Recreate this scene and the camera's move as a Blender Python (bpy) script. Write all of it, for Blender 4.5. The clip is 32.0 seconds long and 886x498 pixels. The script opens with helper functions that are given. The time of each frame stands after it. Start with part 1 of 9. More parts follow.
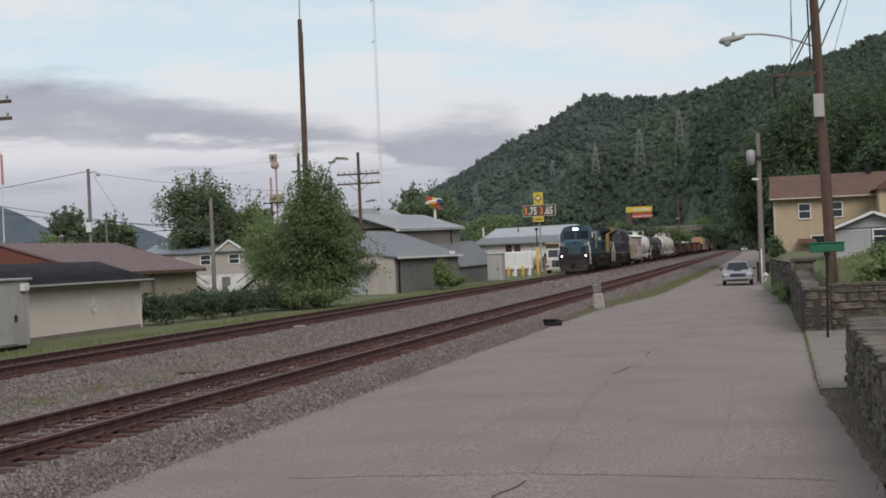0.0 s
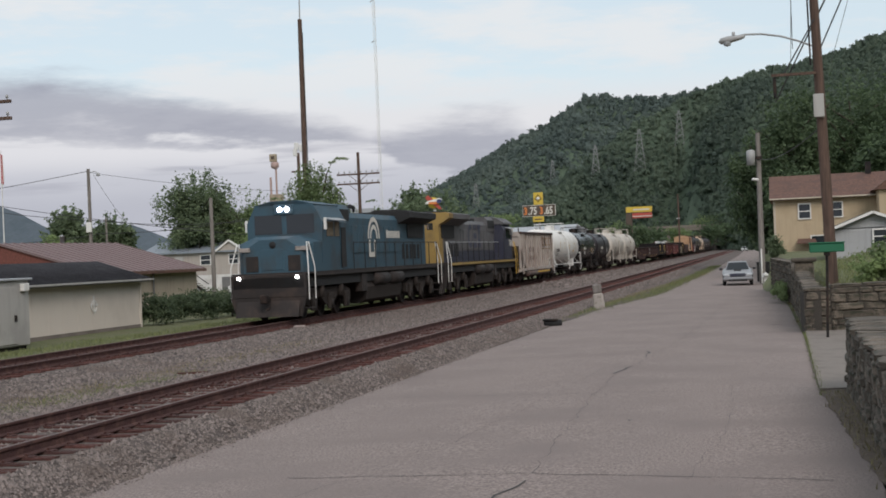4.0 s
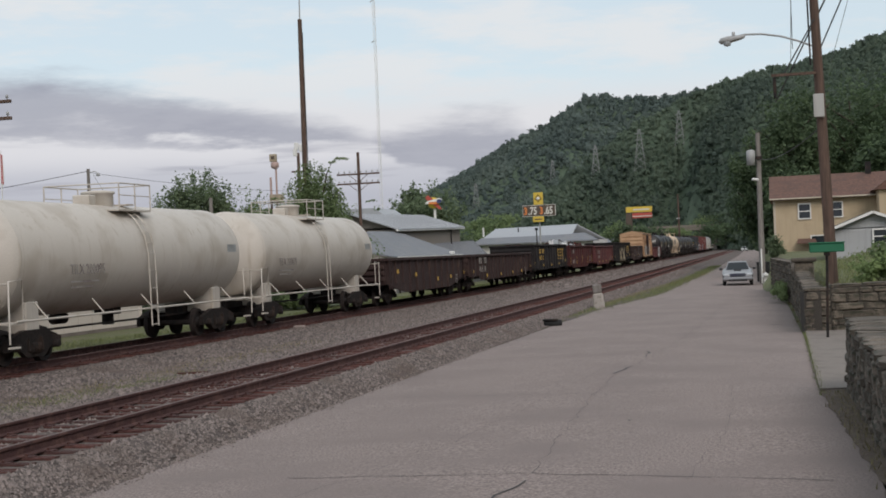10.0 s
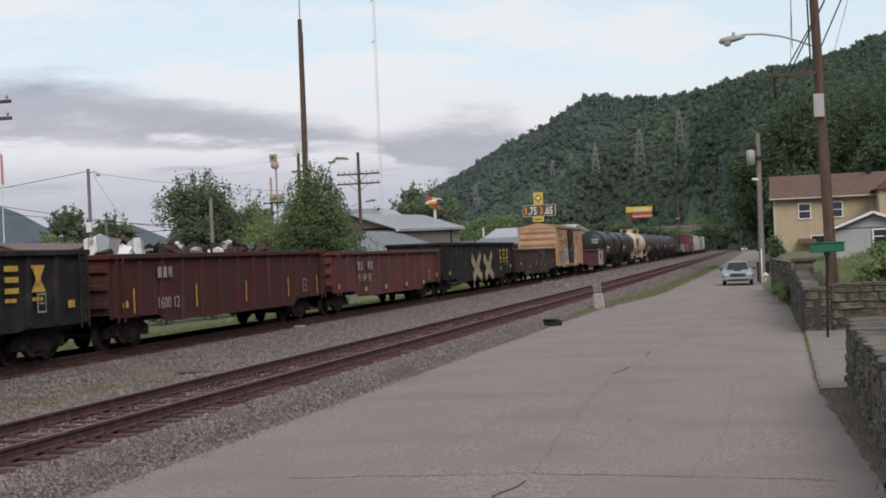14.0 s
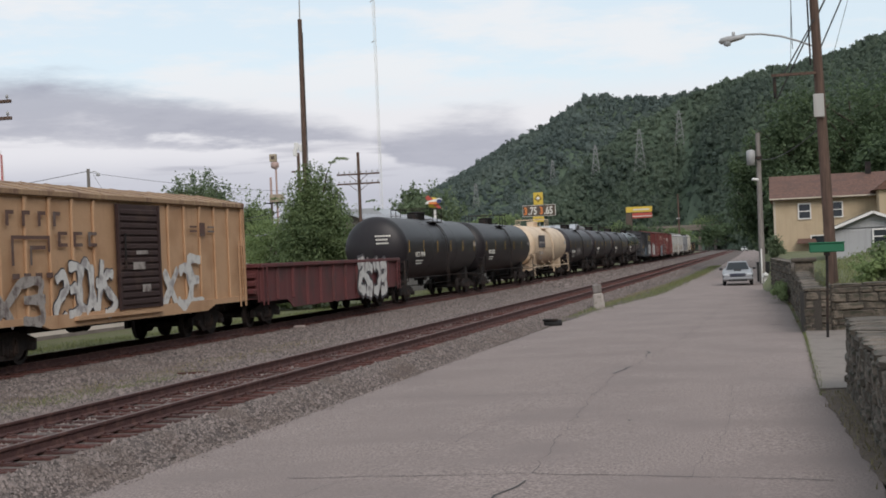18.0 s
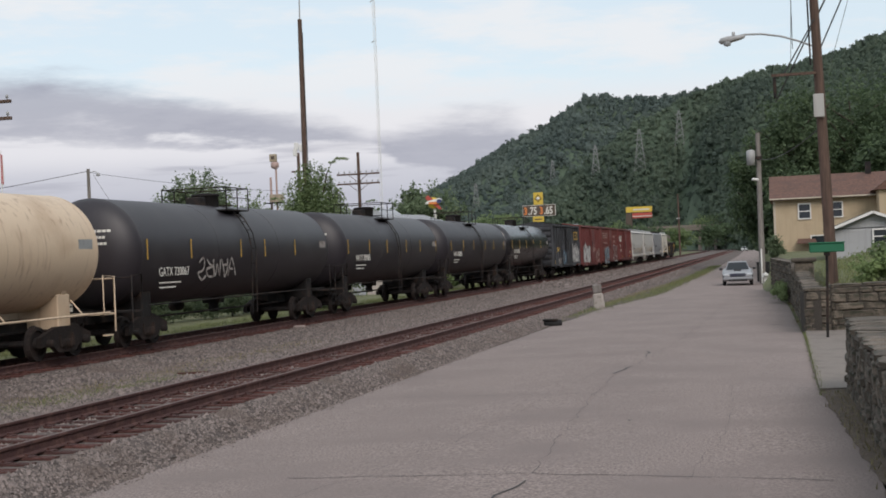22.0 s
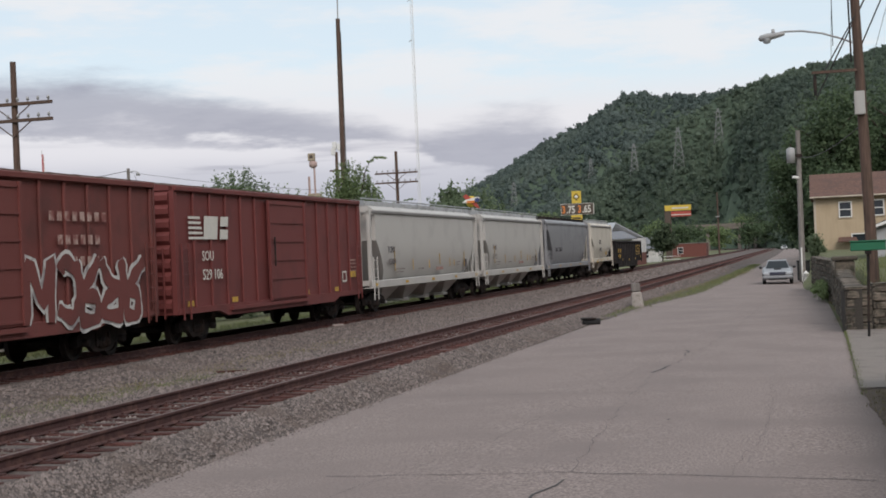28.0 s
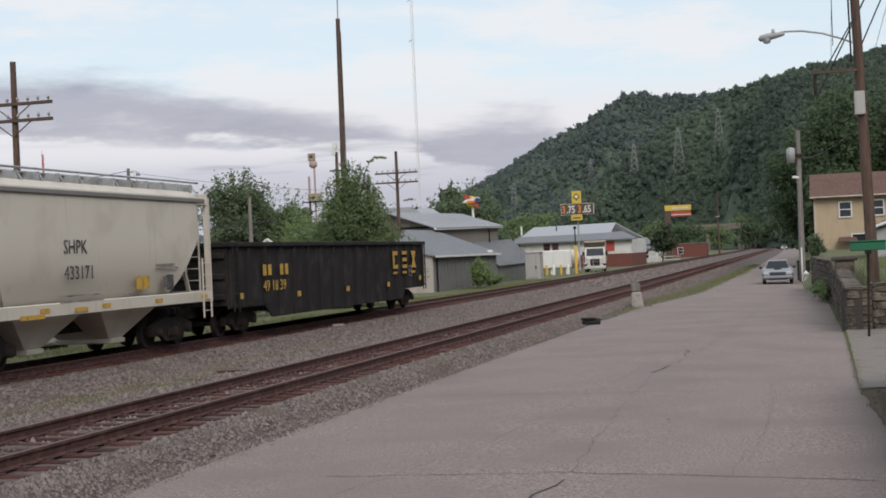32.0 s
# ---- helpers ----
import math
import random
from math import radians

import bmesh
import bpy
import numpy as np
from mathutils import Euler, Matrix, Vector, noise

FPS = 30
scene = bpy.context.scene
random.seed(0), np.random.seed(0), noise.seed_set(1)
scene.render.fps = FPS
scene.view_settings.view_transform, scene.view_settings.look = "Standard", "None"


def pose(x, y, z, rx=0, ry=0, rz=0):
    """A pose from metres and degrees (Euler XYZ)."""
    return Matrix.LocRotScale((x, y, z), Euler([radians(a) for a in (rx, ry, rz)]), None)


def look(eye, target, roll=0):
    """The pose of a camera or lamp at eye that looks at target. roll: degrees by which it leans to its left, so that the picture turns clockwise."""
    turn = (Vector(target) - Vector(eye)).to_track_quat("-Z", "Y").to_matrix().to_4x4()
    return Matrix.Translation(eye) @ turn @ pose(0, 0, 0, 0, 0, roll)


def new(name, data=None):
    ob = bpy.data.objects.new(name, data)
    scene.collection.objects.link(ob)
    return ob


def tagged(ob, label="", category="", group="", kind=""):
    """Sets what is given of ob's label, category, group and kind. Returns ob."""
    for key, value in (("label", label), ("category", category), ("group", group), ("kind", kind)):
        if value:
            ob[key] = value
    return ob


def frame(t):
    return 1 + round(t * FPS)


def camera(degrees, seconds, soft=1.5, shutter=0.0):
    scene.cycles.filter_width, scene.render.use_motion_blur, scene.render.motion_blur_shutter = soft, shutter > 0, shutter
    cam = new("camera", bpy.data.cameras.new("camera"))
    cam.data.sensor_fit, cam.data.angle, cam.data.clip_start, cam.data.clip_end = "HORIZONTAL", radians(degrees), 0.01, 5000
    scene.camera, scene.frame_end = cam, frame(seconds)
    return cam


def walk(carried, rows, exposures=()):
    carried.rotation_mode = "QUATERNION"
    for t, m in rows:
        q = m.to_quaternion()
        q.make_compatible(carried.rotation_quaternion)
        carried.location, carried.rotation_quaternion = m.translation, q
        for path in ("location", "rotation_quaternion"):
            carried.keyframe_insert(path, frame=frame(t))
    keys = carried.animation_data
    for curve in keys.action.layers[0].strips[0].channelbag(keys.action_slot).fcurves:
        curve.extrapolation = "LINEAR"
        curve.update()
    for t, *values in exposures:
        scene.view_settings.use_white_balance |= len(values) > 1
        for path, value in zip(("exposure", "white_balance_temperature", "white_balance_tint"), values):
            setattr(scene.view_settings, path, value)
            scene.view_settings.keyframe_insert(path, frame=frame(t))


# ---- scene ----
# The camera stands on the verge and pans a little to the left once.
cam = camera(34.92, 32.0, soft=1.75)
EYE = Vector((0.0, 0.0, 2.62))


def aim(share):
    """The camera's pose, from its first view (0) to the one after the pan (1)."""
    yaw, pitch = radians(13.719 + 1.547 * share), radians(0.274 + 0.016 * share)
    way = Vector((-math.sin(yaw) * math.cos(pitch), math.cos(yaw) * math.cos(pitch), math.sin(pitch)))
    return look(EYE, EYE + way * 100, -2.433 - 0.049 * share)


walk(cam, [(0, aim(0)), (22.5, aim(0)), (22.75, aim(0.06)), (23.0, aim(0.24)), (23.25, aim(0.48)), (23.5, aim(0.72)),
           (23.75, aim(0.93)), (24.0, aim(1)), (32.0, aim(1))],
     [(0, 0.0, 6500, 11.2), (2, 0.06, 6500, 11.2), (6, 0.04, 6500, 11.5), (8, 0.12, 6500, 11.7), (9, 0.12, 6500, 11.7), (10, 0.0, 6500, 11.3), (13, 0.12, 6500, 11.9), (18, 0.15, 6500, 12.3), (19, 0.06, 6500, 11.9),
      (21, 0.11, 6500, 12.3), (22, 0.13, 6500, 12.3), (23, 0.06, 6500, 11.9), (25, 0.10, 6500, 12.5), (27.5, 0.05, 6500, 12.5), (28, 0.12, 6500, 12.7), (29, 0.06, 6500, 12.3), (30, 0.02, 6500, 12.3), (32, 0.14, 6500, 12.5)])

# ---- sky and sun: an overcast evening ----
SUN_HIGH, SUN_ROUND = radians(38), radians(150)
world = bpy.data.worlds.new("sky")
scene.world = world
world.use_nodes = True
wn = world.node_tree.nodes
wl = world.node_tree.links
wn.clear()


def wnode(kind, **values):
    n = wn.new(kind)
    for key, value in values.items():
        n.inputs[key].default_value = value
    return n


def wramp(fac, stops, ease="EASE"):
    r = wn.new("ShaderNodeValToRGB")
    r.color_ramp.interpolation = ease
    while len(r.color_ramp.elements) < len(stops):
        r.color_ramp.elements.new(0.5)
    for e, (p, c) in zip(r.color_ramp.elements, stops):
        e.position, e.color = p, (*c, 1) if len(c) == 3 else (c[0], c[0], c[0], 1)
    wl.new(fac, r.inputs[0])
    return r.outputs[0]


def wmix(fac, a, b):
    m = wn.new("ShaderNodeMix")
    m.data_type = "RGBA"
    wl.new(fac, m.inputs[0])
    wl.new(a, m.inputs[6])
    wl.new(b, m.inputs[7])
    return m.outputs[2]


sky = wn.new("ShaderNodeTexSky")
sky.sky_type, sky.sun_disc, sky.sun_elevation, sky.sun_rotation = "NISHITA", False, SUN_HIGH, SUN_ROUND
coords = wn.new("ShaderNodeTexCoord")
sep = wn.new("ShaderNodeSeparateXYZ")
wl.new(coords.outputs["Generated"], sep.inputs[0])
stretch = wn.new("ShaderNodeMapping")
stretch.inputs["Scale"].default_value = (3.0, 3.0, 14.0)
wl.new(coords.outputs["Generated"], stretch.inputs[0])
soft_noise = wnode("ShaderNodeTexNoise", Scale=1.25, Detail=5.0, Roughness=0.55)
wl.new(stretch.outputs[0], soft_noise.inputs["Vector"])
fine_noise = wnode("ShaderNodeTexNoise", Scale=3.2, Detail=9.0, Roughness=0.62)
wl.new(stretch.outputs[0], fine_noise.inputs["Vector"])


def wmath(op, a, b=0.0, c=0.0):
    m = wn.new("ShaderNodeMath")
    m.operation = op
    for k, value in enumerate((a, b, c)):
        if hasattr(value, "is_output"):
            wl.new(value, m.inputs[k])
        else:
            m.inputs[k].default_value = value
    return m.outputs[0]


def wstep(value, lo, hi):
    """A soft step from 0 at lo to 1 at hi."""
    m = wn.new("ShaderNodeMapRange")
    m.interpolation_type = "SMOOTHSTEP"
    for k, v in ((0, value), (1, lo), (2, hi)):
        if hasattr(v, "is_output"):
            wl.new(v, m.inputs[k])
        else:
            m.inputs[k].default_value = v
    return m.outputs[0]


high, around = sep.outputs["Z"], wstep(wmath("ARCTAN2", sep.outputs["X"], sep.outputs["Y"]), -0.6, 0.1)
around.node.interpolation_type = "LINEAR"
soft, fine = wmath("SUBTRACT", soft_noise.outputs[0], 0.5), wmath("SUBTRACT", fine_noise.outputs[0], 0.5)
wavy = wmath("ADD", wmath("MULTIPLY_ADD", soft, 0.030, high), wmath("MULTIPLY", fine, 0.046))
# the grey cloud bank: its upper and lower edge round the sky
edge_top = wramp(around, [(0.0, (0.125,)), (0.14, (0.123,)), (0.25, (0.113,)), (0.33, (0.106,)), (0.415, (0.093,)), (0.445, (0.082,)), (0.53, (0.094,)), (0.585, (0.093,)), (0.63, (0.075,)), (0.67, (0.035,)), (1.0, (0.035,))], "LINEAR")
edge_low = wramp(around, [(0.0, (0.083,)), (0.16, (0.083,)), (0.29, (0.076,)), (0.39, (0.078,)), (0.445, (0.078,)), (0.475, (0.062,)), (0.53, (0.056,)), (0.62, (0.045,)), (1.0, (0.045,))], "LINEAR")
bank = wmath("MULTIPLY", wstep(wavy, edge_low, wmath("ADD", edge_low, 0.008)), wmath("SUBTRACT", 1.0, wstep(wavy, wmath("SUBTRACT", edge_top, 0.010), wmath("ADD", edge_top, 0.016))))
# thin streaks below the bank, pale veil above it
thin_map = wn.new("ShaderNodeMapping")
thin_map.inputs["Scale"].default_value = (5.0, 5.0, 60.0)
wl.new(coords.outputs["Generated"], thin_map.inputs[0])
thin_noise = wnode("ShaderNodeTexNoise", Scale=1.6, Detail=4.0, Roughness=0.5)
wl.new(thin_map.outputs[0], thin_noise.inputs["Vector"])
thin = wmath("MULTIPLY", wstep(thin_noise.outputs[0], 0.52, 0.66), wmath("MULTIPLY", wstep(high, 0.045, 0.06), wmath("SUBTRACT", 1.0, wstep(high, 0.078, 0.09))))
low_sky = wramp(wmath("MULTIPLY_ADD", soft, 0.02, high), [(0.0, (0.46, 0.48, 0.54)), (0.040, (0.47, 0.485, 0.545)), (0.060, (0.54, 0.555, 0.61)), (0.078, (0.71, 0.715, 0.745)), (0.10, (0.74, 0.75, 0.77)), (0.14, (0.77, 0.79, 0.80)), (0.5, (0.80, 0.83, 0.845)), (1.0, (0.78, 0.82, 0.85))])
grey = wn.new("ShaderNodeRGB")
grey.outputs[0].default_value = (0.375, 0.385, 0.445, 1)
pale = wramp(fine_noise.outputs[0], [(0.30, (0.345, 0.36, 0.425)), (0.50, (0.40, 0.415, 0.475)), (0.74, (0.56, 0.57, 0.615))])
veil = wstep(wmath("ADD", fine_noise.outputs[0], wmath("MULTIPLY", soft, 0.7)), 0.40, 0.66)
blue = wnode("ShaderNodeMix")
blue.data_type = "RGBA"
blue.inputs[0].default_value = 0.76
sky_scaled = wn.new("ShaderNodeMix")
sky_scaled.data_type, sky_scaled.blend_type = "RGBA", "MULTIPLY"
sky_scaled.inputs[0].default_value = 1.0
wl.new(sky.outputs[0], sky_scaled.inputs[6])
sky_scaled.inputs[7].default_value = (0.13, 0.13, 0.13, 1)
wl.new(sky_scaled.outputs[2], blue.inputs[6])
blue.inputs[7].default_value = (0.675, 0.775, 0.815, 1)
gate = wmath("MULTIPLY", wstep(high, 0.095, 0.13), wmath("MULTIPLY_ADD", veil, -0.8, 0.97))
final = wmix(gate, low_sky, blue.outputs[2])
final = wmix(wmath("MULTIPLY", thin, 0.6), final, grey.outputs[0])
final = wmix(wmath("MULTIPLY", bank, 0.92), final, pale)
back = wnode("ShaderNodeBackground", Strength=1.0)
wl.new(final, back.inputs[0])
wout = wn.new("ShaderNodeOutputWorld")
wl.new(back.outputs[0], wout.inputs[0])

sun = new("sun", bpy.data.lights.new("sun", "SUN"))
sun.data.energy, sun.data.angle, sun.data.color = 1.6, radians(30), (1.0, 0.92, 0.845)
sun.matrix_world = look((0, 0, 50), Vector((0, 0, 50)) - Vector((math.sin(SUN_ROUND), math.cos(SUN_ROUND), math.tan(SUN_HIGH))))
scene.view_settings.exposure = 0.0

# ---- materials ----
def material(name, colour, rough=0.7, metal=0.0, spots=None, spot_size=3.0, spot_cut=(0.5, 0.65), grain=0.15, grain_size=40.0,
             bump=0.1, bump_size=30.0, streaks=None, streak_cut=(0.5, 0.75), vary=0.0, stretch=(1, 1, 1), spec=0.5, where="Object", sheen=None):
    """A surface with fine grain, stains of a second colour, upright streaks of a third and a little relief."""
    m = bpy.data.materials.new(name)
    m.use_nodes = True
    n, l = m.node_tree.nodes, m.node_tree.links
    b = n["Principled BSDF"]
    b.inputs["Roughness"].default_value, b.inputs["Metallic"].default_value = rough, metal
    b.inputs["Specular IOR Level"].default_value = spec
    tc = n.new("ShaderNodeTexCoord")
    mp = n.new("ShaderNodeMapping")
    mp.inputs["Scale"].default_value = stretch
    l.new(tc.outputs[where], mp.inputs[0])

    def noise_of(size, detail=4.0, src=mp.outputs[0]):
        t = n.new("ShaderNodeTexNoise")
        t.inputs["Scale"].default_value, t.inputs["Detail"].default_value = size, detail
        l.new(src, t.inputs["Vector"])
        return t.outputs[0]

    def ramp(fac, lo, hi):
        r = n.new("ShaderNodeMapRange")
        r.inputs[1].default_value, r.inputs[2].default_value = lo, hi
        l.new(fac, r.inputs[0])
        return r.outputs[0]

    def mix(fac, a, c, mode="MIX"):
        x = n.new("ShaderNodeMix")
        x.data_type, x.blend_type = "RGBA", mode
        for socket, value in ((x.inputs[0], fac), (x.inputs[6], a), (x.inputs[7], c)):
            if hasattr(value, "is_output"):
                l.new(value, socket)
            else:
                socket.default_value = value if isinstance(value, (float, int)) else (*value, 1)
        return x.outputs[2]

    col = colour
    g = noise_of(grain_size, 6.0)
    lighter, darker = tuple(min(1, c * (1 + grain)) for c in colour), tuple(c * (1 - grain) for c in colour)
    col = mix(ramp(g, 0.3, 0.7), darker, lighter)
    if vary:
        info = n.new("ShaderNodeObjectInfo")
        geo = n.new("ShaderNodeNewGeometry")
        add = n.new("ShaderNodeMath")
        l.new(info.outputs["Random"], add.inputs[0])
        l.new(geo.outputs["Random Per Island"], add.inputs[1])
        wrap = n.new("ShaderNodeMath")
        wrap.operation = "FRACT"
        l.new(add.outputs[0], wrap.inputs[0])
        hsv = n.new("ShaderNodeHueSaturation")
        l.new(col, hsv.inputs["Color"])
        r = n.new("ShaderNodeMapRange")
        r.inputs[3].default_value, r.inputs[4].default_value = 1 - vary, 1 + vary
        l.new(wrap.outputs[0], r.inputs[0])
        l.new(r.outputs[0], hsv.inputs["Value"])
        col = hsv.outputs[0]
    if spots:
        col = mix(ramp(noise_of(spot_size, 5.0), *spot_cut), col, spots)
    if streaks:
        mp2 = n.new("ShaderNodeMapping")
        mp2.inputs["Scale"].default_value = (6.0, 6.0, 0.35)
        l.new(tc.outputs[where], mp2.inputs[0])
        col = mix(ramp(noise_of(1.0, 4.0, mp2.outputs[0]), *streak_cut), col, streaks)
    l.new(col, b.inputs["Base Color"])
    if bump:
        bp = n.new("ShaderNodeBump")
        bp.inputs["Strength"].default_value, bp.inputs["Distance"].default_value = min(1, bump * 2), 0.02
        l.new(noise_of(bump_size, 6.0), bp.inputs["Height"])
        l.new(bp.outputs[0], b.inputs["Normal"])
    return m


def glow(name, colour, power):
    m = bpy.data.materials.new(name)
    m.use_nodes = True
    b = m.node_tree.nodes["Principled BSDF"]
    b.inputs["Base Color"].default_value = (*colour, 1)
    b.inputs["Emission Color"].default_value, b.inputs["Emission Strength"].default_value = (*colour, 1), power
    return m


def foliage(name, dark, light, through_light=0.35, patch=0.35, single=0.55):
    """Leaves: colour varies from clump to clump, and some light passes."""
    m = bpy.data.materials.new(name)
    m.use_nodes = True
    n, l = m.node_tree.nodes, m.node_tree.links
    b = n["Principled BSDF"]
    b.inputs["Roughness"].default_value, b.inputs["Specular IOR Level"].default_value = 0.65, 0.25
    geo = n.new("ShaderNodeNewGeometry")
    tc = n.new("ShaderNodeTexCoord")
    t = n.new("ShaderNodeTexNoise")
    t.inputs["Scale"].default_value = patch
    l.new(tc.outputs["Object"], t.inputs["Vector"])
    add = n.new("ShaderNodeMath")
    add.operation = "MULTIPLY_ADD"
    l.new(geo.outputs["Random Per Island"], add.inputs[0])
    add.inputs[1].default_value = single
    half = n.new("ShaderNodeMapRange")
    half.inputs[1].default_value, half.inputs[2].default_value, half.inputs[4].default_value = 0.35, 0.65, 1.0 - single
    l.new(t.outputs[0], half.inputs[0])
    l.new(half.outputs[0], add.inputs[2])
    x = n.new("ShaderNodeMix")
    x.data_type = "RGBA"
    l.new(add.outputs[0], x.inputs[0])
    x.inputs[6].default_value, x.inputs[7].default_value = (*dark, 1), (*light, 1)
    l.new(x.outputs[2], b.inputs["Base Color"])
    tr = n.new("ShaderNodeBsdfTranslucent")
    l.new(x.outputs[2], tr.inputs[0])
    ms = n.new("ShaderNodeMixShader")
    ms.inputs[0].default_value = through_light
    l.new(b.outputs[0], ms.inputs[1])
    l.new(tr.outputs[0], ms.inputs[2])
    l.new(ms.outputs[0], n["Material Output"].inputs[0])
    return m


def glass(name, tint=(0.02, 0.025, 0.03)):
    m = bpy.data.materials.new(name)
    m.use_nodes = True
    b = m.node_tree.nodes["Principled BSDF"]
    b.inputs["Base Color"].default_value, b.inputs["Roughness"].default_value = (*tint, 1), 0.06
    b.inputs["Specular IOR Level"].default_value = 0.7
    return m


RUST = (0.055, 0.026, 0.018)
MAT = {}


def mat(key, *a, **k):
    MAT[key] = material(key, *a, **k)


mat("asphalt", (0.246, 0.197, 0.181), 0.92, spots=(0.212, 0.170, 0.158), spot_size=0.45, spot_cut=(0.42, 0.66), grain=0.5, grain_size=30, bump=0.5, bump_size=45)
mat("tar", (0.035, 0.033, 0.033), 0.8, grain=0.3)
mat("concrete", (0.200, 0.170, 0.150), 0.9, spots=(0.160, 0.135, 0.118), spot_size=1.5, grain=0.15, bump=0.3)
mat("whitewash", (0.37, 0.335, 0.305), 0.9, spots=(0.25, 0.22, 0.195), spot_size=6, grain=0.15, bump=0.4)
mat("ballast", (0.100, 0.078, 0.070), 0.95, spots=(0.098, 0.066, 0.057), spot_size=0.9, spot_cut=(0.5, 0.75), grain=0.45, grain_size=14, bump=0.9, bump_size=11)
mat("stone_chip", (0.158, 0.128, 0.117), 0.9, vary=0.62, grain=0.25, spots=(0.12, 0.09, 0.075), spot_size=0.9, spot_cut=(0.52, 0.75), where="Object")
mat("tie_wood", (0.092, 0.034, 0.028), 0.95, spots=(0.105, 0.062, 0.05), spot_size=5, spot_cut=(0.55, 0.75), grain=0.4, grain_size=9, vary=0.35, stretch=(1, 9, 9), bump=0.5)
mat("rail_rust", (0.062, 0.026, 0.024), 0.9, spots=(0.105, 0.050, 0.041), spot_size=6, grain=0.25, bump=0.3)
mat("rail_head", (0.13, 0.085, 0.075), 0.6, metal=0.2, grain=0.2, bump=0)
mat("earth", (0.11, 0.09, 0.065), 0.95, spots=(0.06, 0.085, 0.03), spot_size=0.25, spot_cut=(0.42, 0.6), grain=0.3, grain_size=5, bump=0.5)
mat("grass", (0.108, 0.118, 0.052), 0.95, spots=(0.14, 0.128, 0.075), spot_size=0.7, spot_cut=(0.5, 0.75), grain=0.3, grain_size=25, bump=0.6)
mat("blade", (0.145, 0.165, 0.066), 0.85, vary=0.45, grain=0.2, bump=0)
mat("dry_blade", (0.19, 0.165, 0.085), 0.9, vary=0.4, grain=0.2, bump=0)
mat("fieldstone", (0.120, 0.098, 0.079), 0.95, spots=(0.040, 0.040, 0.028), spot_size=2.2, spot_cut=(0.45, 0.65), vary=0.4, grain=0.3, grain_size=12, bump=0.8, bump_size=9)
mat("mortar", (0.05, 0.043, 0.037), 0.95, grain=0.3, bump=0.6)
mat("pole_wood", (0.105, 0.066, 0.05), 0.9, streaks=(0.05, 0.034, 0.028), grain=0.3, grain_size=20, stretch=(1, 1, 0.1), bump=0.4)
mat("pole_grey", (0.21, 0.19, 0.175), 0.9, streaks=(0.12, 0.105, 0.095), grain=0.25, grain_size=20, stretch=(1, 1, 0.1), bump=0.4)
mat("wire", (0.03, 0.03, 0.032), 0.6, bump=0)
mat("galvanised", (0.42, 0.43, 0.44), 0.5, metal=0.5, grain=0.12, spots=(0.3, 0.3, 0.3), spot_size=2)
mat("lamp_grey", (0.33, 0.33, 0.33), 0.5, grain=0.1)
mat("dark_steel", (0.018, 0.016, 0.016), 0.8, spec=0.25, spots=(0.045, 0.03, 0.024), spot_size=2.5, grain=0.3, bump=0.3)
mat("truck_steel", (0.021, 0.0165, 0.0155), 0.9, spec=0.25, spots=(0.042, 0.028, 0.023), spot_size=2.0, grain=0.35, grain_size=18, bump=0.3)
mat("wheel_steel", (0.032, 0.024, 0.022), 0.75, spec=0.3, spots=(0.018, 0.015, 0.015), spot_size=4, grain=0.25)
mat("tread", (0.35, 0.33, 0.32), 0.35, metal=0.8, bump=0)
mat("bark", (0.07, 0.055, 0.042), 0.95, grain=0.4, grain_size=8, stretch=(1, 1, 0.2), bump=0.8)
MAT["leaf_bush"] = foliage("leaf_bush", (0.095, 0.14, 0.066), (0.26, 0.33, 0.155), 0.5)
MAT["leaf_hedge"] = foliage("leaf_hedge", (0.05, 0.075, 0.045), (0.125, 0.16, 0.088), 0.45)
MAT["leaf_tree"] = foliage("leaf_tree", (0.085, 0.118, 0.07), (0.23, 0.29, 0.165), 0.5)
MAT["leaf_light"] = foliage("leaf_light", (0.13, 0.185, 0.08), (0.32, 0.40, 0.17), 0.5)
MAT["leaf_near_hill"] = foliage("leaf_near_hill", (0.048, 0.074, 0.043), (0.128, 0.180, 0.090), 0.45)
# hillside leaves carry distance haze in their colour: bluer, paler with distance
MAT["leaf_hazy_hill"] = foliage("leaf_hazy_hill", (0.064, 0.090, 0.074), (0.128, 0.170, 0.118), 0.35, 0.022, 0.28)
MAT["leaf_hazy_far_hill"] = foliage("leaf_hazy_far_hill", (0.072, 0.100, 0.094), (0.130, 0.165, 0.142), 0.3, 0.02, 0.28)
# woods of the horizon ridge, with the blue of the air painted in
mat("far_ridge_haze", (0.075, 0.095, 0.115), 0.95, spots=(0.055, 0.075, 0.09), spot_size=0.02, grain=0.12, grain_size=0.2, bump=0)
mat("leaf_litter", (0.085, 0.062, 0.045), 0.95, spots=(0.13, 0.10, 0.075), spot_size=5.0, spot_cut=(0.5, 0.7), grain=0.4, grain_size=22, bump=0.8, bump_size=18)
mat("hill_floor", (0.062, 0.090, 0.058), 0.95, grain=0.3, grain_size=0.3, bump=0)
MAT["window_glass"] = glass("window_glass")
mat("white_paint", (0.72, 0.71, 0.69), 0.6, streaks=(0.5, 0.48, 0.45), streak_cut=(0.55, 0.9), grain=0.05)
mat("cream_lettering", (0.62, 0.6, 0.55), 0.7, grain=0.12)
mat("yellow_mark", (0.55, 0.33, 0.05), 0.6, grain=0.15, spots=(0.3, 0.2, 0.06), spot_size=5)
mat("black_paint", (0.017, 0.016, 0.017), 0.45, grain=0.2, bump=0.05)
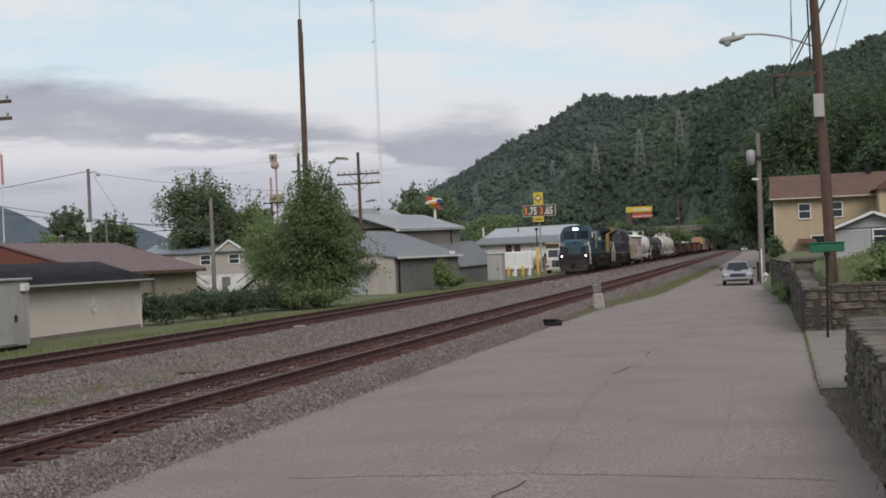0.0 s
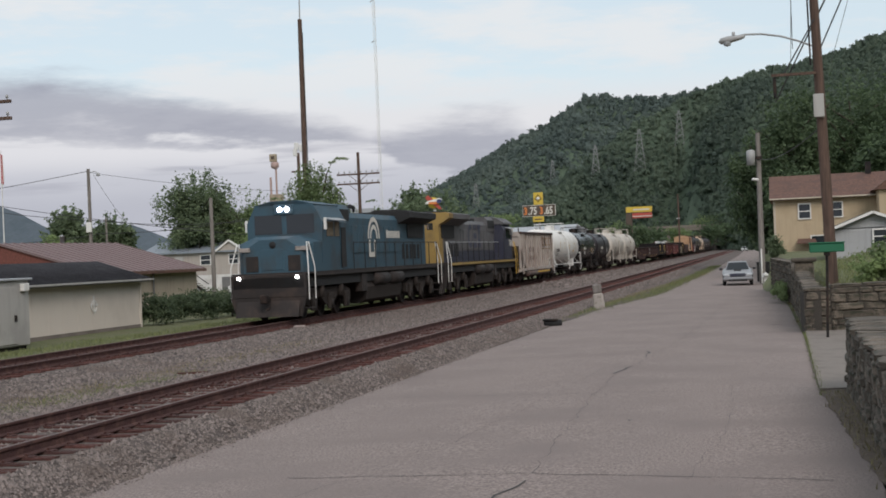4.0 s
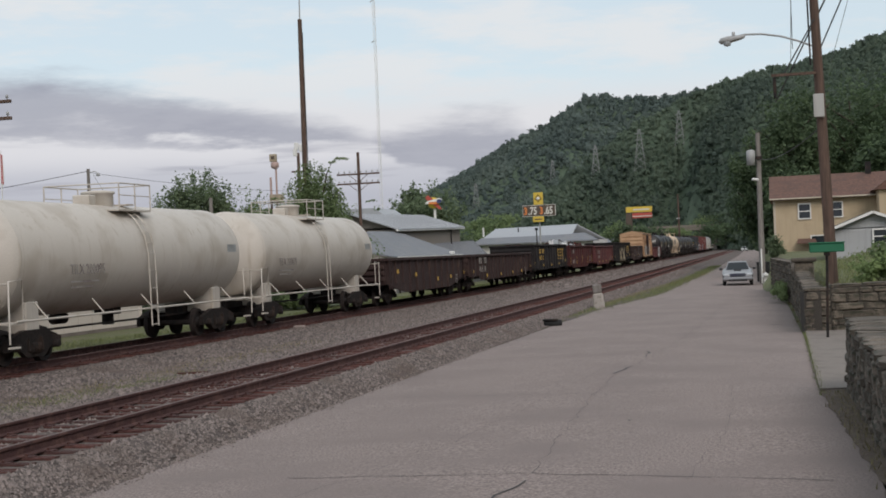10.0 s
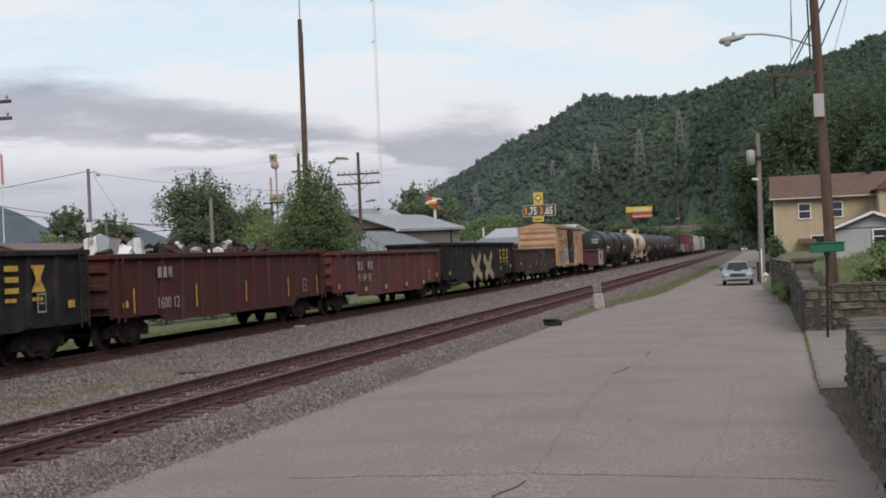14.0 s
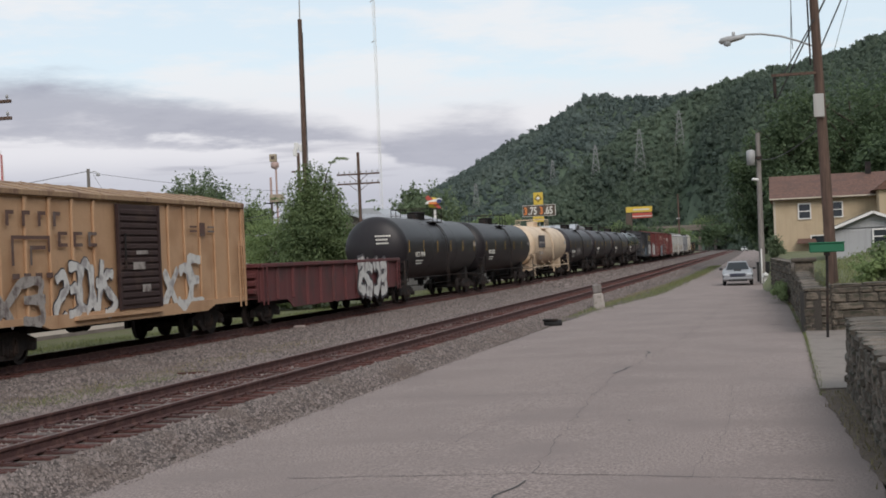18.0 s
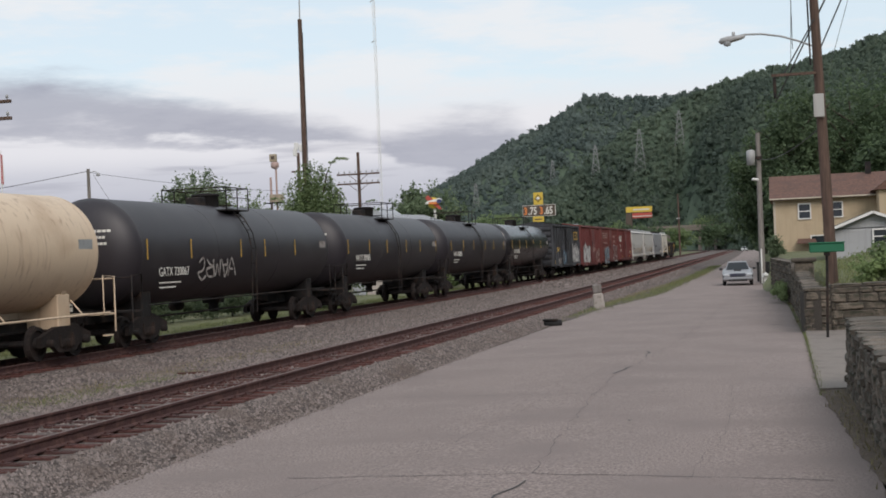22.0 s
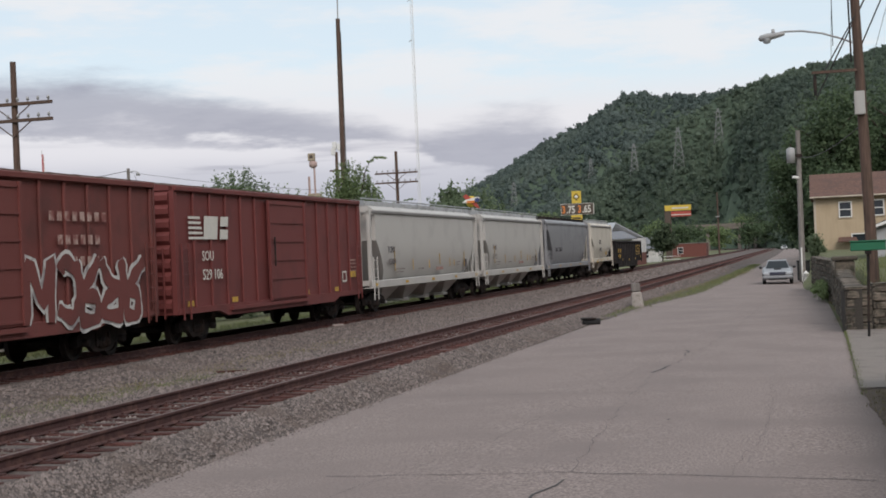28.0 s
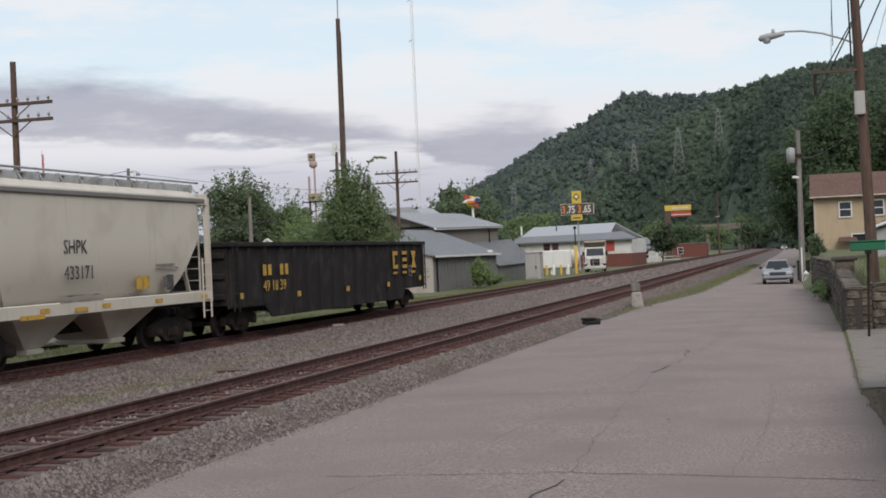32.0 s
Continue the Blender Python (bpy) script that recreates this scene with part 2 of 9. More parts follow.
mat("red_paint", (0.36, 0.05, 0.04), 0.6, grain=0.15)
mat("rubber", (0.018, 0.018, 0.019), 0.85, grain=0.2)


# ---- shapes ----
class Geo:
    """Collects points and faces of one mesh."""

    def __init__(self):
        self.v, self.f, self.smooth = [], [], []

    def add(self, verts, faces, smooth=False):
        o = len(self.v)
        self.v += [tuple(p) for p in verts]
        self.f += [tuple(i + o for i in q) for q in faces]
        self.smooth += [smooth] * len(faces)
        return self

    def box(self, x0, x1, y0, y1, z0, z1, c=0.0):
        if c <= 0:
            p = [(x, y, z) for x in (x0, x1) for y in (y0, y1) for z in (z0, z1)]
            return self.add(p, [(0, 1, 3, 2), (4, 6, 7, 5), (0, 4, 5, 1), (2, 3, 7, 6), (0, 2, 6, 4), (1, 5, 7, 3)])
        c = min(c, (x1 - x0) * 0.45, (y1 - y0) * 0.45, (z1 - z0) * 0.45)
        s = [(x1, y0 + c), (x1, y1 - c), (x1 - c, y1), (x0 + c, y1), (x0, y1 - c), (x0, y0 + c), (x0 + c, y0), (x1 - c, y0)]
        inner = [(min(max(x, x0 + c), x1 - c), min(max(y, y0 + c), y1 - c)) for x, y in s]
        p = [(x, y, z0) for x, y in inner] + [(x, y, z0 + c) for x, y in s] + [(x, y, z1 - c) for x, y in s] + [(x, y, z1) for x, y in inner]
        f = [tuple(range(7, -1, -1)), tuple(range(24, 32))]
        for k in range(3):
            f += [(k * 8 + i, k * 8 + (i + 1) % 8, k * 8 + 8 + (i + 1) % 8, k * 8 + 8 + i) for i in range(8)]
        return self.add(p, f)

    def tube(self, path, r, seg=8, caps=True, smooth=True, r2=None):
        """A round bar along a path of points; the radius may run from r to r2."""
        path = [Vector(p) for p in path]
        rings, n = [], len(path)
        for i, p in enumerate(path):
            d = (path[min(i + 1, n - 1)] - path[max(i - 1, 0)]).normalized()
            a = d.cross(Vector((0, 0, 1)) if abs(d.z) < 0.9 else Vector((1, 0, 0))).normalized()
            b = d.cross(a)
            rad = r if r2 is None else r + (r2 - r) * i / (n - 1)
            rings.append([p + (a * math.cos(t) + b * math.sin(t)) * rad for t in (2 * math.pi * k / seg for k in range(seg))])
        f = [(i * seg + k, i * seg + (k + 1) % seg, i * seg + seg + (k + 1) % seg, i * seg + seg + k) for i in range(n - 1) for k in range(seg)]
        self.add([q for g in rings for q in g], f, smooth)
        if caps:
            self.add(rings[0], [tuple(range(seg))])
            self.add(rings[-1], [tuple(range(seg - 1, -1, -1))])
        return self

    def lathe(self, profile, seg=32, axis="y", at=(0, 0, 0), smooth=True):
        """Turns a profile of (along, radius) about an axis through at."""
        p = []
        for a, r in profile:
            for k in range(seg):
                t = 2 * math.pi * k / seg
                u, w = r * math.cos(t), r * math.sin(t)
                p.append({"y": (u, a, w), "x": (a, u, w), "z": (u, w, a)}[axis])
        p = [(x + at[0], y + at[1], z + at[2]) for x, y, z in p]
        f = [(i * seg + k, i * seg + (k + 1) % seg, i * seg + seg + (k + 1) % seg, i * seg + seg + k) for i in range(len(profile) - 1) for k in range(seg)]
        return self.add(p, f, smooth)

    def prism(self, outline, a0, a1, axis="y", smooth=False):
        """A closed outline drawn out along an axis: (x, z) for y, (y, z) for x, (x, y) for z."""
        n = len(outline)
        put = {"y": lambda u, w, a: (u, a, w), "x": lambda u, w, a: (a, u, w), "z": lambda u, w, a: (u, w, a)}[axis]
        p = [put(u, w, a) for a in (a0, a1) for u, w in outline]
        f = [(i, (i + 1) % n, n + (i + 1) % n, n + i) for i in range(n)]
        self.add(p, f, smooth)
        return self.add(p, [tuple(range(n - 1, -1, -1)), tuple(range(n, 2 * n))])

    def quad(self, a, b, c, d):
        return self.add([a, b, c, d], [(0, 1, 2, 3)])

    def bar(self, a, b, w, h=None):
        """A square bar from a to b."""
        a, b = Vector(a), Vector(b)
        d = (b - a).normalized()
        s = d.cross(Vector((0, 0, 1)) if abs(d.z) < 0.95 else Vector((0, 1, 0))).normalized()
        u = s.cross(d)
        h = h or w
        p = [q + s * i * w / 2 + u * j * h / 2 for q in (a, b) for i, j in ((-1, -1), (1, -1), (1, 1), (-1, 1))]
        return self.add(p, [(0, 1, 2, 3), (7, 6, 5, 4), (0, 4, 5, 1), (1, 5, 6, 2), (2, 6, 7, 3), (3, 7, 4, 0)])

    def mesh(self, name, m):
        me = bpy.data.meshes.new(name)
        me.from_pydata(self.v, [], self.f)
        me.polygons.foreach_set("use_smooth", self.smooth)
        b = bmesh.new()
        b.from_mesh(me)
        bmesh.ops.recalc_face_normals(b, faces=b.faces)
        b.to_mesh(me)
        b.free()
        me.materials.append(MAT[m] if isinstance(m, str) else m)
        return me


def part(name, geo, m, parent, label=""):
    """Links a mesh as one part under a thing or a part."""
    ob = new(name, geo.mesh(name, m) if isinstance(geo, Geo) else geo)
    ob.parent = parent
    return tagged(ob, label) if label else ob


def thing(name, label, category, group="", kind="", at=None):
    ob = tagged(new(name), label, category, group, kind)
    ob.empty_display_size = 0.3
    if at is not None:
        ob.matrix_basis = at
    return ob


def solid(name, geo, m, label, category, group="", kind="", at=None):
    """A thing that is one mesh."""
    ob = tagged(new(name, geo.mesh(name, m)), label, category, group, kind)
    if at is not None:
        ob.matrix_basis = at
    return ob


def raw_mesh(name, verts, faces, m, smooth=False):
    me = bpy.data.meshes.new(name)
    verts, faces = np.asarray(verts, dtype=np.float32), np.asarray(faces, dtype=np.int32)
    k = faces.shape[1]
    me.vertices.add(len(verts))
    me.vertices.foreach_set("co", verts.ravel())
    me.loops.add(faces.size)
    me.loops.foreach_set("vertex_index", faces.ravel())
    me.polygons.add(len(faces))
    me.polygons.foreach_set("loop_start", np.arange(0, faces.size, k, dtype=np.int32))
    if smooth:
        me.polygons.foreach_set("use_smooth", np.ones(len(faces), dtype=bool))
    me.update(calc_edges=True)
    me.materials.append(MAT[m] if isinstance(m, str) else m)
    return me


def lettering(text, size, m, parent, at, name="lettering", wide=1.0, face="+x", label="", bold=0.0):
    """Writing laid on a face: +x is the side of the track that the road runs along, -y the front of a thing."""
    cu = bpy.data.curves.new(name, "FONT")
    cu.body, cu.size, cu.extrude, cu.resolution_u, cu.offset = text, size, 0.004, 2, bold
    tmp = bpy.data.objects.new("tmp", cu)
    scene.collection.objects.link(tmp)
    me = bpy.data.meshes.new_from_object(tmp.evaluated_get(bpy.context.evaluated_depsgraph_get()))
    bpy.data.objects.remove(tmp)
    turn = {"+x": Matrix(((0, 0, 1, 0), (1, 0, 0, 0), (0, 1, 0, 0), (0, 0, 0, 1))), "-y": Matrix(((1, 0, 0, 0), (0, 0, -1, 0), (0, 1, 0, 0), (0, 0, 0, 1)))}[face]
    me.transform(Matrix.Translation(at) @ turn @ Matrix.Diagonal((wide, 1, 1, 1)))
    me.materials.clear()
    me.materials.append(MAT[m])
    me.name = name
    ob = new(name, me)
    ob.parent = parent
    return tagged(ob, label) if label else ob


def marks(name, rects, m, parent, x=1.6, thick=0.006, label=""):
    """Flat painted or stuck-on plates on the +x side: (y0, y1, z0, z1) each. Emblems stay one part."""
    if name in ("reflector", "placard", "door_sheet", "data_panel", "faded_emblem", "word_mark", "emblem", "mark_bars", "data_lines"):
        for y0, y1, z0, z1 in rects:
            part(name, Geo().box(x, x + thick, y0, y1, z0, z1), m, parent, label)
        return
    g = Geo()
    for y0, y1, z0, z1 in rects:
        g.box(x, x + thick, y0, y1, z0, z1)
    return part(name, g, m, parent, label)

# ---- the land: tracks run along +y, the road beside them ----
RAIL_Z, NEAR_X, FAR_X = 0.5, -10.15, -18.23


def bend(y):
    """How far the line swings to the left at y."""
    b = -1.454e-4 * min(max(y, 0.0), 130.0) ** 2 / 2 - 0.0182 * max(y - 130.0, 0.0)
    return b - max(y - 480.0, 0.0) ** 2 / 800.0


def along(y0, y1, step):
    n = max(1, round((y1 - y0) / step))
    return [y0 + (y1 - y0) * i / n for i in range(n + 1)]


def sheet(qs, ys, height, shift=bend):
    """A sheet over lines q beside the track and y along it."""
    g = Geo()
    for y in ys:
        g.v += [(q + shift(y), y, height(q, y)) for q in qs]
    w = len(qs)
    g.f = [(i * w + k, i * w + k + 1, i * w + w + k + 1, i * w + w + k) for i in range(len(ys) - 1) for k in range(w - 1)]
    g.smooth = [True] * len(g.f)
    return g


def lerp(table, y):
    return float(np.interp(y, [p[0] for p in table], [p[1] for p in table]))


ROAD_L = [(-80, -8.1), (61, -8.1), (78, -6.9), (146, -7.5), (300, -10.0), (500, -14.5)]
ROAD_R = [(-80, 1.0), (15.5, 0.9), (24.8, 0.48), (38.7, 0.36), (59.5, -0.06), (94.5, -1.85), (150, -2.6), (300, -4.6), (500, -9.0)]


def ease(a, b, x):
    t = min(max((x - a) / (b - a), 0.0), 1.0)
    return t * t * (3 - 2 * t)


def bank(q, y):
    """Height of the ground: level beside the rails, a bank behind the stone walls."""
    n = noise.noise((q * 0.13, y * 0.13, 0.0)) * 0.08
    if q < -20.8:
        return 0.18 + n * ease(-22, -30, q)
    if q < 0.2:
        return -0.06
    edge = lerp(ROAD_R, y)
    yard = 0.8 if y < 24.2 else (-0.05 if y < 42.5 else 1.25 + 0.010 * (y - 41))
    rise = ease(edge + 1.0, edge + 1.7, q) * yard + ((ease(3, 14, q) * 1.4 + ease(2, 9, q) * 1.1) if y > 42.5 else 0.0) + ease(14, 80, q) * 6
    far = 1 - ease(160, 320, y)
    return -0.06 + rise * (0.3 + 0.7 * far) + n


far_q = [-4000, -1500, -600, -250, -120, -70, -50, -40, -34, -30, -27, -25, -23, -21.5, -20.8, -20.5, -15, -8, -4, -1, 0.2]
near_q = [0.6, 1.0, 1.3, 1.6, 1.9, 2.2, 2.6, 3.2, 4, 5, 6.5, 8, 10, 13, 17, 24, 40, 80, 200, 600, 1500, 4000]
ground_y = [-2500, -800, -300, -100, -40] + along(-10, 150, 2.0) + along(155, 320, 7) + [360, 420, 520, 640, 800, 1100, 2000, 4000]
tagged(new("ground", sheet(far_q + near_q, ground_y, bank, lambda y: bend(min(y, 400))).mesh("ground", "grass")), "grassy valley ground with worn earth", "ground", kind="structure")

road_y = along(-80, 500, 4)
g = Geo()
for y in road_y:
    l, r = lerp(ROAD_L, y) + 0.05 * noise.noise((y * 0.6, 3, 0)), lerp(ROAD_R, y) + 0.06 * noise.noise((y * 0.5, 9, 0))
    g.v += [(l + (r - l) * k / 8, y, 0.0 + 0.05 * math.sin(math.pi * k / 8)) for k in range(9)]
g.f = [(i * 9 + k, i * 9 + k + 1, i * 9 + 10 + k, i * 9 + 9 + k) for i in range(len(road_y) - 1) for k in range(8)]
g.smooth = [True] * len(g.f)
road = tagged(new("road", g.mesh("road", "asphalt")), "worn grey asphalt street without markings", "road", kind="structure")


def road_z(x, y):
    l, r = lerp(ROAD_L, y), lerp(ROAD_R, y)
    return 0.05 * math.sin(math.pi * min(max((x - l) / (r - l), 0), 1))


def crack(points, wide, seed):
    rng = random.Random(seed)
    g, fine = Geo(), []
    for (x0, y0), (x1, y1) in zip(points, points[1:]):
        n = max(2, int(math.hypot(x1 - x0, y1 - y0) / 0.35))
        fine += [(x0 + (x1 - x0) * i / n + rng.uniform(-0.05, 0.05), y0 + (y1 - y0) * i / n + rng.uniform(-0.05, 0.05)) for i in range(n)]
    for i, (x, y) in enumerate(fine):
        w = wide * rng.uniform(0.3, 1.0)
        a, b = fine[max(i - 1, 0)], fine[min(i + 1, len(fine) - 1)]
        d = math.hypot(b[0] - a[0], b[1] - a[1]) or 1
        nx, ny = -(b[1] - a[1]) / d * w, (b[0] - a[0]) / d * w
        g.v += [(x - nx, y - ny, road_z(x, y) + 0.006), (x + nx, y + ny, road_z(x, y) + 0.006)]
    g.f = [(2 * i, 2 * i + 1, 2 * i + 3, 2 * i + 2) for i in range(len(fine) - 1)]
    g.smooth = [False] * len(g.f)
    part("crack", g, "tar", road, "dark crack in the asphalt")


crack([(-5.9, 15.9), (-3.0, 16.1), (0.8, 15.8)], 0.012, 1)
crack([(-3.15, 14.2), (-3.02, 15.2), (-2.95, 16.1)], 0.022, 2)
crack([(-3.55, 28.9), (-3.45, 29.9), (-3.3, 31.0)], 0.032, 3)
crack([(-3.3, 33.2), (-3.4, 34.6), (-3.55, 35.4)], 0.026, 4)
crack([(-3.0, 16.1), (-3.4, 24), (-3.5, 29)], 0.004, 5)
crack([(-3.3, 31), (-2.9, 40), (-2.7, 55), (-2.6, 70)], 0.006, 6)
crack([(-0.6, 45.5), (0.1, 45.6)], 0.12, 7)
crack([(-7.0, 25.2), (-4.0, 25.0), (-1.0, 25.3)], 0.010, 8)
crack([(-5.6, 13.5), (-4.6, 18.5), (-4.1, 26.0), (-3.9, 33.0)], 0.003, 10)
crack([(-1.2, 15.7), (-0.9, 20.0), (-1.1, 27.0)], 0.003, 11)
crack([(-6.8, 34.0), (-4.4, 34.3), (-0.4, 33.9)], 0.006, 12)
crack([(-2.4, 21), (-2.3, 21.2)], 0.03, 9)

# driveway pad and its kerb between the two stone walls
g = Geo()
g.prism([(0.44, 25.0), (0.95, 25.05), (1.75, 40.95), (0.40, 40.9)], -0.05, 0.075, "z")
tagged(new("pavement", g.mesh("pavement", "concrete")), "pale concrete driveway pad between stone walls", "pavement", kind="structure")

# ---- the two tracks ----
track_y = along(-560, 480, 8) + along(484, 900, 6)
near_y = along(-60, 480, 6) + along(484, 900, 8)


def bed(q, y):
    z = lerp([(-21.4, 0.12), (-20.1, 0.29), (-16.4, 0.29), (-15.1, 0.17), (-13.1, 0.17), (-11.9, 0.30), (-8.75, 0.30), (-8.45, 0.2), (-8.1, -0.02)], q)
    return z + 0.035 * noise.noise((q * 1.7, y * 1.7, 0.0))


bed_q = [-21.4, -20.8, -20.1, -19, -17.5, -16.4, -15.8, -15.1, -14.4, -13.7, -13.1, -12.5, -11.9, -11, -10, -9.2, -8.75, -8.6, -8.45, -8.25, -8.1]
tagged(new("ballast_bed", sheet(bed_q, along(-60, 120, 0.6) + along(122, 480, 6) + along(486, 900, 12), bed).mesh("ballast_bed", "ballast")),
       "grey-brown crushed stone ballast with weedy patches", "gravel", kind="structure")
tagged(new("ballast_bed", sheet([-21.4, -20.1, -16.4, -15.1], along(-560, -60, 20), lambda q, y: lerp([(-21.4, 0.12), (-20.1, 0.29), (-16.4, 0.29), (-15.1, 0.1)], q)).mesh("ballast_bed", "ballast")),
       "grey-brown crushed stone ballast", "gravel", kind="structure")

RAIL_SHAPE = [(-0.075, -0.17), (0.075, -0.17), (0.075, -0.155), (0.012, -0.135), (0.012, -0.045), (0.037, -0.035), (0.037, -0.006), (0.03, -0.001),
              (-0.03, -0.001), (-0.037, -0.006), (-0.037, -0.035), (-0.012, -0.045), (-0.012, -0.135), (-0.075, -0.155)]


def sweep(outline, ys, x):
    g, n = Geo(), len(outline)
    for y in ys:
        g.v += [(x + bend(y) + u, y, RAIL_Z + w) for u, w in outline]
    g.f = [(i * n + k, i * n + (k + 1) % n, i * n + n + (k + 1) % n, i * n + n + k) for i in range(len(ys) - 1) for k in range(n)]
    g.smooth = [False] * len(g.f)
    return g


def tie_geo(rng):
    g = Geo()
    g.box(-1.29, 1.29, -0.115, 0.115, -0.335, -0.175, 0.012)
    g.v = [(x + rng.uniform(-0.012, 0.012), y + rng.uniform(-0.01, 0.01), z + rng.uniform(-0.008, 0.004)) for x, y, z in g.v]
    return g


rng = random.Random(7)
tie_meshes = [tie_geo(rng).mesh("tie", "tie_wood") for _ in range(8)]


def lay_track(name, x, ys, label, single):
    """Rails and ties; the stretch single = (from, to) has its ties one by one."""
    line = tagged(new(name), label, "railway track", kind="structure")
    for side in (-0.753, 0.753):
        rail = part("rail", sweep(RAIL_SHAPE, ys, x + side), "rail_rust", line, "rusty brown steel rail")
        part("running_surface", sweep([(-0.027, 0.0), (0.027, 0.0), (0.027, 0.003), (-0.027, 0.003)], ys, x + side), "rail_head", rail, "worn bright rail head")
    y, joined, plates = ys[0], Geo(), Geo()
    base = tie_meshes[0]
    co = [tuple(v.co) for v in base.vertices]
    fs = [tuple(p.vertices) for p in base.polygons]
    while y < ys[-1]:
        turn = rng.uniform(-0.012, 0.012)
        ends = rng.uniform(-0.07, 0.07)
        if single[0] < y < single[1]:
            t = new("tie", rng.choice(tie_meshes))
            t.parent = line
            t.matrix_basis = pose(x + bend(y) + ends, y, RAIL_Z + rng.uniform(-0.004, 0.006), 0, 0, math.degrees(turn))
        elif -60 < y < 420:
            joined.add([(x + bend(y) + ends + a, y + b + a * turn, RAIL_Z + c) for a, b, c in co], fs)
        if single[0] - 5 < y < single[1]:
            for side in (-0.753, 0.753):
                cx, cz = x + bend(y) + side, RAIL_Z - 0.17
                plates.box(cx - 0.17, cx + 0.17, y - 0.09, y + 0.09, cz - 0.012, cz + 0.008)
                for dx in (-0.1, 0.1):
                    plates.box(cx + dx - 0.016, cx + dx + 0.016, y - 0.05, y - 0.02, cz, cz + 0.04)
        y += rng.uniform(0.50, 0.56)
    tagged(part("ties", joined, "tie_wood", line, "dark creosoted wooden ties"), kind="stuff")
    if plates.v:
        tagged(part("tie_plates", plates, "rail_rust", line, "rusty tie plates and spikes"), kind="stuff")
    return line


lay_track("near_track", NEAR_X, near_y, "empty rusty railway track on dark wooden ties", (13, 160))
lay_track("far_track", FAR_X, track_y, "railway track that the train runs on", (24, 120))


# ---- loose stones on the ballast ----
def stones(count, box_q, box_y, size, seed, spill=0.0):
    r = np.random.default_rng(seed)
    base = np.array([(1, 0, -0.25), (-1, 0, -0.25), (0, 1, -0.25), (0, -1, -0.25), (0, 0, 1)], dtype=float)
    tri = np.array([(0, 2, 4), (2, 1, 4), (1, 3, 4), (3, 0, 4)])
    u = r.random(count)
    y = box_y[0] + (box_y[1] - box_y[0]) * u ** 1.5
    q = box_q[0] + np.abs(r.normal(0, spill, count)) if spill else r.uniform(*box_q, count)
    s = r.uniform(size[0], size[1], count) * (1 + r.random(count) ** 6)
    z = np.array([max(bed(a, b), road_z(a, b) if a > -8.3 else -1) for a, b in zip(q, y)]) + s * 0.25
    x = q + np.array([bend(b) for b in y])
    pts = base[None] * (s[:, None, None] * r.uniform(0.6, 1.25, (count, 5, 1))) + r.normal(0, 0.12, (count, 5, 3)) * s[:, None, None]
    a = r.uniform(0, 6.28, count)
    ca, sa = np.cos(a)[:, None], np.sin(a)[:, None]
    px, py = pts[..., 0] * ca - pts[..., 1] * sa, pts[..., 0] * sa + pts[..., 1] * ca
    v = np.stack([px + x[:, None], py + y[:, None], pts[..., 2] * 0.8 + z[:, None]], -1).reshape(-1, 3)
    f = (tri[None] + (np.arange(count) * 5)[:, None, None]).reshape(-1, 3)
    tagged(new("ballast_stones", raw_mesh("ballast_stones", v, f, "stone_chip")), "loose grey and pinkish ballast stones", "gravel", kind="stuff")


stones(40000, (-8.85, -8.04), (13, 75), (0.013, 0.029), 1)
stones(70000, (-16.6, -11.4), (18, 95), (0.017, 0.036), 2)
stones(10000, (-16.6, -11.4), (92, 230), (0.05, 0.10), 5)
stones(2500, (-8.85, -8.04), (72, 160), (0.035, 0.06), 6)
stones(5000, (-10.8, -9.5), (15, 60), (0.014, 0.028), 3)
stones(1500, (-8.06, -7.0), (12, 75), (0.006, 0.018), 4, 0.10)


# ---- grass and weeds ----
def tufts(name, spots, count, height, m, label, seed):
    """Upright blades round the given spots: (x, y, spread_x, spread_y, z)."""
    r = np.random.default_rng(seed)
    pick = r.integers(0, len(spots), count)
    s = np.array(spots)[pick]
    x, y = s[:, 0] + r.normal(0, 1, count) * s[:, 2], s[:, 1] + r.normal(0, 1, count) * s[:, 3]
    z = s[:, 4]
    h = r.uniform(0.35, 1.0, count) * height
    a = r.uniform(0, 6.28, count)
    w = h * 0.10
    dx, dy = np.cos(a) * w, np.sin(a) * w
    lean = r.normal(0, 0.3, (count, 2)) * h[:, None]
    v = np.stack([np.stack([x - dx, y - dy, z], -1), np.stack([x + dx, y + dy, z], -1), np.stack([x + lean[:, 0], y + lean[:, 1], z + h], -1)], 1).reshape(-1, 3)
    f = np.arange(count * 3).reshape(-1, 3)
    tagged(new(name, raw_mesh(name, v, f, m)), label, "grass", kind="stuff")


verge = [(-22.6 + random.uniform(-1.2, 0.9), y, 0.5, 1.2, 0.15) for y in range(30, 120, 2)]
tufts("grass_verge", verge, 26000, 0.16, "blade", "short green grass verge along the far track", 4)
tufts("dry_grass", [(-14.2, 24 + i * 3.1, 0.35, 0.9, 0.15) for i in range(6)] + [(-8.6 + 0.2 * i, 62 + 9 * i, 0.25, 4, 0.02) for i in range(8)] + [(-12.8, 66, 0.3, 6, 0.15)], 9000, 0.10, "dry_blade", "sparse yellowish weeds in the gravel", 5)
tufts("roadside_weeds", [(lerp(ROAD_R, y) + 0.25, y, 0.12, 0.8, 0.0) for y in (16, 18, 20, 22, 24, 47, 55, 60, 66, 72, 80, 86)], 4200, 0.11, "dry_blade", "low brown weeds at the foot of the walls", 6)
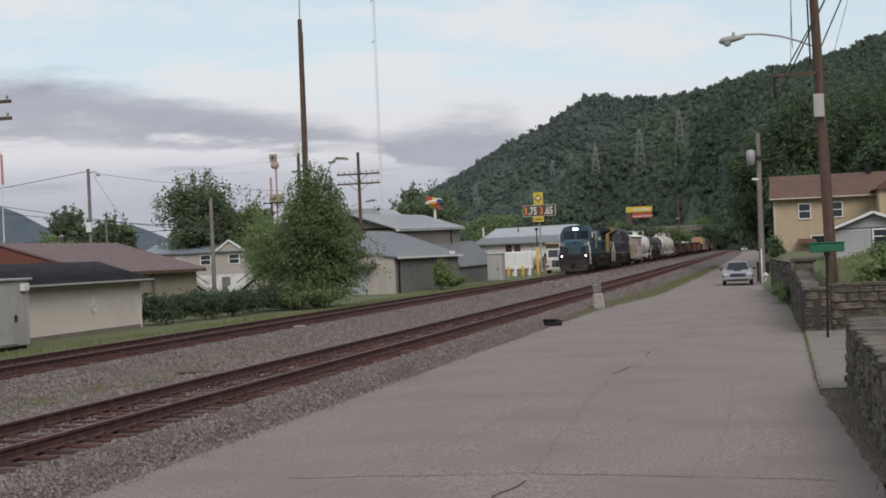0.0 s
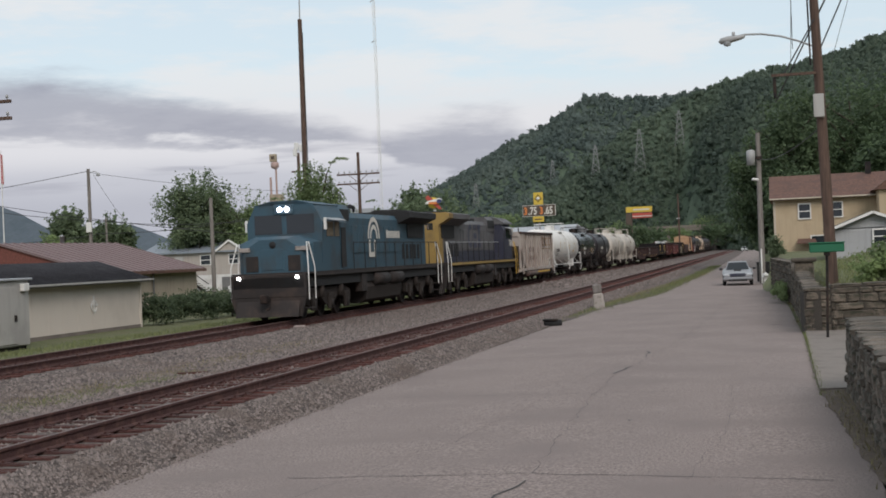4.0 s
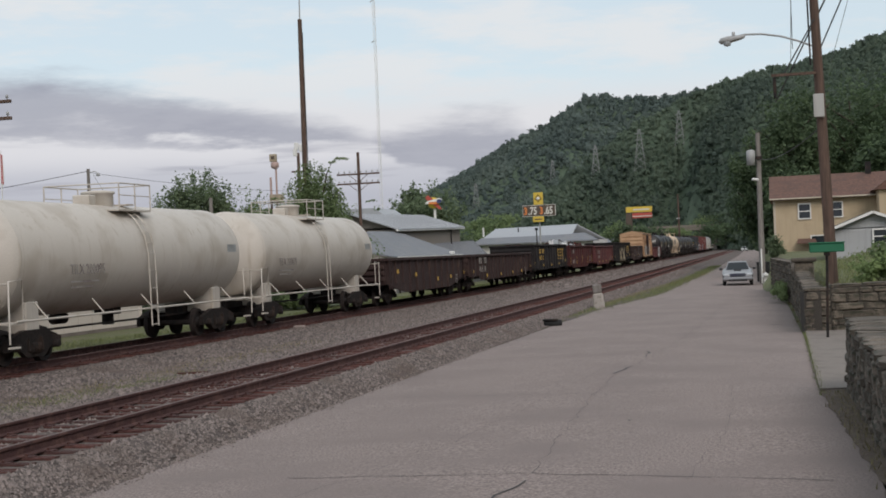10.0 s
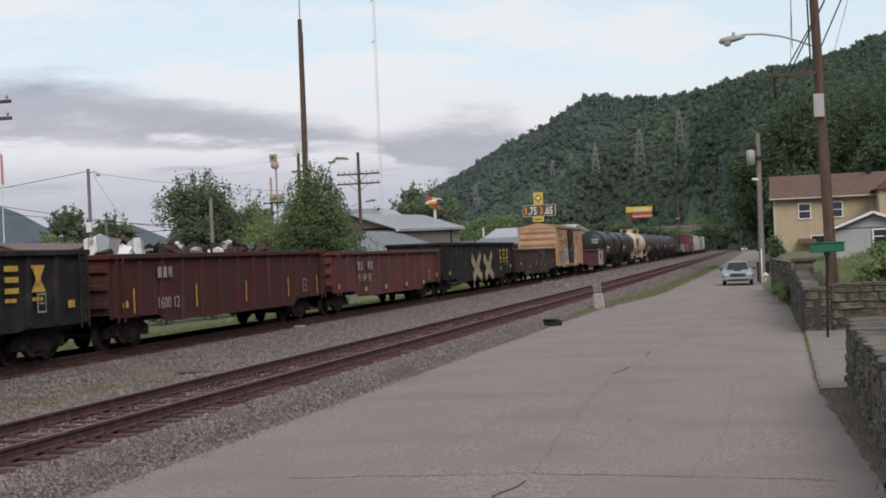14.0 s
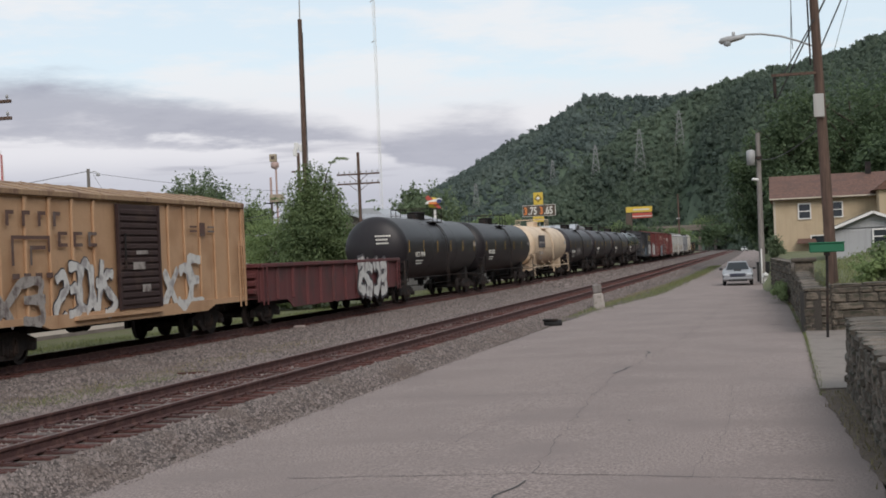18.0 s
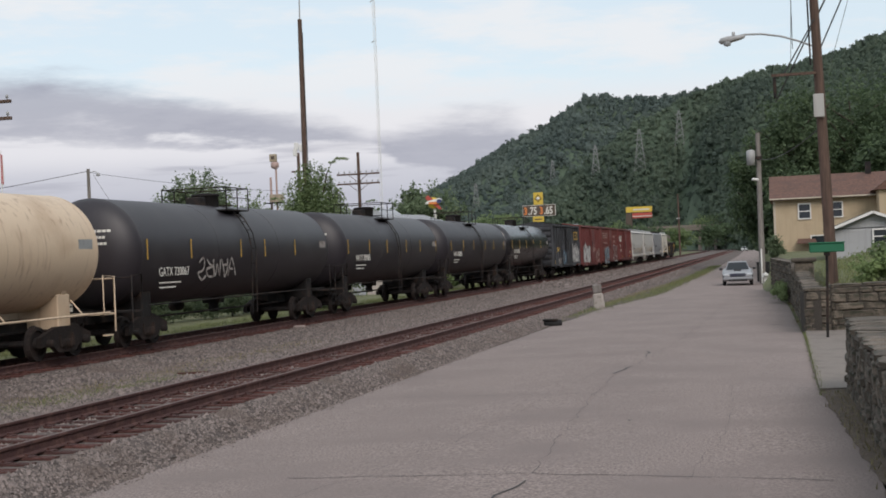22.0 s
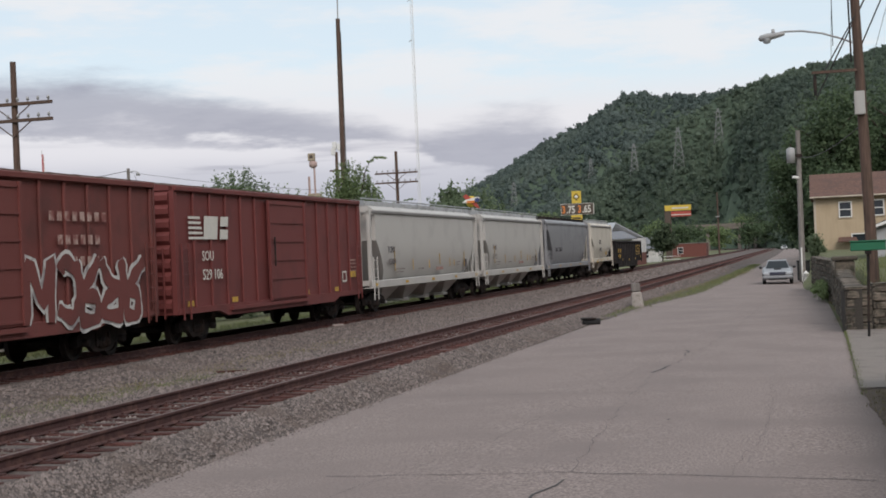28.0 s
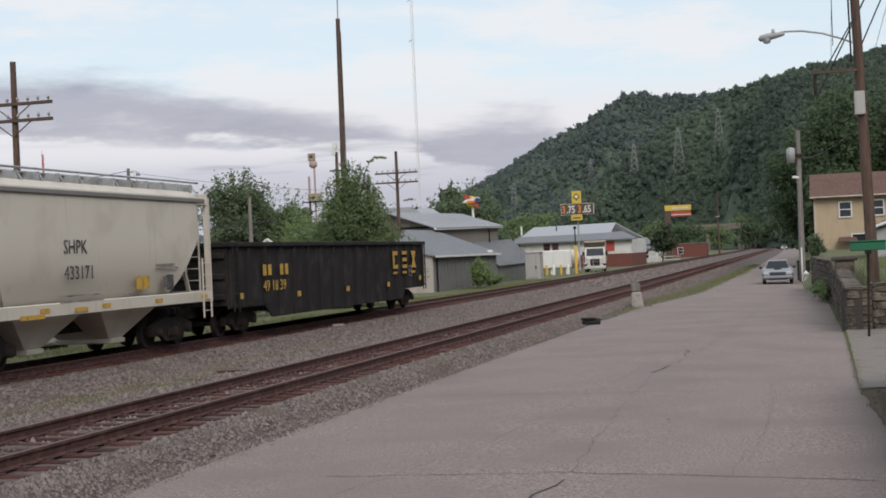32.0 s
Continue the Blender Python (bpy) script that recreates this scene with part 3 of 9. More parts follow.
tufts("bank_grass", [(x, y, 0.45, 0.8, bank(x - bend(y), y) - 0.03) for x in along(1.9, 9.0, 0.7) for y in along(43.5, 74, 1.4) if x > lerp(ROAD_R, y) + 1.5], 22000, 0.17, "blade", "rough green grass on the bank above the wall", 16)
tufts("roadside_grass", [(lerp(ROAD_L, y) - 0.4, y, 0.34, 2.2, 0.02) for y in range(56, 170, 4)], 15000, 0.13, "blade", "thin grass between road and gravel", 8)
tufts("kerb_weeds", [(0.47 - 0.006 * (y - 25), y, 0.03, 0.5, 0.04) for y in range(25, 41)], 1100, 0.08, "blade", "weeds in the joint of the driveway", 9)
tufts("track_weeds", [(-13.9 + 0.12 * i, 21 + 1.6 * i, 0.35, 0.9, 0.16) for i in range(6)], 9000, 0.07, "blade", "yellowish green weeds between the tracks", 15)

# brown litter along the foot of the near stone wall
g, rng = Geo(), random.Random(5)
rows = along(1.0, 25.0, 0.4)
for y in rows:
    e = lerp(ROAD_R, y)
    g.v += [(e - 0.02 + rng.uniform(-0.04, 0.04), y, 0.012), (e + 0.15, y, 0.03 + rng.uniform(0, 0.02)), (e + 0.6, y, 0.06)]
g.f = [(3 * i + k, 3 * i + k + 1, 3 * i + k + 4, 3 * i + k + 3) for i in range(len(rows) - 1) for k in range(2)]
g.smooth = [True] * len(g.f)
tagged(new("verge", g.mesh("verge", "leaf_litter")), "brown earth and dead leaves along the wall's foot", "verge", kind="structure")

# gravel verge between the ballast and the road, further along
g, rows = Geo(), along(52, 500, 4)
for y in rows:
    a, b = -8.15 + bend(y), lerp(ROAD_L, y) + 0.12
    g.v += [(a, y, 0.0), (a + (b - a) * 0.5, y, 0.03 + 0.03 * noise.noise((y * 0.2, 4, 0))), (max(b, a + 0.02), y, 0.006)]
g.f = [(3 * i + k, 3 * i + k + 1, 3 * i + k + 4, 3 * i + k + 3) for i in range(len(rows) - 1) for k in range(2)]
g.smooth = [True] * len(g.f)
tagged(new("verge", g.mesh("verge", "ballast")), "thin gravel verge along the road's edge", "verge", kind="structure")

# ---- trees ----
def leaf_cloud(r, centre, radii, count, size, lumps=14, twigs=0, taper=0.0, loose=0.55):
    """Quads that stand for leaf clumps, set in small sprays round the lumps of a crown."""
    c = r.normal(0, 1, (lumps, 3))
    c /= np.linalg.norm(c, axis=1)[:, None]
    c *= r.uniform(0.3, 0.8, lumps)[:, None]
    rad = r.uniform(0.28, 0.5, lumps)
    sprays = 9
    o = r.normal(0, 1, (lumps, sprays, 3))
    o /= np.linalg.norm(o, axis=2)[..., None]
    sc = (c[:, None] + o * rad[:, None, None] * r.uniform(0.45, 1.0, (lumps, sprays, 1))).reshape(-1, 3)
    sr = np.repeat(rad, sprays) * r.uniform(0.42, 0.8, lumps * sprays)
    pick = r.integers(0, lumps * sprays, count)
    d = r.normal(0, 1, (count, 3))
    d /= np.linalg.norm(d, axis=1)[:, None]
    p = sc[pick] + d * (sr[pick] * r.uniform(0.3, 1.05, count) ** 0.5)[:, None] * np.array((1.15, 1.15, 0.75))
    n = d + np.array((0, 0, 0.45)) + r.normal(0, loose, (count, 3))
    n /= np.linalg.norm(n, axis=1)[:, None]
    a = np.cross(n, r.normal(0, 1, (count, 3)))
    a /= np.linalg.norm(a, axis=1)[:, None]
    b = np.cross(n, a)
    s = r.uniform(0.5, 1.0, count)[:, None] * size
    if twigs:
        k = int(count * 0.09)
        td = r.normal(0, 1, (twigs, 3)) + np.array((0, 0, 0.35))
        td /= np.linalg.norm(td, axis=1)[:, None]
        at = r.integers(0, twigs, k)
        p[:k] = td[at] * r.uniform(0.75, 1.2, k)[:, None] + r.normal(0, 0.035, (k, 3)) + np.array((0, 0, 0.05)) * r.uniform(-1, 1, (k, 1))
        s[:k] *= 0.8
    if taper:
        p[:, :2] *= (1 - taper * np.clip((p[:, 2:3] + 1) / 2, 0, 1.05))
    p = p * (np.array(radii) / 1.14) + np.array(centre)
    quad = np.stack([p - a * s, p - b * s * 0.6 - a * s * 0.1, p + a * s, p + b * s * 0.6 + a * s * 0.2], 1)
    return quad.reshape(-1, 3)


def tree(name, label, x, y, z, height, wide, m, seed, leaves=5000, size=0.22, bare=0.25, deep=None, lumps=16, group="", trunk=True, lean=0.0, taper=0.0):
    """A trunk with limbs, and a crown of leaf clumps with gaps."""
    r = np.random.default_rng(seed)
    t = thing(name, label, "bush" if name in ("bush", "hedge") else "tree", group, at=pose(x, y, z))
    crown_h = height * (1 - bare)
    if trunk:
        g = Geo()
        rad = max(0.06, height * 0.018)
        top = (lean * height * 0.5, 0, height * 0.8)
        g.tube([(0, 0, -0.1), (0.02 * height, 0, height * 0.3), top], rad, 8, r2=rad * 0.25)
        for i in range(7):
            a, h0 = r.uniform(0, 6.28), height * r.uniform(bare * 0.7, 0.65)
            reach = wide * 0.4 * (1 - 0.85 * taper)
            g.tube([(0.02 * height, 0, h0), (math.cos(a) * reach * 0.5, math.sin(a) * reach * 0.5, h0 + height * 0.12),
                    (math.cos(a) * reach, math.sin(a) * reach, h0 + height * 0.2)], rad * 0.45, 6, r2=rad * 0.12)
        part("trunk", g, "bark", t, "brown tapered trunk with limbs")
    v = leaf_cloud(r, (lean * height * 0.5, 0, height * bare + crown_h / 2), (wide / 2, (deep or wide) / 2, crown_h / 2), leaves, size, lumps, 70, taper)
    v[:, 2] = np.maximum(v[:, 2], 0.02)
    part("crown", raw_mesh("crown", v, np.arange(len(v)).reshape(-1, 4), m), m, t)
    return t


tree("tree", "bushy dense green young tree beside the track", -23.9, 69.8, 0.18, 7.4, 9.9, "leaf_bush", 11, 42000, 0.105, -0.06, 5.5, 40, taper=0.66)
twig = Geo().tube([(-23.4, 69.6, 5.6), (-23.0, 69.5, 7.1), (-22.7, 69.5, 7.7), (-22.35, 69.5, 7.9), (-22.0, 69.5, 7.8)], 0.04, 5, r2=0.012)
dense = bpy.data.objects["tree"]
twig.v = [(x - dense.location.x, y - dense.location.y, z - dense.location.z) for x, y, z in twig.v]
part("twig", twig, "bark", dense)
rr = np.random.default_rng(77)
tips = np.concatenate([leaf_cloud(rr, (x - dense.location.x, y - dense.location.y, z - dense.location.z), (w, 0.25, 0.16), 34, 0.085, 5) for x, y, z, w in
                       ((-22.9, 69.5, 7.3, 0.35), (-22.65, 69.5, 7.7, 0.3), (-22.3, 69.5, 7.9, 0.35), (-22.0, 69.5, 7.8, 0.25), (-20.7, 69.6, 5.6, 0.5), (-20.3, 69.6, 5.2, 0.4), (-25.9, 69.6, 6.0, 0.4))])
part("twig_leaves", raw_mesh("twig_leaves", tips, np.arange(len(tips)).reshape(-1, 4), "leaf_bush"), "leaf_bush", dense)
tree("tree", "feathery pale green sapling beside the dense tree", -26.9, 71.0, 0.18, 5.2, 3.6, "leaf_light", 12, 6500, 0.085, 0.1, 3.5, 16, taper=0.3)
tree("bush", "low green undergrowth below the dense tree", -24.2, 68.0, 0.15, 1.5, 5.5, "leaf_bush", 10, 4000, 0.11, 0.0, 3.0, 16, trunk=False)
tree("tree", "large dark green tree behind the houses", -55.6, 128.0, 0.2, 11.7, 8.8, "leaf_tree", 13, 30000, 0.20, 0.08, lumps=26)
tree("tree", "smaller green tree behind the houses", -50.9, 128.5, 0.2, 10.0, 6.4, "leaf_bush", 14, 14000, 0.19, 0.08)
tree("tree", "pale green shrubby tree among the houses", -43.4, 113.0, 0.2, 7.0, 4.4, "leaf_light", 15, 9000, 0.15, 0.1)
tree("tree", "dark round tree far behind the roofs", -81.8, 150.0, 0.2, 9.9, 6.6, "leaf_tree", 16, 15000, 0.36, 0.05, lumps=24)
tree("tree", "dark round tree far behind the roofs", -76.4, 151.0, 0.2, 9.0, 5.8, "leaf_tree", 17, 13000, 0.36, 0.05, lumps=24)
tree("tree", "low pale green tree behind the red roof", -71.6, 128.0, 0.2, 6.2, 6.0, "leaf_light", 18, 8000, 0.2, 0.05)
tree("tree", "green tree behind the grey metal building", -47.4, 185.0, 0.2, 12.7, 11.5, "leaf_tree", 19, 14000, 0.34, 0.06)
tree("bush", "bright green bush in front of the metal building", -24.0, 98.0, 0.18, 2.3, 2.2, "leaf_light", 20, 2500, 0.12, 0.0, trunk=False)
tree("bush", "low green bush in front of the metal building", -24.2, 101.5, 0.18, 1.1, 3.4, "leaf_bush", 21, 1500, 0.12, 0.0, trunk=False)
tree("tree", "round dark tree beside the far track", -25.0, 222.0, 0.15, 6.2, 5.0, "leaf_hedge", 22, 5000, 0.3, 0.15)
for i, (x, y, h, w) in enumerate([(-44, 215, 8, 9), (-38, 235, 6, 9), (-40, 250, 7, 10), (-50, 240, 9, 11), (-34, 330, 7, 10), (-43, 300, 8, 12), (-40, 350, 8, 12),
                                  (-52, 380, 9, 14), (-38, 400, 9, 13), (-32, 440, 8, 10), (-25, 470, 9, 10), (-4, 330, 8, 9), (0, 280, 8, 9), (-1, 240, 9, 9),
                                  (-4, 400, 10, 10), (-7, 450, 10, 10), (2, 210, 9, 9), (-17, 520, 10, 12), (-9, 500, 12, 12), (-22, 530, 9, 12), (-23, 552, 14, 16), (-31, 562, 14, 16), (-15, 548, 15, 16)]):
    tree("tree", "green tree at the foot of the hill", x, y, 0.1, h * 1.12, w * 1.12, "leaf_near_hill" if i % 3 else "leaf_bush", 30 + i, 1800, 0.5, 0.1)
for i, (x, y, z, h, w) in enumerate([(0.9, 140, 2.2, 14.2, 8.5), (6.6, 146, 3, 15.2, 11), (13, 150, 4, 14.4, 12), (5.5, 175, 3, 14.5, 12), (14, 180, 4, 16, 15), (24, 165, 6, 14, 14),
                                     (1.2, 165, 2, 10, 8), (-2.2, 150, 1.5, 11.5, 7), (0.6, 120, 1.8, 6.5, 4.5), (1.0, 200, 2, 12, 10), (10, 120, 3, 9, 8)]):
    tree("tree", "tall leafy deciduous tree behind the house", x, y, z, h * 1.12, w * 1.12, "leaf_near_hill", 60 + i, 9500, 0.27, 0.04, lumps=26)
tree("bush", "dark green shrub beside the utility pole", -0.75, 98, 0.9, 2.3, 1.5, "leaf_tree", 80, 1800, 0.12, 0.0, trunk=False)
tree("bush", "ivy-like green shrub over the stone wall", 2.75, 44.5, 1.2, 1.05, 2.4, "leaf_light", 81, 2600, 0.09, 0.0, trunk=False)
tree("bush", "ivy-like green shrub over the stone wall", 3.6, 46.5, 1.3, 1.5, 2.4, "leaf_bush", 82, 2600, 0.09, 0.0, trunk=False)
tree("bush", "weedy green shrub at the foot of the wall", -0.35, 62, 0.0, 1.0, 0.9, "leaf_bush", 83, 2600, 0.07, 0.0, deep=5, trunk=False)
for i in range(6):
    tree("hedge", "clipped dark green hedge beside the garage", -26.2 + 0.12 * i, 55.3 + 2.3 * i, 0.15, 1.45, 2.2, "leaf_hedge", 90 + i, 4000, 0.075, 0.0, deep=2.6, lumps=30, trunk=False)


# ---- wooded hills ----
def crown_template(seed, n):
    """Leaf clumps round a lumpy dense core, as quads."""
    r = np.random.default_rng(seed)
    v = leaf_cloud(r, (0, 0, 0.1), (1.18, 1.18, 1.1), n, 0.30, 8, loose=0.6)
    core = []
    for i in range(3):
        for k in range(6):
            for a, b in ((i, k), (i, k + 1), (i + 1, k + 1), (i + 1, k)):
                t, p = 2.1 * a / 3, 2 * math.pi * (b % 6) / 6
                d = Vector((math.sin(t) * math.cos(p), math.sin(t) * math.sin(p), math.cos(t)))
                core.append(d * (0.58 + 0.4 * noise.noise(d * 2.1 + Vector((seed, 0, 0)))) + Vector((0, 0, 0.1)))
    return np.concatenate([v, np.array([tuple(q) for q in core])])


templates = [crown_template(100 + i, 34) for i in range(8)]


def forest(name, label, spots, m, seed):
    """Crowns at (x, y, z, radius), as one mass."""
    r = np.random.default_rng(seed)
    out = []
    for x, y, z, rad in spots:
        v = templates[r.integers(0, 8)]
        a = r.uniform(0, 6.28)
        ca, sa = math.cos(a), math.sin(a)
        out.append(np.stack([(v[:, 0] * ca - v[:, 1] * sa) * rad + x, (v[:, 0] * sa + v[:, 1] * ca) * rad + y, v[:, 2] * rad * r.uniform(0.9, 1.4) + z], -1))
    v = np.concatenate(out)
    tagged(new(name, raw_mesh(name, v, np.arange(len(v)).reshape(-1, 4), m)), label, "forest", kind="stuff")


def hill(name, ridge_y, foot_y, ridge, x0, x1, label, m, seed, gap, rad, hollow=0.0, close=1.0, x_end=None, lift=0.0):
    """A slope that climbs from its foot to a ridge; ridge gives the height over x."""
    def h(x, y):
        f = foot_y(x)
        t = (y - f) / (ridge_y - f)
        t = min(max(t, 0), 1) if t < 1 else max(0.0, 1 - (y - ridge_y) / 400)
        n = noise.fractal((x * 0.011, y * 0.011, seed), 0.6, 2.0, 3) * 15 * min(1, t * 3) * (1 - 0.85 * t)
        return lerp(ridge, x) * (t ** 0.9 - hollow * math.sin(math.pi * t)) + n - 1 + lift * min(1, t * 2)
    xs = along(x0, x1, 12)
    ys = along(min(foot_y(x0), foot_y(x1)) - 5, ridge_y + 60, 12)
    g = Geo()
    for y in ys:
        g.v += [(x, y, h(x, y) - 5 * (1 - ease(5, 50, y - foot_y(x)))) for x in xs]
    w = len(xs)
    g.f = [(i * w + k, i * w + k + 1, i * w + w + k + 1, i * w + w + k) for i in range(len(ys) - 1) for k in range(w - 1)]
    g.smooth = [True] * len(g.f)
    tagged(new(name, g.mesh(name, "hill_floor")), label, "hill", kind="structure")
    r = random.Random(seed)
    spots, y = [], ys[0]
    while y < ridge_y + 12:
        x = x0
        while x < (x_end or x1):
            px, py = x + r.uniform(-gap, gap) * 0.5, y + r.uniform(-gap, gap) * 0.5
            if py > foot_y(px):
                rr = rad * (0.6 + 1.0 * r.random() ** 2.2)
                spots.append((px, py, h(px, py) + rr * r.uniform(-0.1, 0.45), rr))
            x += gap
        y += gap * close
    forest("forest", "dense green deciduous forest on the hillside", spots, m, seed)
    return h


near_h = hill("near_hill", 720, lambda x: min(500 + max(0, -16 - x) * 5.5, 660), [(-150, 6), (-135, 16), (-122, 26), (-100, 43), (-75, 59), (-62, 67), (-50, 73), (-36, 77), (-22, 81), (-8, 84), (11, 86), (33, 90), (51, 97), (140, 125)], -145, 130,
     "steep wooded hillside beyond the street", "leaf_hazy_hill", 5, 2.7, 1.95, close=0.7, x_end=62, lift=4.2)
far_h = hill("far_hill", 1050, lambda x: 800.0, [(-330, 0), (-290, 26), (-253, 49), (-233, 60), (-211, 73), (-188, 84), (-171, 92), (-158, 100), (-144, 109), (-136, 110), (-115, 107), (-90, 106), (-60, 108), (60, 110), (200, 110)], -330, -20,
     "wooded hill with a rounded summit", "leaf_hazy_far_hill", 6, 3.7, 2.7, lift=6.5)
# added slope out of view: blocks low sky, darkens car sides and reflections
g, rows = Geo(), along(-420, 400, 20)
for y in rows:
    g.v += [(x, y, 5.0 + 78 * ease(45, 230, x) + 4 * noise.noise((x * 0.03, y * 0.03, 7.0)) if x < 260 else 60.0) for x in along(50, 270, 20)]
g.f = [(i * 12 + k, i * 12 + k + 1, i * 12 + 13 + k, i * 12 + 12 + k) for i in range(len(rows) - 1) for k in range(11)]
g.smooth = [True] * len(g.f)
tagged(new("side_hill", g.mesh("side_hill", "hill_floor")), "unseen wooded slope added to shade the train's road side", "hill", kind="structure")
# crowns on the added slope, unseen as well
rr = random.Random(44)
forest("forest", "dense green deciduous forest on the hillside", [(x + rr.uniform(-6, 6), y + rr.uniform(-6, 6), 7.0 + 78 * ease(45, 230, x), rr.uniform(6.5, 10.0)) for y in along(-415, 395, 15) for x in along(55, 255, 15)], "leaf_hazy_hill", 9)
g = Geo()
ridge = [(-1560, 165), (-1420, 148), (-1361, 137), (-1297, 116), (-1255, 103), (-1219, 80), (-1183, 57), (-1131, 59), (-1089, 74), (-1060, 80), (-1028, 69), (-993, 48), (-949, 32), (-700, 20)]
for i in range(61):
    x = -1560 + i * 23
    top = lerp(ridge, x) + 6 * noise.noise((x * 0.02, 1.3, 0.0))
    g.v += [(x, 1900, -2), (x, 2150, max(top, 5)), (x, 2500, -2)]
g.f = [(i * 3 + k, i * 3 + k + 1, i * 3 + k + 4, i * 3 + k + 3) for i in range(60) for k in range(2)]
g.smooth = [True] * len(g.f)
tagged(new("distant_ridge", g.mesh("distant_ridge", "far_ridge_haze")), "wooded ridge on the horizon with blue haze in its colour", "hill", kind="structure")

# ---- rolling stock: each car in its own space, y = 0 at its middle, front at -y, z = 0 on the rail ----
mat("bogie_dust", (0.036, 0.029, 0.026), 0.9, spec=0.25, spots=(0.03, 0.024, 0.022), spot_size=2.2, grain=0.3, bump=0.3)
mat("loco_blue", (0.041, 0.085, 0.118), 0.6, spec=0.35, spots=(0.047, 0.058, 0.066), spot_size=1.1, spot_cut=(0.5, 0.72), streaks=(0.05, 0.06, 0.065), streak_cut=(0.58, 0.85), grain=0.2)
mat("loco_grey", (0.105, 0.102, 0.107), 0.65, spots=(0.072, 0.068, 0.07), spot_size=1.2, streaks=(0.08, 0.075, 0.075), streak_cut=(0.55, 0.8), grain=0.12)
mat("loco_navy", (0.025, 0.027, 0.050), 0.6, spots=(0.038, 0.04, 0.058), spot_size=1.5, grain=0.15)
mat("loco_emblem", (0.034, 0.036, 0.066), 0.65, spots=(0.055, 0.057, 0.08), spot_size=1.5, grain=0.15)
mat("loco_yellow", (0.31, 0.203, 0.060), 0.6, spots=(0.22, 0.145, 0.055), spot_size=1.3, streaks=(0.3, 0.2, 0.08), streak_cut=(0.6, 0.85), grain=0.12)
mat("loco_under", (0.024, 0.019, 0.018), 0.85, spots=(0.046, 0.032, 0.027), spot_size=1.6, grain=0.25, bump=0.3)
mat("loco_black", (0.014, 0.014, 0.015), 0.8, grain=0.2)
mat("tank_white", (0.75, 0.725, 0.69), 0.45, spec=0.35, spots=(0.64, 0.61, 0.57), spot_size=0.8, streaks=(0.5, 0.48, 0.46), streak_cut=(0.62, 0.9), grain=0.04, bump=0.02)
mat("tank_cream", (0.53, 0.485, 0.435), 0.55, spots=(0.44, 0.39, 0.335), spot_size=0.9, streaks=(0.34, 0.28, 0.21), streak_cut=(0.58, 0.85), grain=0.06, bump=0.03)
mat("tank_tan", (0.64, 0.50, 0.36), 0.55, spots=(0.53, 0.39, 0.265), spot_size=0.7, streaks=(0.34, 0.22, 0.14), streak_cut=(0.57, 0.80), grain=0.05, bump=0.03)
mat("tank_black", (0.0165, 0.0135, 0.0160), 0.45, spec=0.36, spots=(0.021, 0.020, 0.021), spot_size=0.8, streaks=(0.026, 0.024, 0.023), streak_cut=(0.6, 0.95), grain=0.15, bump=0.03)
mat("tank_worn", (0.0235, 0.0195, 0.0245), 0.48, spec=0.5, spots=(0.030, 0.026, 0.030), spot_size=0.8, streaks=(0.042, 0.037, 0.037), streak_cut=(0.6, 0.95), grain=0.15, bump=0.03)
mat("tank_gloss", (0.0115, 0.0095, 0.0125), 0.27, spec=0.85, spots=(0.013, 0.013, 0.014), spot_size=1.0, grain=0.1, bump=0.0)
mat("gon_dark", (0.041, 0.024, 0.023), 0.85, spec=0.3, spots=(0.06, 0.036, 0.03), spot_size=1.5, streaks=(0.075, 0.05, 0.045), streak_cut=(0.6, 0.85), grain=0.3, bump=0.3)
mat("gon_black", (0.019, 0.0165, 0.017), 0.82, spec=0.25, spots=(0.036, 0.03, 0.03), spot_size=1.5, streaks=(0.05, 0.043, 0.042), streak_cut=(0.62, 0.9), grain=0.25, bump=0.2)
mat("gon_red", (0.072, 0.021, 0.021), 0.85, spec=0.3, spots=(0.05, 0.026, 0.024), spot_size=1.3, streaks=(0.12, 0.07, 0.06), streak_cut=(0.62, 0.85), grain=0.25, bump=0.3)
mat("gon_redder", (0.104, 0.027, 0.028), 0.75, spots=(0.07, 0.026, 0.026), spot_size=1.2, streaks=(0.15, 0.08, 0.07), streak_cut=(0.62, 0.88), grain=0.2, bump=0.2)
mat("gon_brown", (0.038, 0.0225, 0.0215), 0.85, spots=(0.085, 0.045, 0.035), spot_size=1.6, streaks=(0.13, 0.10, 0.09), streak_cut=(0.62, 0.8), grain=0.3, bump=0.3)
mat("hopper_weathered", (0.395, 0.345, 0.312), 0.8, spots=(0.30, 0.245, 0.215), spot_size=1.1, streaks=(0.20, 0.135, 0.11), streak_cut=(0.56, 0.74), grain=0.15, bump=0.2)
mat("box_yellow", (0.44, 0.272, 0.158), 0.7, spots=(0.37, 0.215, 0.118), spot_size=0.9, streaks=(0.27, 0.135, 0.065), streak_cut=(0.62, 0.82), grain=0.1, bump=0.1)
mat("box_slate", (0.042, 0.043, 0.048), 0.75, spec=0.3, spots=(0.085, 0.09, 0.10), spot_size=1.0, streaks=(0.12, 0.12, 0.125), streak_cut=(0.62, 0.9), grain=0.15, bump=0.1)
mat("box_red", (0.150, 0.035, 0.032), 0.7, spots=(0.15, 0.04, 0.035), spot_size=0.9, streaks=(0.10, 0.045, 0.04), streak_cut=(0.62, 0.85), grain=0.12, bump=0.1)
mat("box_orange_red", (0.155, 0.042, 0.036), 0.75, spots=(0.115, 0.035, 0.030), spot_size=0.9, streaks=(0.11, 0.05, 0.04), streak_cut=(0.6, 0.85), grain=0.12, bump=0.1)
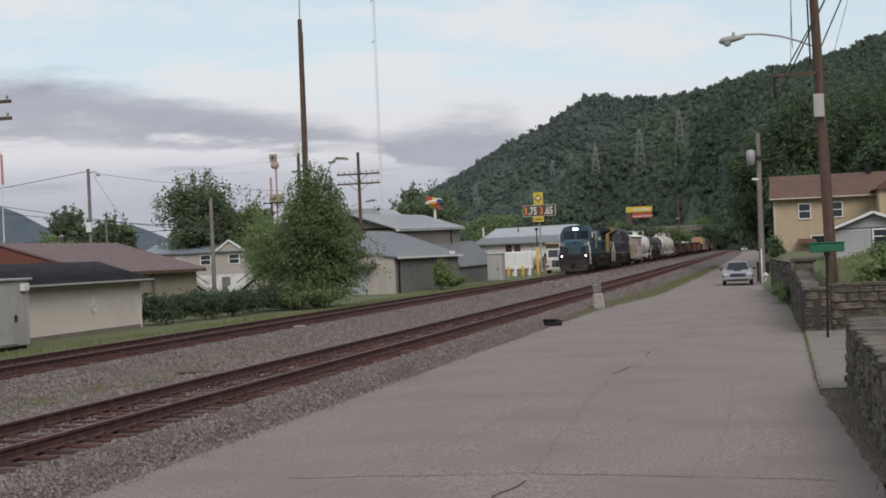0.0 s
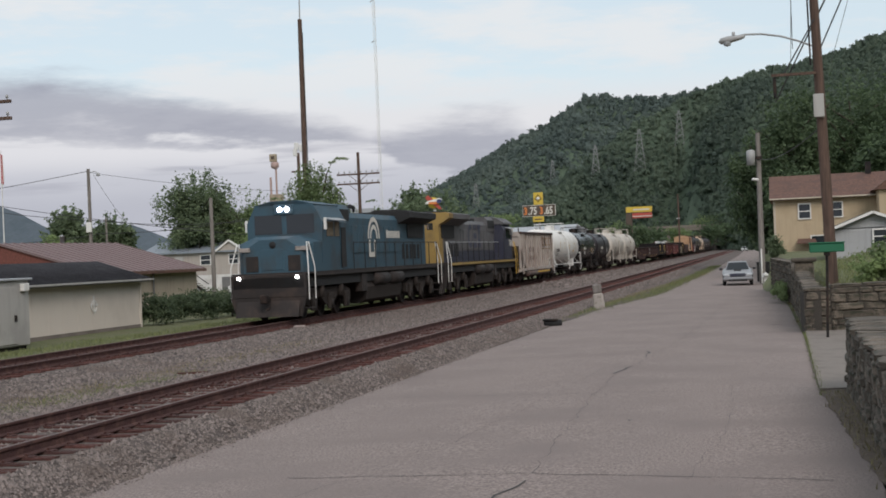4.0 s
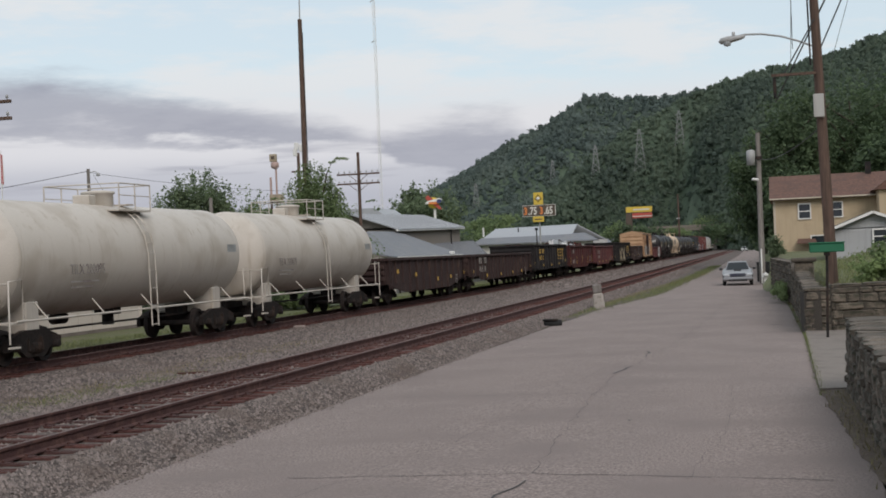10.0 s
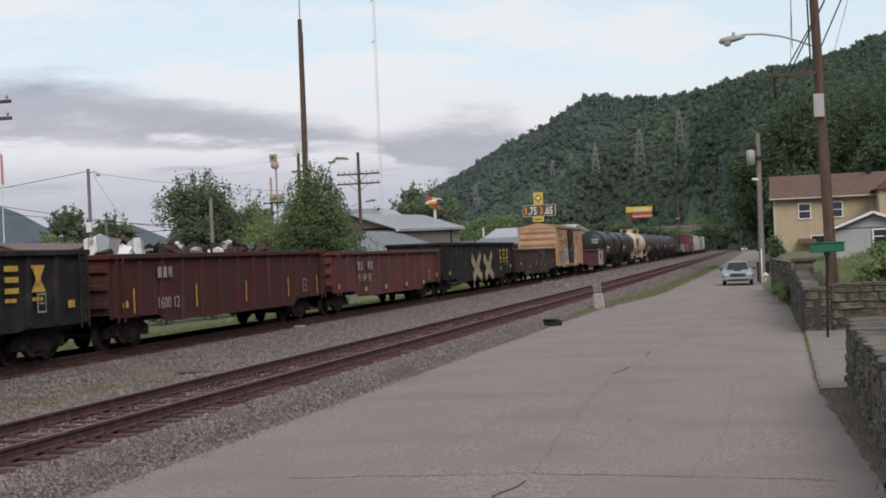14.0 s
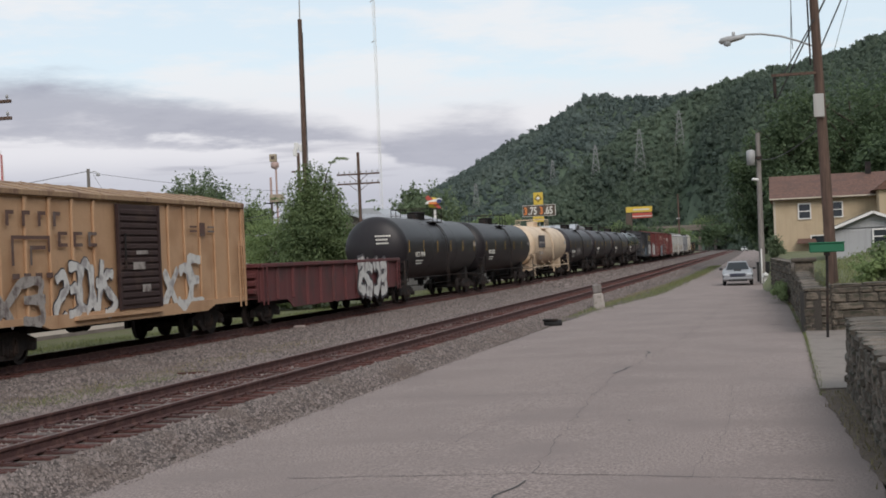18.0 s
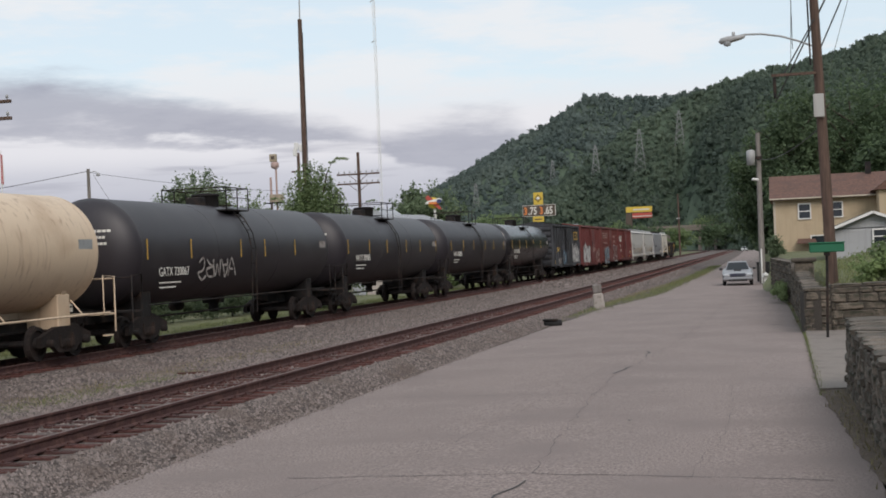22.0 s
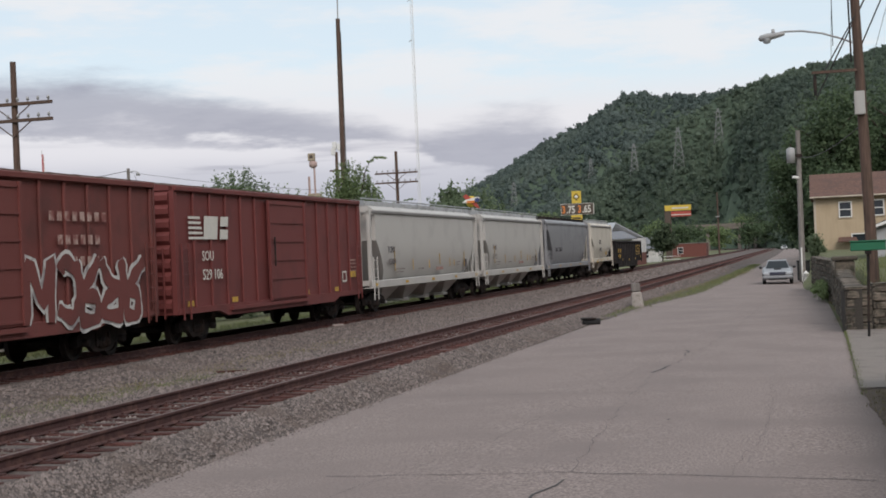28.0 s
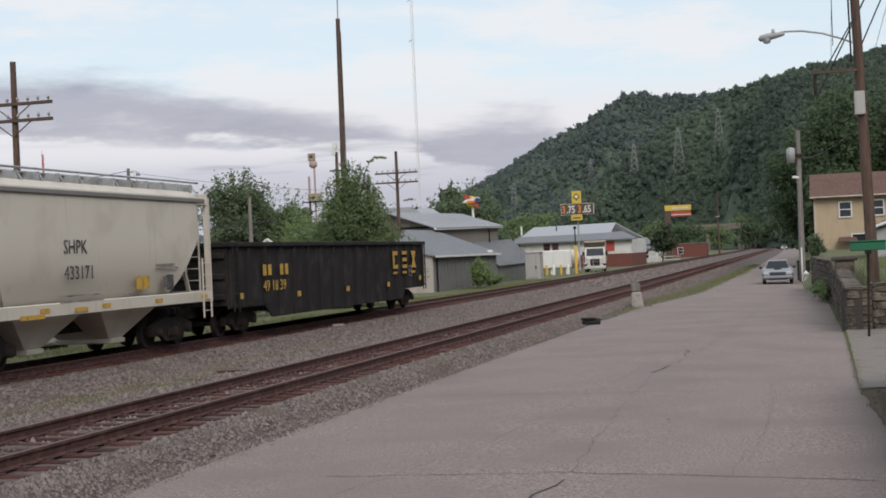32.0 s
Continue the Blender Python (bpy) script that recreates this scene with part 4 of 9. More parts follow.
mat("box_ns_red", (0.155, 0.037, 0.034), 0.65, spots=(0.125, 0.032, 0.030), spot_size=1.1, grain=0.08, bump=0.05)
mat("roof_tan", (0.27, 0.175, 0.105), 0.85, spots=(0.14, 0.075, 0.05), spot_size=1.4, streaks=(0.36, 0.25, 0.15), grain=0.2, bump=0.2)
mat("roof_rust", (0.10, 0.055, 0.045), 0.85, spots=(0.15, 0.13, 0.12), spot_size=0.8, grain=0.2)
mat("dim_seam", (0.20, 0.19, 0.185), 0.7, grain=0.1)
mat("cov_grey", (0.50, 0.48, 0.455), 0.5, spots=(0.45, 0.43, 0.41), spot_size=0.8, streaks=(0.43, 0.41, 0.39), streak_cut=(0.62, 0.9), grain=0.05, bump=0.03)
mat("cov_light", (0.59, 0.545, 0.475), 0.55, spots=(0.52, 0.475, 0.405), spot_size=0.8, streaks=(0.38, 0.34, 0.29), streak_cut=(0.62, 0.9), grain=0.05, bump=0.03)
mat("cov_faded", (0.30, 0.30, 0.315), 0.55, spots=(0.24, 0.24, 0.255), spot_size=2.0, spot_cut=(0.4, 0.6), grain=0.1)
mat("cov_slate", (0.26, 0.26, 0.275), 0.5, spots=(0.21, 0.21, 0.225), spot_size=0.7, streaks=(0.11, 0.11, 0.115), streak_cut=(0.6, 0.9), grain=0.08, bump=0.03)
mat("graffiti_white", (0.55, 0.54, 0.52), 0.7, spots=(0.3, 0.28, 0.28), spot_size=3, grain=0.1)
mat("graffiti_tan", (0.36, 0.29, 0.19), 0.7, spots=(0.2, 0.16, 0.12), spot_size=3, grain=0.12)
mat("graffiti_blue", (0.10, 0.19, 0.27), 0.7, spots=(0.35, 0.38, 0.4), spot_size=3, grain=0.12)
mat("graffiti_dark", (0.06, 0.055, 0.065), 0.7, spots=(0.14, 0.12, 0.12), spot_size=3, grain=0.12)
mat("dim_letter", (0.30, 0.27, 0.25), 0.8, spots=(0.12, 0.09, 0.085), spot_size=4, grain=0.2)
mat("worn_mark", (0.10, 0.078, 0.072), 0.85, spots=(0.046, 0.027, 0.025), spot_size=5.0, spot_cut=(0.40, 0.52), grain=0.3)
mat("faded_letter", (0.42, 0.30, 0.26), 0.8, spots=(0.22, 0.08, 0.07), spot_size=4, spot_cut=(0.4, 0.6), grain=0.2)
MAT["headlight"] = glow("headlight", (1.0, 0.93, 0.95), 26.0)
MAT["ditch_light"] = glow("ditch_light", (1.0, 0.95, 0.95), 14.0)

RUN = 20.8
train = []   # (thing, place of its middle along the track at 0 s)

# shared meshes of the bogies
g = Geo().box(-0.95, 0.95, -0.2, 0.2, 0.42, 0.72, 0.03)
g.box(-0.98, 0.98, -0.75, -0.62, 0.34, 0.46).box(-0.98, 0.98, 0.62, 0.75, 0.34, 0.46)
BOLSTER = g.mesh("truck", "truck_steel")
FRAME = [(-1.22, 0.34), (-1.22, 0.58), (-0.98, 0.66), (-0.48, 0.80), (0.48, 0.80), (0.98, 0.66), (1.22, 0.58), (1.22, 0.34), (0.72, 0.37), (0.56, 0.27), (0.40, 0.17), (-0.40, 0.17), (-0.56, 0.27), (-0.72, 0.37)]
g = Geo().prism(FRAME, 0.96, 1.09, "x")
for s in (-1, 1):
    g.lathe([(1.05, 0.10), (1.20, 0.10), (1.22, 0.07), (1.22, 0.0)], 10, "x", (0, s * 0.89, 0.42))
    g.box(1.06, 1.13, s * 0.30 - 0.05, s * 0.30 + 0.05, 0.30, 0.62, 0.01)
for k in (-0.16, 0, 0.16):
    g.lathe([(0.26, 0.0), (0.26, 0.065), (0.5, 0.065), (0.5, 0.0)], 8, "z", (1.09, k, 0))
FRAME_R = g.mesh("side_frame", "truck_steel")
FRAME_L = FRAME_R.copy()
FRAME_L.transform(Matrix.Diagonal((-1, 1, 1, 1)))
FRAME_L.flip_normals()


def wheel_pair(radius, name="wheelset"):
    g = Geo()
    for s in (-1, 1):
        prof = [(0.66, 0.0), (0.66, radius - 0.1), (0.68, radius + 0.025), (0.705, radius + 0.025), (0.715, radius), (0.82, radius - 0.004), (0.82, radius - 0.09), (0.775, radius - 0.11), (0.755, 0.16), (0.83, 0.14), (0.83, 0.0)]
        g.lathe([(s * a, r) for a, r in prof], 20, "x", (0, 0, 0), False)
    g.lathe([(-0.9, 0.0), (-0.9, 0.08), (0.9, 0.08), (0.9, 0.0)], 8, "x")
    return g.mesh(name, "wheel_steel")


WHEELS, BIG_WHEELS = wheel_pair(0.42), wheel_pair(0.5)
g = Geo().box(-0.09, 0.09, -0.55, 0.1, 0.72, 0.9, 0.02).box(-0.14, 0.14, -0.62, -0.36, 0.66, 0.98, 0.04)
g.tube([(0.16, -0.3, 0.75), (0.2, -0.5, 0.5), (0.1, -0.62, 0.42)], 0.025, 6)
COUPLER = g.mesh("coupler", "truck_steel")


def truck(car, y):
    t = part("truck", BOLSTER, None, car, "rusty cast-steel bogie")
    t.location = (0, y, 0)
    for me in (FRAME_R, FRAME_L):
        part("side_frame", me, None, t)
    for s in (-0.89, 0.89):
        w = part("wheelset", WHEELS, None, t)
        w.location = (0, s, 0.42)


def couplers(car, half):
    for s in (-1, 1):
        c = part("coupler", COUPLER, None, car)
        c.matrix_basis = pose(0, s * (half - 0.62), 0, 0, 0, 0 if s < 0 else 180)


def ladder(parent, x, y, z0, z1, wide=0.4, m="dark_steel", step=0.32, across="y", label=""):
    g = Geo()
    n = max(2, round((z1 - z0) / step))
    if across == "y":
        for s in (-wide / 2, wide / 2):
            g.box(x - 0.02, x + 0.02, y + s - 0.02, y + s + 0.02, z0, z1)
        for i in range(n):
            z = z0 + (i + 0.6) * (z1 - z0) / n
            g.tube([(x, y - wide / 2, z), (x, y + wide / 2, z)], 0.014, 5)
    else:
        for s in (-wide / 2, wide / 2):
            g.box(x + s - 0.02, x + s + 0.02, y - 0.02, y + 0.02, z0, z1)
        for i in range(n):
            z = z0 + (i + 0.6) * (z1 - z0) / n
            g.tube([(x - wide / 2, y, z), (x + wide / 2, y, z)], 0.014, 5)
    return part("ladder", g, m, parent, label)


def car(name, label, category, front, rear, bogies=2.6):
    c = thing(name, label, category, "cars of the train")
    train.append((c, (front + rear) / 2))
    half = (rear - front) / 2
    if bogies:
        truck(c, -half + bogies)
        truck(c, half - bogies)
    couplers(c, half)
    return c, half


def ribbon(pts, x, wide, parent, m, name, label):
    """A thick painted stroke with rounded turns, one band from end to end."""
    fine = []
    for i in range(len(pts) - 1):
        p0, p1, p2, p3 = pts[max(i - 1, 0)], pts[i], pts[i + 1], pts[min(i + 2, len(pts) - 1)]
        for k in range(5):
            t = k / 5
            fine.append(tuple(0.5 * (2 * b + (c - a) * t + (2 * a - 5 * b + 4 * c - d) * t * t + (3 * b - a - 3 * c + d) * t ** 3) for a, b, c, d in zip(p0, p1, p2, p3)))
    fine.append(pts[-1])
    g, n = Geo(), len(fine)
    for i, (u, w) in enumerate(fine):
        a, b = fine[max(i - 1, 0)], fine[min(i + 1, n - 1)]
        d = math.hypot(b[0] - a[0], b[1] - a[1]) or 1
        h = wide * (0.8 if i in (0, n - 1) else 1.0 + 0.18 * math.sin(i * 1.3))
        nu, nw = -(b[1] - a[1]) / d * h, (b[0] - a[0]) / d * h
        g.v += [(x + i * 0.0003, u - nu, w - nw), (x + i * 0.0003, u + nu, w + nw)]
    g.f = [(2 * i, 2 * i + 1, 2 * i + 3, 2 * i + 2) for i in range(n - 1)]
    g.smooth = [False] * len(g.f)
    return part(name, g, m, parent, label)


FORMS = ([[(0.05, 0.0), (0.2, 0.55), (0.45, 1.0), (0.65, 0.6), (0.9, 0.0)], [(0.25, 0.35), (0.75, 0.38)]],
         [[(0.8, 0.85), (0.45, 1.0), (0.12, 0.72), (0.1, 0.3), (0.4, 0.0), (0.85, 0.15)]],
         [[(0.12, 0.0), (0.15, 0.5), (0.12, 1.0)], [(0.12, 0.95), (0.7, 0.92), (0.75, 0.6), (0.2, 0.5), (0.6, 0.3), (0.9, 0.0)]],
         [[(0.85, 0.9), (0.4, 1.0), (0.15, 0.75), (0.5, 0.52), (0.85, 0.3), (0.55, 0.02), (0.1, 0.12)]],
         [[(0.02, 1.0), (0.2, 0.05), (0.48, 0.7), (0.76, 0.05), (0.98, 1.0)]],
         [[(0.5, 1.0), (0.12, 0.75), (0.12, 0.25), (0.5, 0.0), (0.88, 0.25), (0.88, 0.75), (0.5, 1.0)]],
         [[(0.85, 0.97), (0.15, 0.95), (0.13, 0.5), (0.15, 0.03), (0.88, 0.05)], [(0.15, 0.5), (0.75, 0.52)]],
         [[(0.05, 0.0), (0.9, 1.0)], [(0.1, 1.0), (0.95, 0.0)]])


def scrawl(parent, y0, y1, z0, z1, m, x=1.6, seed=0, letters=4, weight=0.13, outline="graffiti_dark", rim=1.55):
    """Sprayed shapes without words: fat bent strokes over a wider rim, close together."""
    r = random.Random(seed)
    w, h = (y1 - y0) / letters, z1 - z0
    for i in range(letters):
        fat = weight * min(h, w * 1.1)
        lift, lean, grow = r.uniform(-0.06, 0.08) * h, r.uniform(-0.1, 0.14) * w, r.uniform(0.88, 1.06)
        flip, tip = r.random() < 0.5, r.random() < 0.5
        for line in r.choice(FORMS):
            bent = [((1 - u if flip else u) + r.uniform(-0.12, 0.12), (1 - t if tip else t) + r.uniform(-0.06, 0.06)) for u, t in line]
            shape = [(y0 + (i - 0.08 + 1.16 * u) * w + lean * t, z0 + lift + t * h * grow) for u, t in bent]
            if outline:
                ribbon(shape, x, fat * rim, parent, outline, "graffiti_rim", "sprayed outline")
            ribbon(shape, x + 0.016, fat, parent, m, "graffiti", "sprayed bubble shape")


# ---- tank cars ----
def tank_car(front, rear, label, shell, trim, R, zc, number="", stripes=False, walkway=True, letter="cream_lettering", bands=2, plate=None, dark_valves=True, put=None, big=0.36, strips=()):
    c, half = car("tank_car", label, "tank car", front, rear, 2.3)
    lt = half - 0.62
    d = R * 0.42
    prof = [(-lt, 0.0)] + [(-lt + d * (1 - math.cos(a)), R * math.sin(a)) for a in (0.3, 0.6, 0.9, 1.2, 1.45)] + [(-lt + d, R)]
    prof += [(-a, r) for a, r in reversed(prof)]
    part("tank", Geo().lathe(prof, 64, "y", (0, 0, zc)), shell, c)
    top = zc + R
    seams = [-lt + d, lt - d] + [-lt + d + (2 * lt - 2 * d) * (k + 1) / (bands + 1) for k in range(bands)]
    for y in seams:
        part("weld_seam", Geo().lathe([(y - 0.02, R - 0.003), (y - 0.015, R + 0.005), (y + 0.015, R + 0.005), (y + 0.02, R - 0.003)], 64, "y", (0, 0, zc), False), shell, c)
    for s in (-1, 1):
        y = s * (half - 2.3)
        part("saddle", Geo().box(-1.05, 1.05, y - 0.3, y + 0.3, 0.72, zc - R * 0.72, 0.03).prism([(-1.2, zc - R * 0.5), (1.2, zc - R * 0.5), (0.7, 0.9), (-0.7, 0.9)], y - 0.12, y + 0.12), "dark_steel" if dark_valves else trim, c)
        e = s * half
        a, b = sorted((e - s * 3.4, e - s * 0.45))
        part("stub_sill", Geo().box(-0.2, 0.2, a, b, 0.68, 1.0, 0.02), "dark_steel", c)
        a, b = sorted((e - s * 1.1, e - s * 0.5))
        part("end_platform", Geo().box(-1.5, 1.5, a, b, 0.98, 1.03), trim, c)
        g = Geo()
        for x in (-1.5, 1.5):
            g.tube([(x, b if s > 0 else a, 0.55), (x, b if s > 0 else a, 1.95), (x, (a if s > 0 else b), 1.98), (x, (a if s > 0 else b), 1.0)], 0.022, 6)
            g.box(x - 0.06, x + 0.06, a, a + 0.35, 0.45, 0.49)
        g.tube([(-1.5, b if s > 0 else a, 1.9), (1.5, b if s > 0 else a, 1.9)], 0.02, 6)
        part("end_handrail", g, trim, c)
    if walkway:
        g = Geo()
        for x in (-1.5, 1.5):
            g.tube([(x, -half + 0.8, 1.04), (x, half - 0.8, 1.04)], 0.03, 6)
            n = 5
            for i in range(n):
                y = -half + 2.2 + (2 * half - 4.4) * i / (n - 1)
                g.tube([(x, y, 1.04), (x * 0.78, y, 1.04 + 0.38)], 0.02, 5)
        part("side_handrail", g, trim, c)
    else:
        g = Geo()
        for x in (-1.42, 1.42):
            g.tube([(x, -half + 1.6, 1.12), (x, half - 1.6, 1.12)], 0.02, 6)
        part("side_handrail", g, trim, c)
    # manway with its valves, grating and rails on top
    g = Geo().lathe([(top - 0.15, 0.42), (top + 0.28, 0.42), (top + 0.30, 0.46), (top + 0.36, 0.46), (top + 0.40, 0.2), (top + 0.40, 0.0)], 20, "z")
    g.box(-0.25, 0.25, -1.0, -0.6, top - 0.05, top + 0.25, 0.03)
    part("manway", g, trim if not dark_valves else "dark_steel", c)
    g = Geo()
    for x in (-0.85, 0.85):
        g.box(x - 0.25, x + 0.25, -0.95, 0.95, top - 0.22, top - 0.18)
    g.box(-0.6, 0.6, 0.6, 0.95, top - 0.02, top + 0.02)
    part("grating", g, trim, c)
    g = Geo()
    for x in (-1.1, 1.1):
        for y in (-0.95, 0.0, 0.95):
            g.tube([(x, y, top - 0.2), (x, y, top + 0.52)], 0.02, 6)
        g.tube([(x, -0.95, top + 0.52), (x, 0.95, top + 0.52)], 0.02, 6)
        g.tube([(x, -0.95, top + 0.2), (x, 0.95, top + 0.2)], 0.014, 6)
    for y in (-0.95, 0.95):
        g.tube([(-1.1, y, top + 0.52), (1.1, y, top + 0.52)], 0.02, 6)
    part("platform_rail", g, trim, c)
    g = Geo()
    for y in (-0.2, 0.2):
        g.tube([(1.56, y, 0.55)] + [((R + 0.1) * math.cos(a), y, zc + (R + 0.1) * math.sin(a)) for a in (0.0, 0.35, 0.7, 1.0)], 0.02, 5)
    for i in range(10):
        a = -0.75 + 1.75 * i / 9
        x = (R + 0.1) * math.cos(a) if a > 0 else 1.56
        z = zc + (R + 0.1) * math.sin(a) if a > 0 else 0.6 + (zc - 0.6) * (a + 0.75) / 0.75
        g.tube([(x, -0.2, z), (x, 0.2, z)], 0.014, 5)
    part("ladder", g, trim, c)
    g = Geo().lathe([(0.62, 0.0), (0.62, 0.16), (0.95, 0.16), (0.95, 0.0)], 12, "z", (0, 0.3, 0)).box(-0.3, 0.3, 0.1, 0.5, 0.9, zc - R + 0.05)
    part("outlet_valve", g, "dark_steel", c)
    x = R + 0.004
    if number:
        lettering(number, big, letter, c, (x + 0.004, put[0], put[1]), "number", 0.95)
        marks("data_lines", [(put[0] + 0.05, put[0] + 1.5, put[1] - 0.20, put[1] - 0.16), (put[0] + 0.05, put[0] + 1.15, put[1] - 0.33, put[1] - 0.29)], letter, c, x - 0.03)
    for y in strips:
        marks("reflector", [(y - 0.035, y + 0.035, zc - 0.22, zc + 0.34)], "yellow_mark", c, x - 0.008, label="yellow reflective strip")
    if stripes:
        # three lines of white writing on the leading head
        for k, (x0, x1) in enumerate(((0.1, 0.85), (0.15, 0.7), (0.15, 0.75))):
            g, zz = Geo(), zc + 0.55 - 0.17 * k
            for q in range(6):
                u0, u1 = x0 + (x1 - x0) * q / 6, x0 + (x1 - x0) * (q + 0.8) / 6
                p = [(u, -lt + d * (1 - math.sqrt(1 - (u * u + (w - zc) ** 2) / R ** 2)) - 0.012, w) for u, w in ((u0, zz), (u1, zz), (u1, zz + 0.07), (u0, zz + 0.07))]
                g.quad(*p)
            part("head_marking", g, letter, c, "white writing in plain bars")
    marks("data_panel", [(lt - d - 0.95, lt - d - 0.25, zc - 0.02, zc + 0.28)], "dim_letter" if shell in ("tank_black", "tank_worn", "tank_gloss") else "galvanised", c, x - 0.012)
    if plate:
        marks("sign_plate", [plate], "graffiti_dark", c, x + 0.012, 0.02, "dark printed panel")
        marks("sign_line", [(plate[0] + 0.2, plate[1] - 0.2, (plate[2] + plate[3]) / 2 - 0.14, (plate[2] + plate[3]) / 2 - 0.02)], "dim_letter", c, x + 0.034)
    # brake rigging
    part("brake_gear", Geo().lathe([(0, 0.0), (0, 0.16), (0.55, 0.16), (0.55, 0.0)], 10, "y", (-0.5, -1.8, 0.9)).tube([(0.3, -half + 3, 0.7), (0.3, half - 3, 0.7)], 0.03, 5), "dark_steel", c)
    return c


# ---- gondolas ----
def gondola(front, rear, label, m, top, low, ribs, belly=0.0, inside="gon_dark", number=None, squares=(), graffiti=None, chord=0.14, tarp=False, brand=None):
    c, half = car("gondola", label, "gondola car", front, rear, 2.35)
    hb = half - 0.62
    z_end = 0.98
    bend_y = hb - 3.4
    for s in (-1, 1):
        if belly:
            out = [(-hb, z_end), (-bend_y, low), (bend_y, low), (hb, z_end), (hb, top - chord), (-hb, top - chord)]
        else:
            out = [(-hb, 0.85), (-bend_y - 0.6, 0.85), (-bend_y, low), (bend_y, low), (bend_y + 0.6, 0.85), (hb, 0.85), (hb, top - chord), (-hb, top - chord)]
        a, b = sorted((s * 1.44, s * 1.475))
        part("side_sheet", Geo().prism(out, a, b, "x"), m, c)
        for i in range(ribs):
            y = -hb + 0.25 + (2 * hb - 0.5) * i / (ribs - 1)
            zl = low + 0.04 if abs(y) < bend_y else (0.98 if belly else 0.9)
            a, b = sorted((s * 1.475, s * 1.56))
            part("side_post", Geo().prism([(a, y - 0.09), (b, y - 0.05), (b, y + 0.05), (a, y + 0.09)] if s > 0 else [(b, y - 0.09), (b, y + 0.09), (a, y + 0.05), (a, y - 0.05)], zl, top - chord, "z"), m, c)
        a, b = sorted((s * 1.38, s * 1.60))
        part("top_chord", Geo().box(a, b, -hb - 0.02, hb + 0.02, top - chord, top, 0.02), m, c)
    for s in (-1, 1):
        a, b = sorted((s * (hb - 0.05), s * hb))
        g = Geo().box(-1.44, 1.44, a, b, 0.95, top - chord)
        for z in np.linspace(1.2, top - 0.4, 3):
            p, q = sorted((s * hb, s * (hb + 0.1)))
            g.box(-1.42, 1.42, p, q, z - 0.09, z + 0.09, 0.03)
        p, q = sorted((s * (hb - 0.06), s * (hb + 0.1)))
        g.box(-1.55, 1.55, p, q, top - chord, top - 0.002, 0.02)
        part("end_sheet", g, m, c)
        ladder(c, 1.60, s * (hb - 0.35), 0.75, top - 0.1, 0.38, m)
    part("floor", Geo().box(-1.44, 1.44, -hb, hb, 0.98, 1.05), inside, c)
    part("centre_sill", Geo().box(-0.25, 0.25, -hb, hb, 0.62, 0.98), "dark_steel", c)
    if number:
        y, z, ink = number[1], number[2], "dim_letter" if m != "gon_black" else "yellow_mark"
        lettering(number[0], 0.48, ink, c, (1.563, y, z), "number", 1.12)
        marks("mark_bars", [(y + 0.42 * k, y + 0.42 * k + 0.26, z + 0.48, z + 0.82) for k in (0, 1, 3.4, 4.4)], ink, c, 1.563)
    if squares:
        marks("reflector", [(y - 0.16, y + 0.16, z - 0.09, z + 0.09) for y, z in squares], "yellow_mark", c, 1.575, label="small yellow reflectors")
    if brand:
        y0, z0, w, h = brand
        rects = []
        for k in range(3):
            y = y0 + k * w * 2.0
            if k == 0:
                rects += [(y, y + w * 0.35, z0, z0 + h), (y + w * 0.35, y + w, z0, z0 + h * 0.22), (y + w * 0.35, y + w, z0 + h * 0.78, z0 + h)]
            elif k == 1:
                rects += [(y, y + w, z0, z0 + h * 0.2), (y, y + w, z0 + h * 0.4, z0 + h * 0.6), (y, y + w, z0 + h * 0.8, z0 + h)]
            else:
                rects += [(y + w * i, y + w * (1 - i), z0 + h * a, z0 + h * (a + 0.125)) for a, i in ((0, 0), (0.125, 0.1), (0.25, 0.2), (0.375, 0.3), (0.5, 0.3), (0.625, 0.2), (0.75, 0.1), (0.875, 0))]
            rects.append((y, y + w * 0.8, z0 - h * 0.32, z0 - h * 0.18))
        marks("emblem", rects, "yellow_mark", c, 1.565, label="yellow company emblem")
    y, z = hb - 2.55, top - 1.45
    marks("data_panel", [(y, y + 0.4, z, z + 0.04), (y, y + 0.4, z + 0.41, z + 0.45), (y, y + 0.04, z + 0.04, z + 0.41), (y + 0.36, y + 0.4, z + 0.04, z + 0.41), (y + 0.09, y + 0.31, z + 0.2, z + 0.24)], "dim_letter", c, 1.565)
    if graffiti:
        scrawl(c, *graffiti)
    return c


